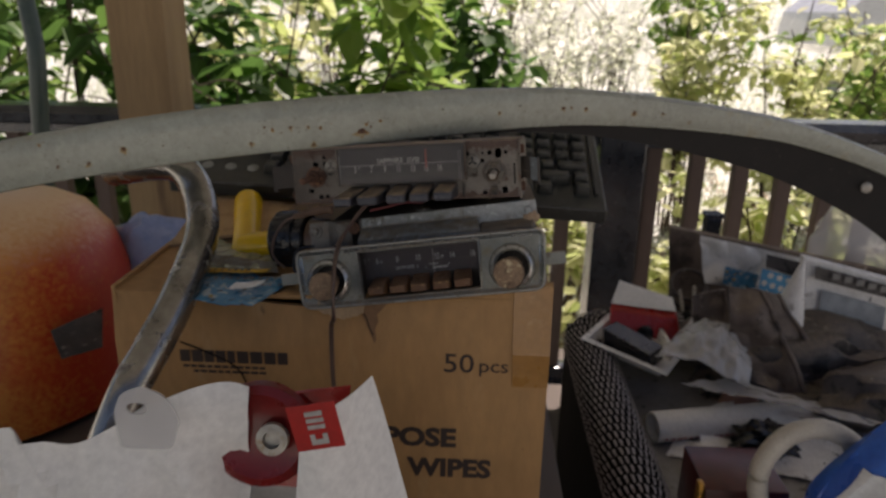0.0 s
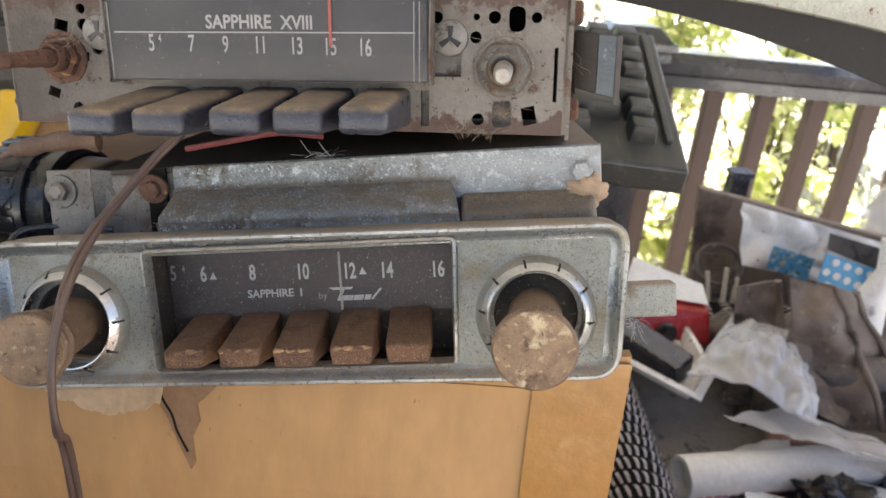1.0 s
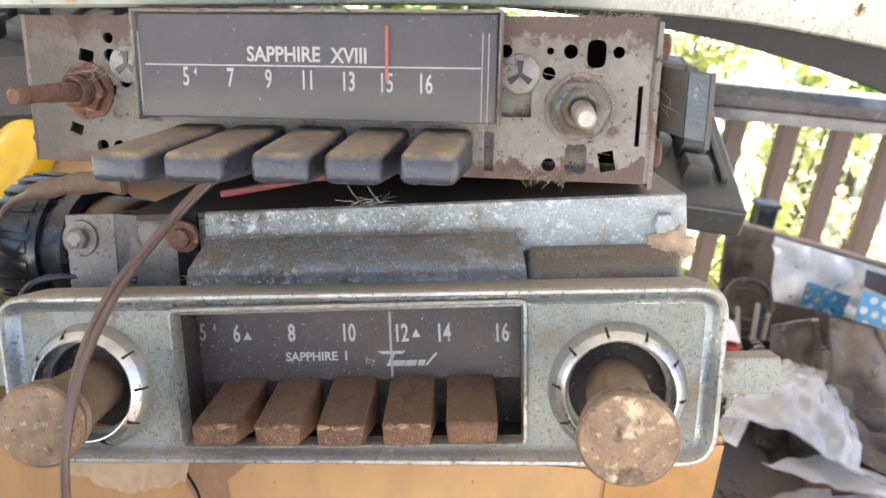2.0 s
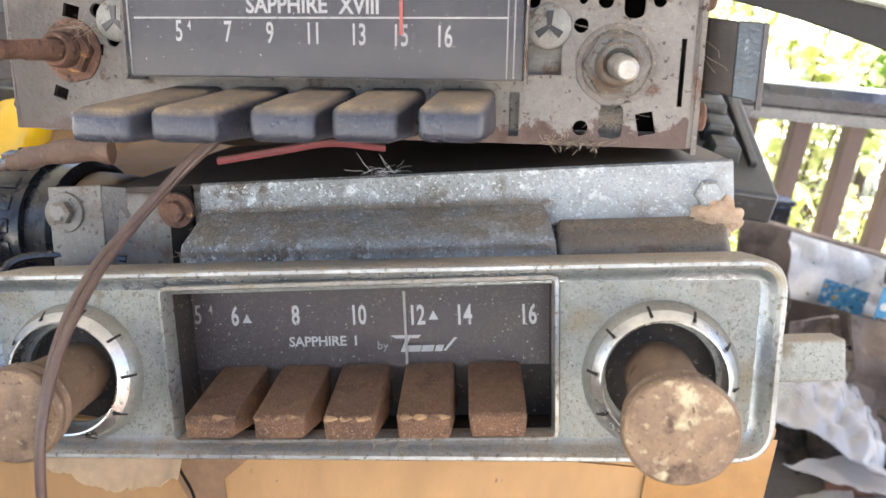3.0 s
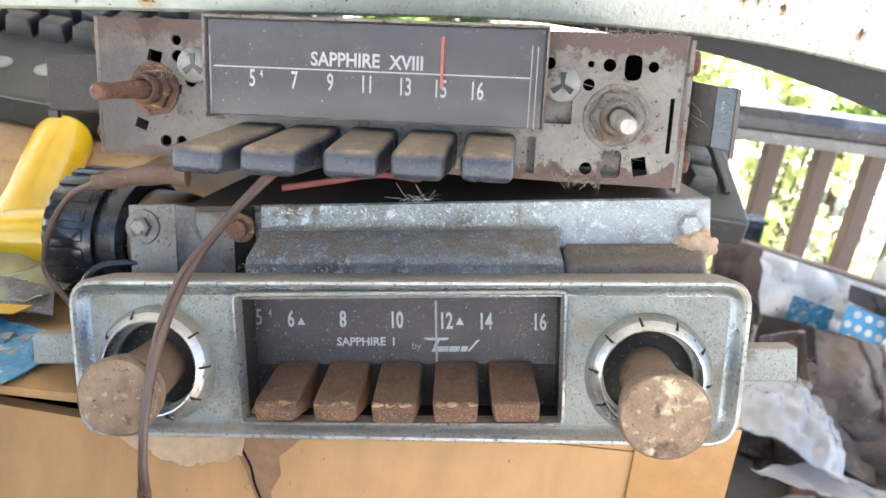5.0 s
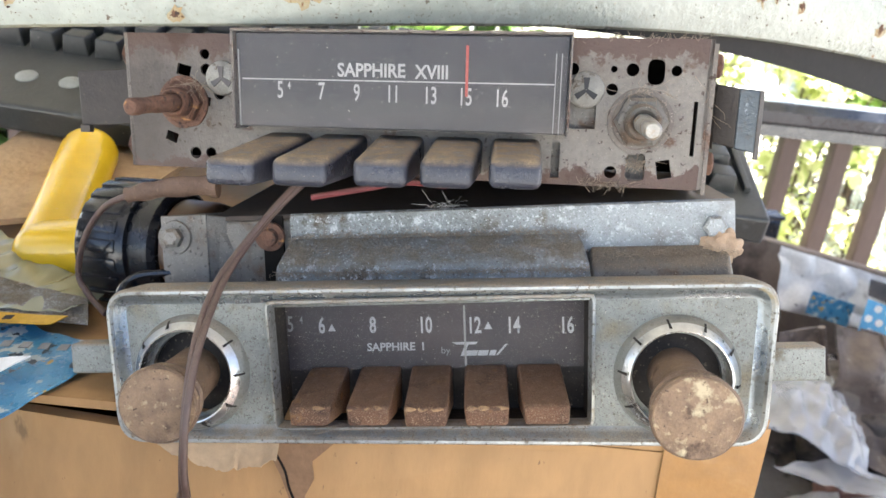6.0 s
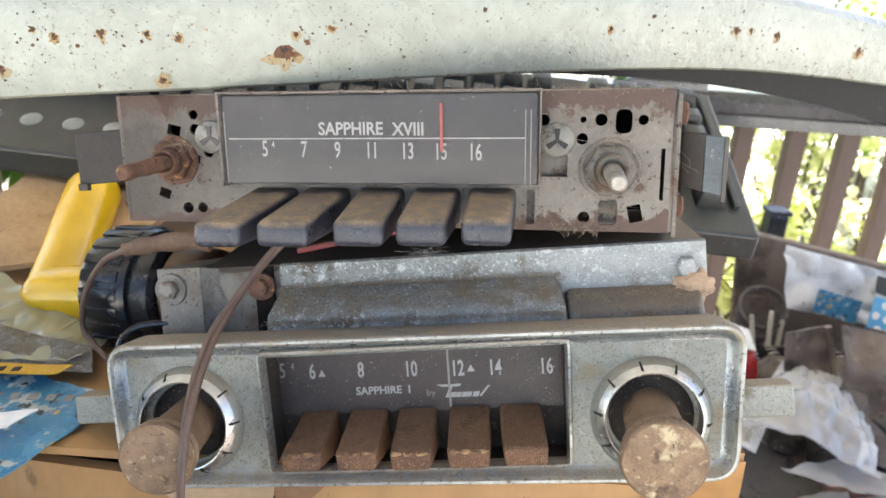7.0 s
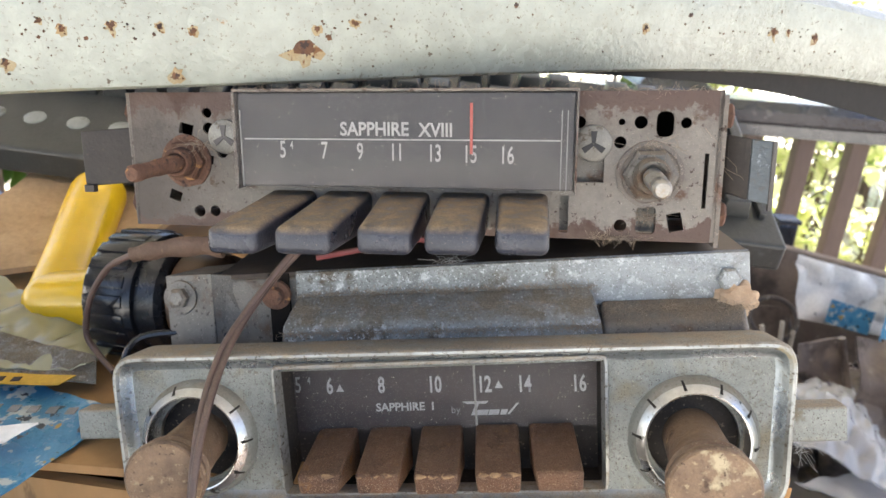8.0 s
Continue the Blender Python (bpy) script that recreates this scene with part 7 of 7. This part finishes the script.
for i, (x, y, h, s, nb, per, lf, mt) in enumerate((
        (0.75, 2.65, 0.85, 0.35, 8, 9, 0.085, L_yel), (1.15, 2.75, 1.0, 0.35, 8, 9, 0.085, L_yel), (1.6, 2.7, 0.95, 0.4, 9, 9, 0.085, L_yel), (2.1, 2.9, 1.05, 0.45, 9, 9, 0.085, L_yel), (1.35, 3.5, 0.9, 0.45, 9, 9, 0.085, L_yel), (0.5, 3.4, 0.85, 0.4, 9, 9, 0.085, L_yel), (2.6, 3.3, 1.0, 0.5, 9, 9, 0.09, L_yel))):
    shrub((x, y, G(x, y)), h, s, nb, per, lf, mt, 100 + i, "low leafy plant in dappled sun behind the balusters", "low plants behind the balusters")

for i, (x, y, h, s) in enumerate(((0.62, 5.4, 1.25, 0.50), (1.00, 6.2, 1.35, 0.55), (0.40, 6.9, 1.40, 0.60), (1.45, 7.2, 1.30, 0.60), (0.85, 7.9, 1.4, 0.7))):
    shrub((x, y, G(x, y)), h, s, 9, 11, 0.07, L_pale, 130 + i, "pale small-leaved bush with strong sunlight put into its leaf colour", "pale bushes in the sun")

rnd = random.Random(5)
verts, faces = [], []
for _ in range(15000):
    x, y = rnd.uniform(-6, 8), 3.8 + 11 * rnd.random() ** 1.3
    if noise.noise((x * 0.7, y * 0.7, 3)) < -0.25:
        continue
    p = Vector((x, y, G(x, y) - 0.01))
    h = rnd.uniform(0.10, 0.42)
    d = Vector((rnd.uniform(-0.5, 0.5), rnd.uniform(-0.5, 0.5), 1)).normalized()
    s = Vector((rnd.uniform(-1, 1), rnd.uniform(-1, 1), 0)).normalized() * rnd.uniform(0.004, 0.010)
    bend = Vector((rnd.uniform(-1, 1), rnd.uniform(-1, 1), -0.3)) * h * 0.3
    b = len(verts)
    verts += [p - s, p + s, p + d * h * 0.6 + s * 0.8, p + d * h * 0.6 - s * 0.8, p + d * h + bend]
    faces += [(b, b + 1, b + 2, b + 3), (b + 3, b + 2, b + 4)]
me = bpy.data.meshes.new("dry_grass")
me.from_pydata([tuple(v) for v in verts], [], faces)
me.materials.append(L_straw)
tagged(new("dry_grass", me), "pale dry grass and weeds in full sun", "grass", kind="stuff")
verts, faces = [], []
for _ in range(9000):
    x, y = rnd.uniform(-3.5, 4.5), 2.15 + 5 * rnd.random() ** 1.5
    p = Vector((x, y, G(x, y) + rnd.uniform(0.005, 0.03)))
    d = Vector((rnd.uniform(-1, 1), rnd.uniform(-1, 1), rnd.uniform(-0.15, 0.35))).normalized()
    ln = rnd.uniform(0.03, 0.08)
    leaf_quads(verts, faces, p, d, Vector((rnd.uniform(-0.6, 0.6), rnd.uniform(-0.6, 0.6), 1)), ln, ln * 0.6, ln * 0.12)
me = bpy.data.meshes.new("leaf_litter")
me.from_pydata([tuple(v) for v in verts], [], faces)
me.materials.append(L_litter)
tagged(new("leaf_litter", me), "fallen dry leaves and twigs on the ground", "leaf litter", kind="stuff")

# ---------- parked car on the slope ----------
CX, CY = 5.1, 8.9
CZ = G(CX, CY)
car = thing("parked_car", "white car parked on the sunlit slope, seen in part", "car")
bm = bmesh.new()
prof = [(-1.2, 0.45), (-1.15, 0.80), (-0.95, 0.98), (0.1, 1.02), (0.7, 1.48), (2.0, 1.52), (2.7, 1.05), (3.1, 0.95), (3.15, 0.40), (2.75, 0.30), (2.6, 0.62), (2.25, 0.72), (1.9, 0.62), (1.75, 0.28), (0.25, 0.28), (0.1, 0.62), (-0.25, 0.74), (-0.60, 0.62), (-0.75, 0.32)]
f0 = [bm.verts.new((CX + a, CY - 0.82, CZ + z)) for a, z in prof]
f1 = [bm.verts.new((CX + a, CY + 0.82, CZ + z)) for a, z in prof]
bm.faces.new(f0)
bm.faces.new(f1[::-1])
for i in range(len(prof)):
    bm.faces.new((f0[i], f1[i], f1[(i + 1) % len(prof)], f0[(i + 1) % len(prof)]))
part("body", bm, M_car, car, "", False)
for wx in (-0.25, 2.25):
    bm = bmesh.new()
    lathe(bm, (CX + wx, CY - 0.84, CZ + 0.33), (CX + wx, CY, CZ + 0.33), [(0, 0.21), (0.0, 0.30), (0.03, 0.33), (0.17, 0.33), (0.2, 0.30), (0.2, 0.1)], 36)
    wh = part("wheel", bm, M_tyre, car)
    bm = bmesh.new()
    lathe(bm, (CX + wx, CY - 0.845, CZ + 0.33), (CX + wx, CY, CZ + 0.33), [(0.02, 0.02), (0.0, 0.05), (0.01, 0.20), (0.05, 0.21)], 30)
    part("rim", bm, M_brightsteel, wh)
bm = bmesh.new()
hexa(bm, [(CX + 0.25, CY - 0.824, CZ + 1.02), (CX + 2.55, CY - 0.824, CZ + 1.02), (CX + 2.55, CY - 0.80, CZ + 1.02), (CX + 0.25, CY - 0.80, CZ + 1.02), (CX + 0.75, CY - 0.824, CZ + 1.42), (CX + 2.0, CY - 0.824, CZ + 1.44), (CX + 2.0, CY - 0.80, CZ + 1.44), (CX + 0.75, CY - 0.80, CZ + 1.42)], 0.0)
part("side_window", bm, M_blackpl, car, "dark side window", False)
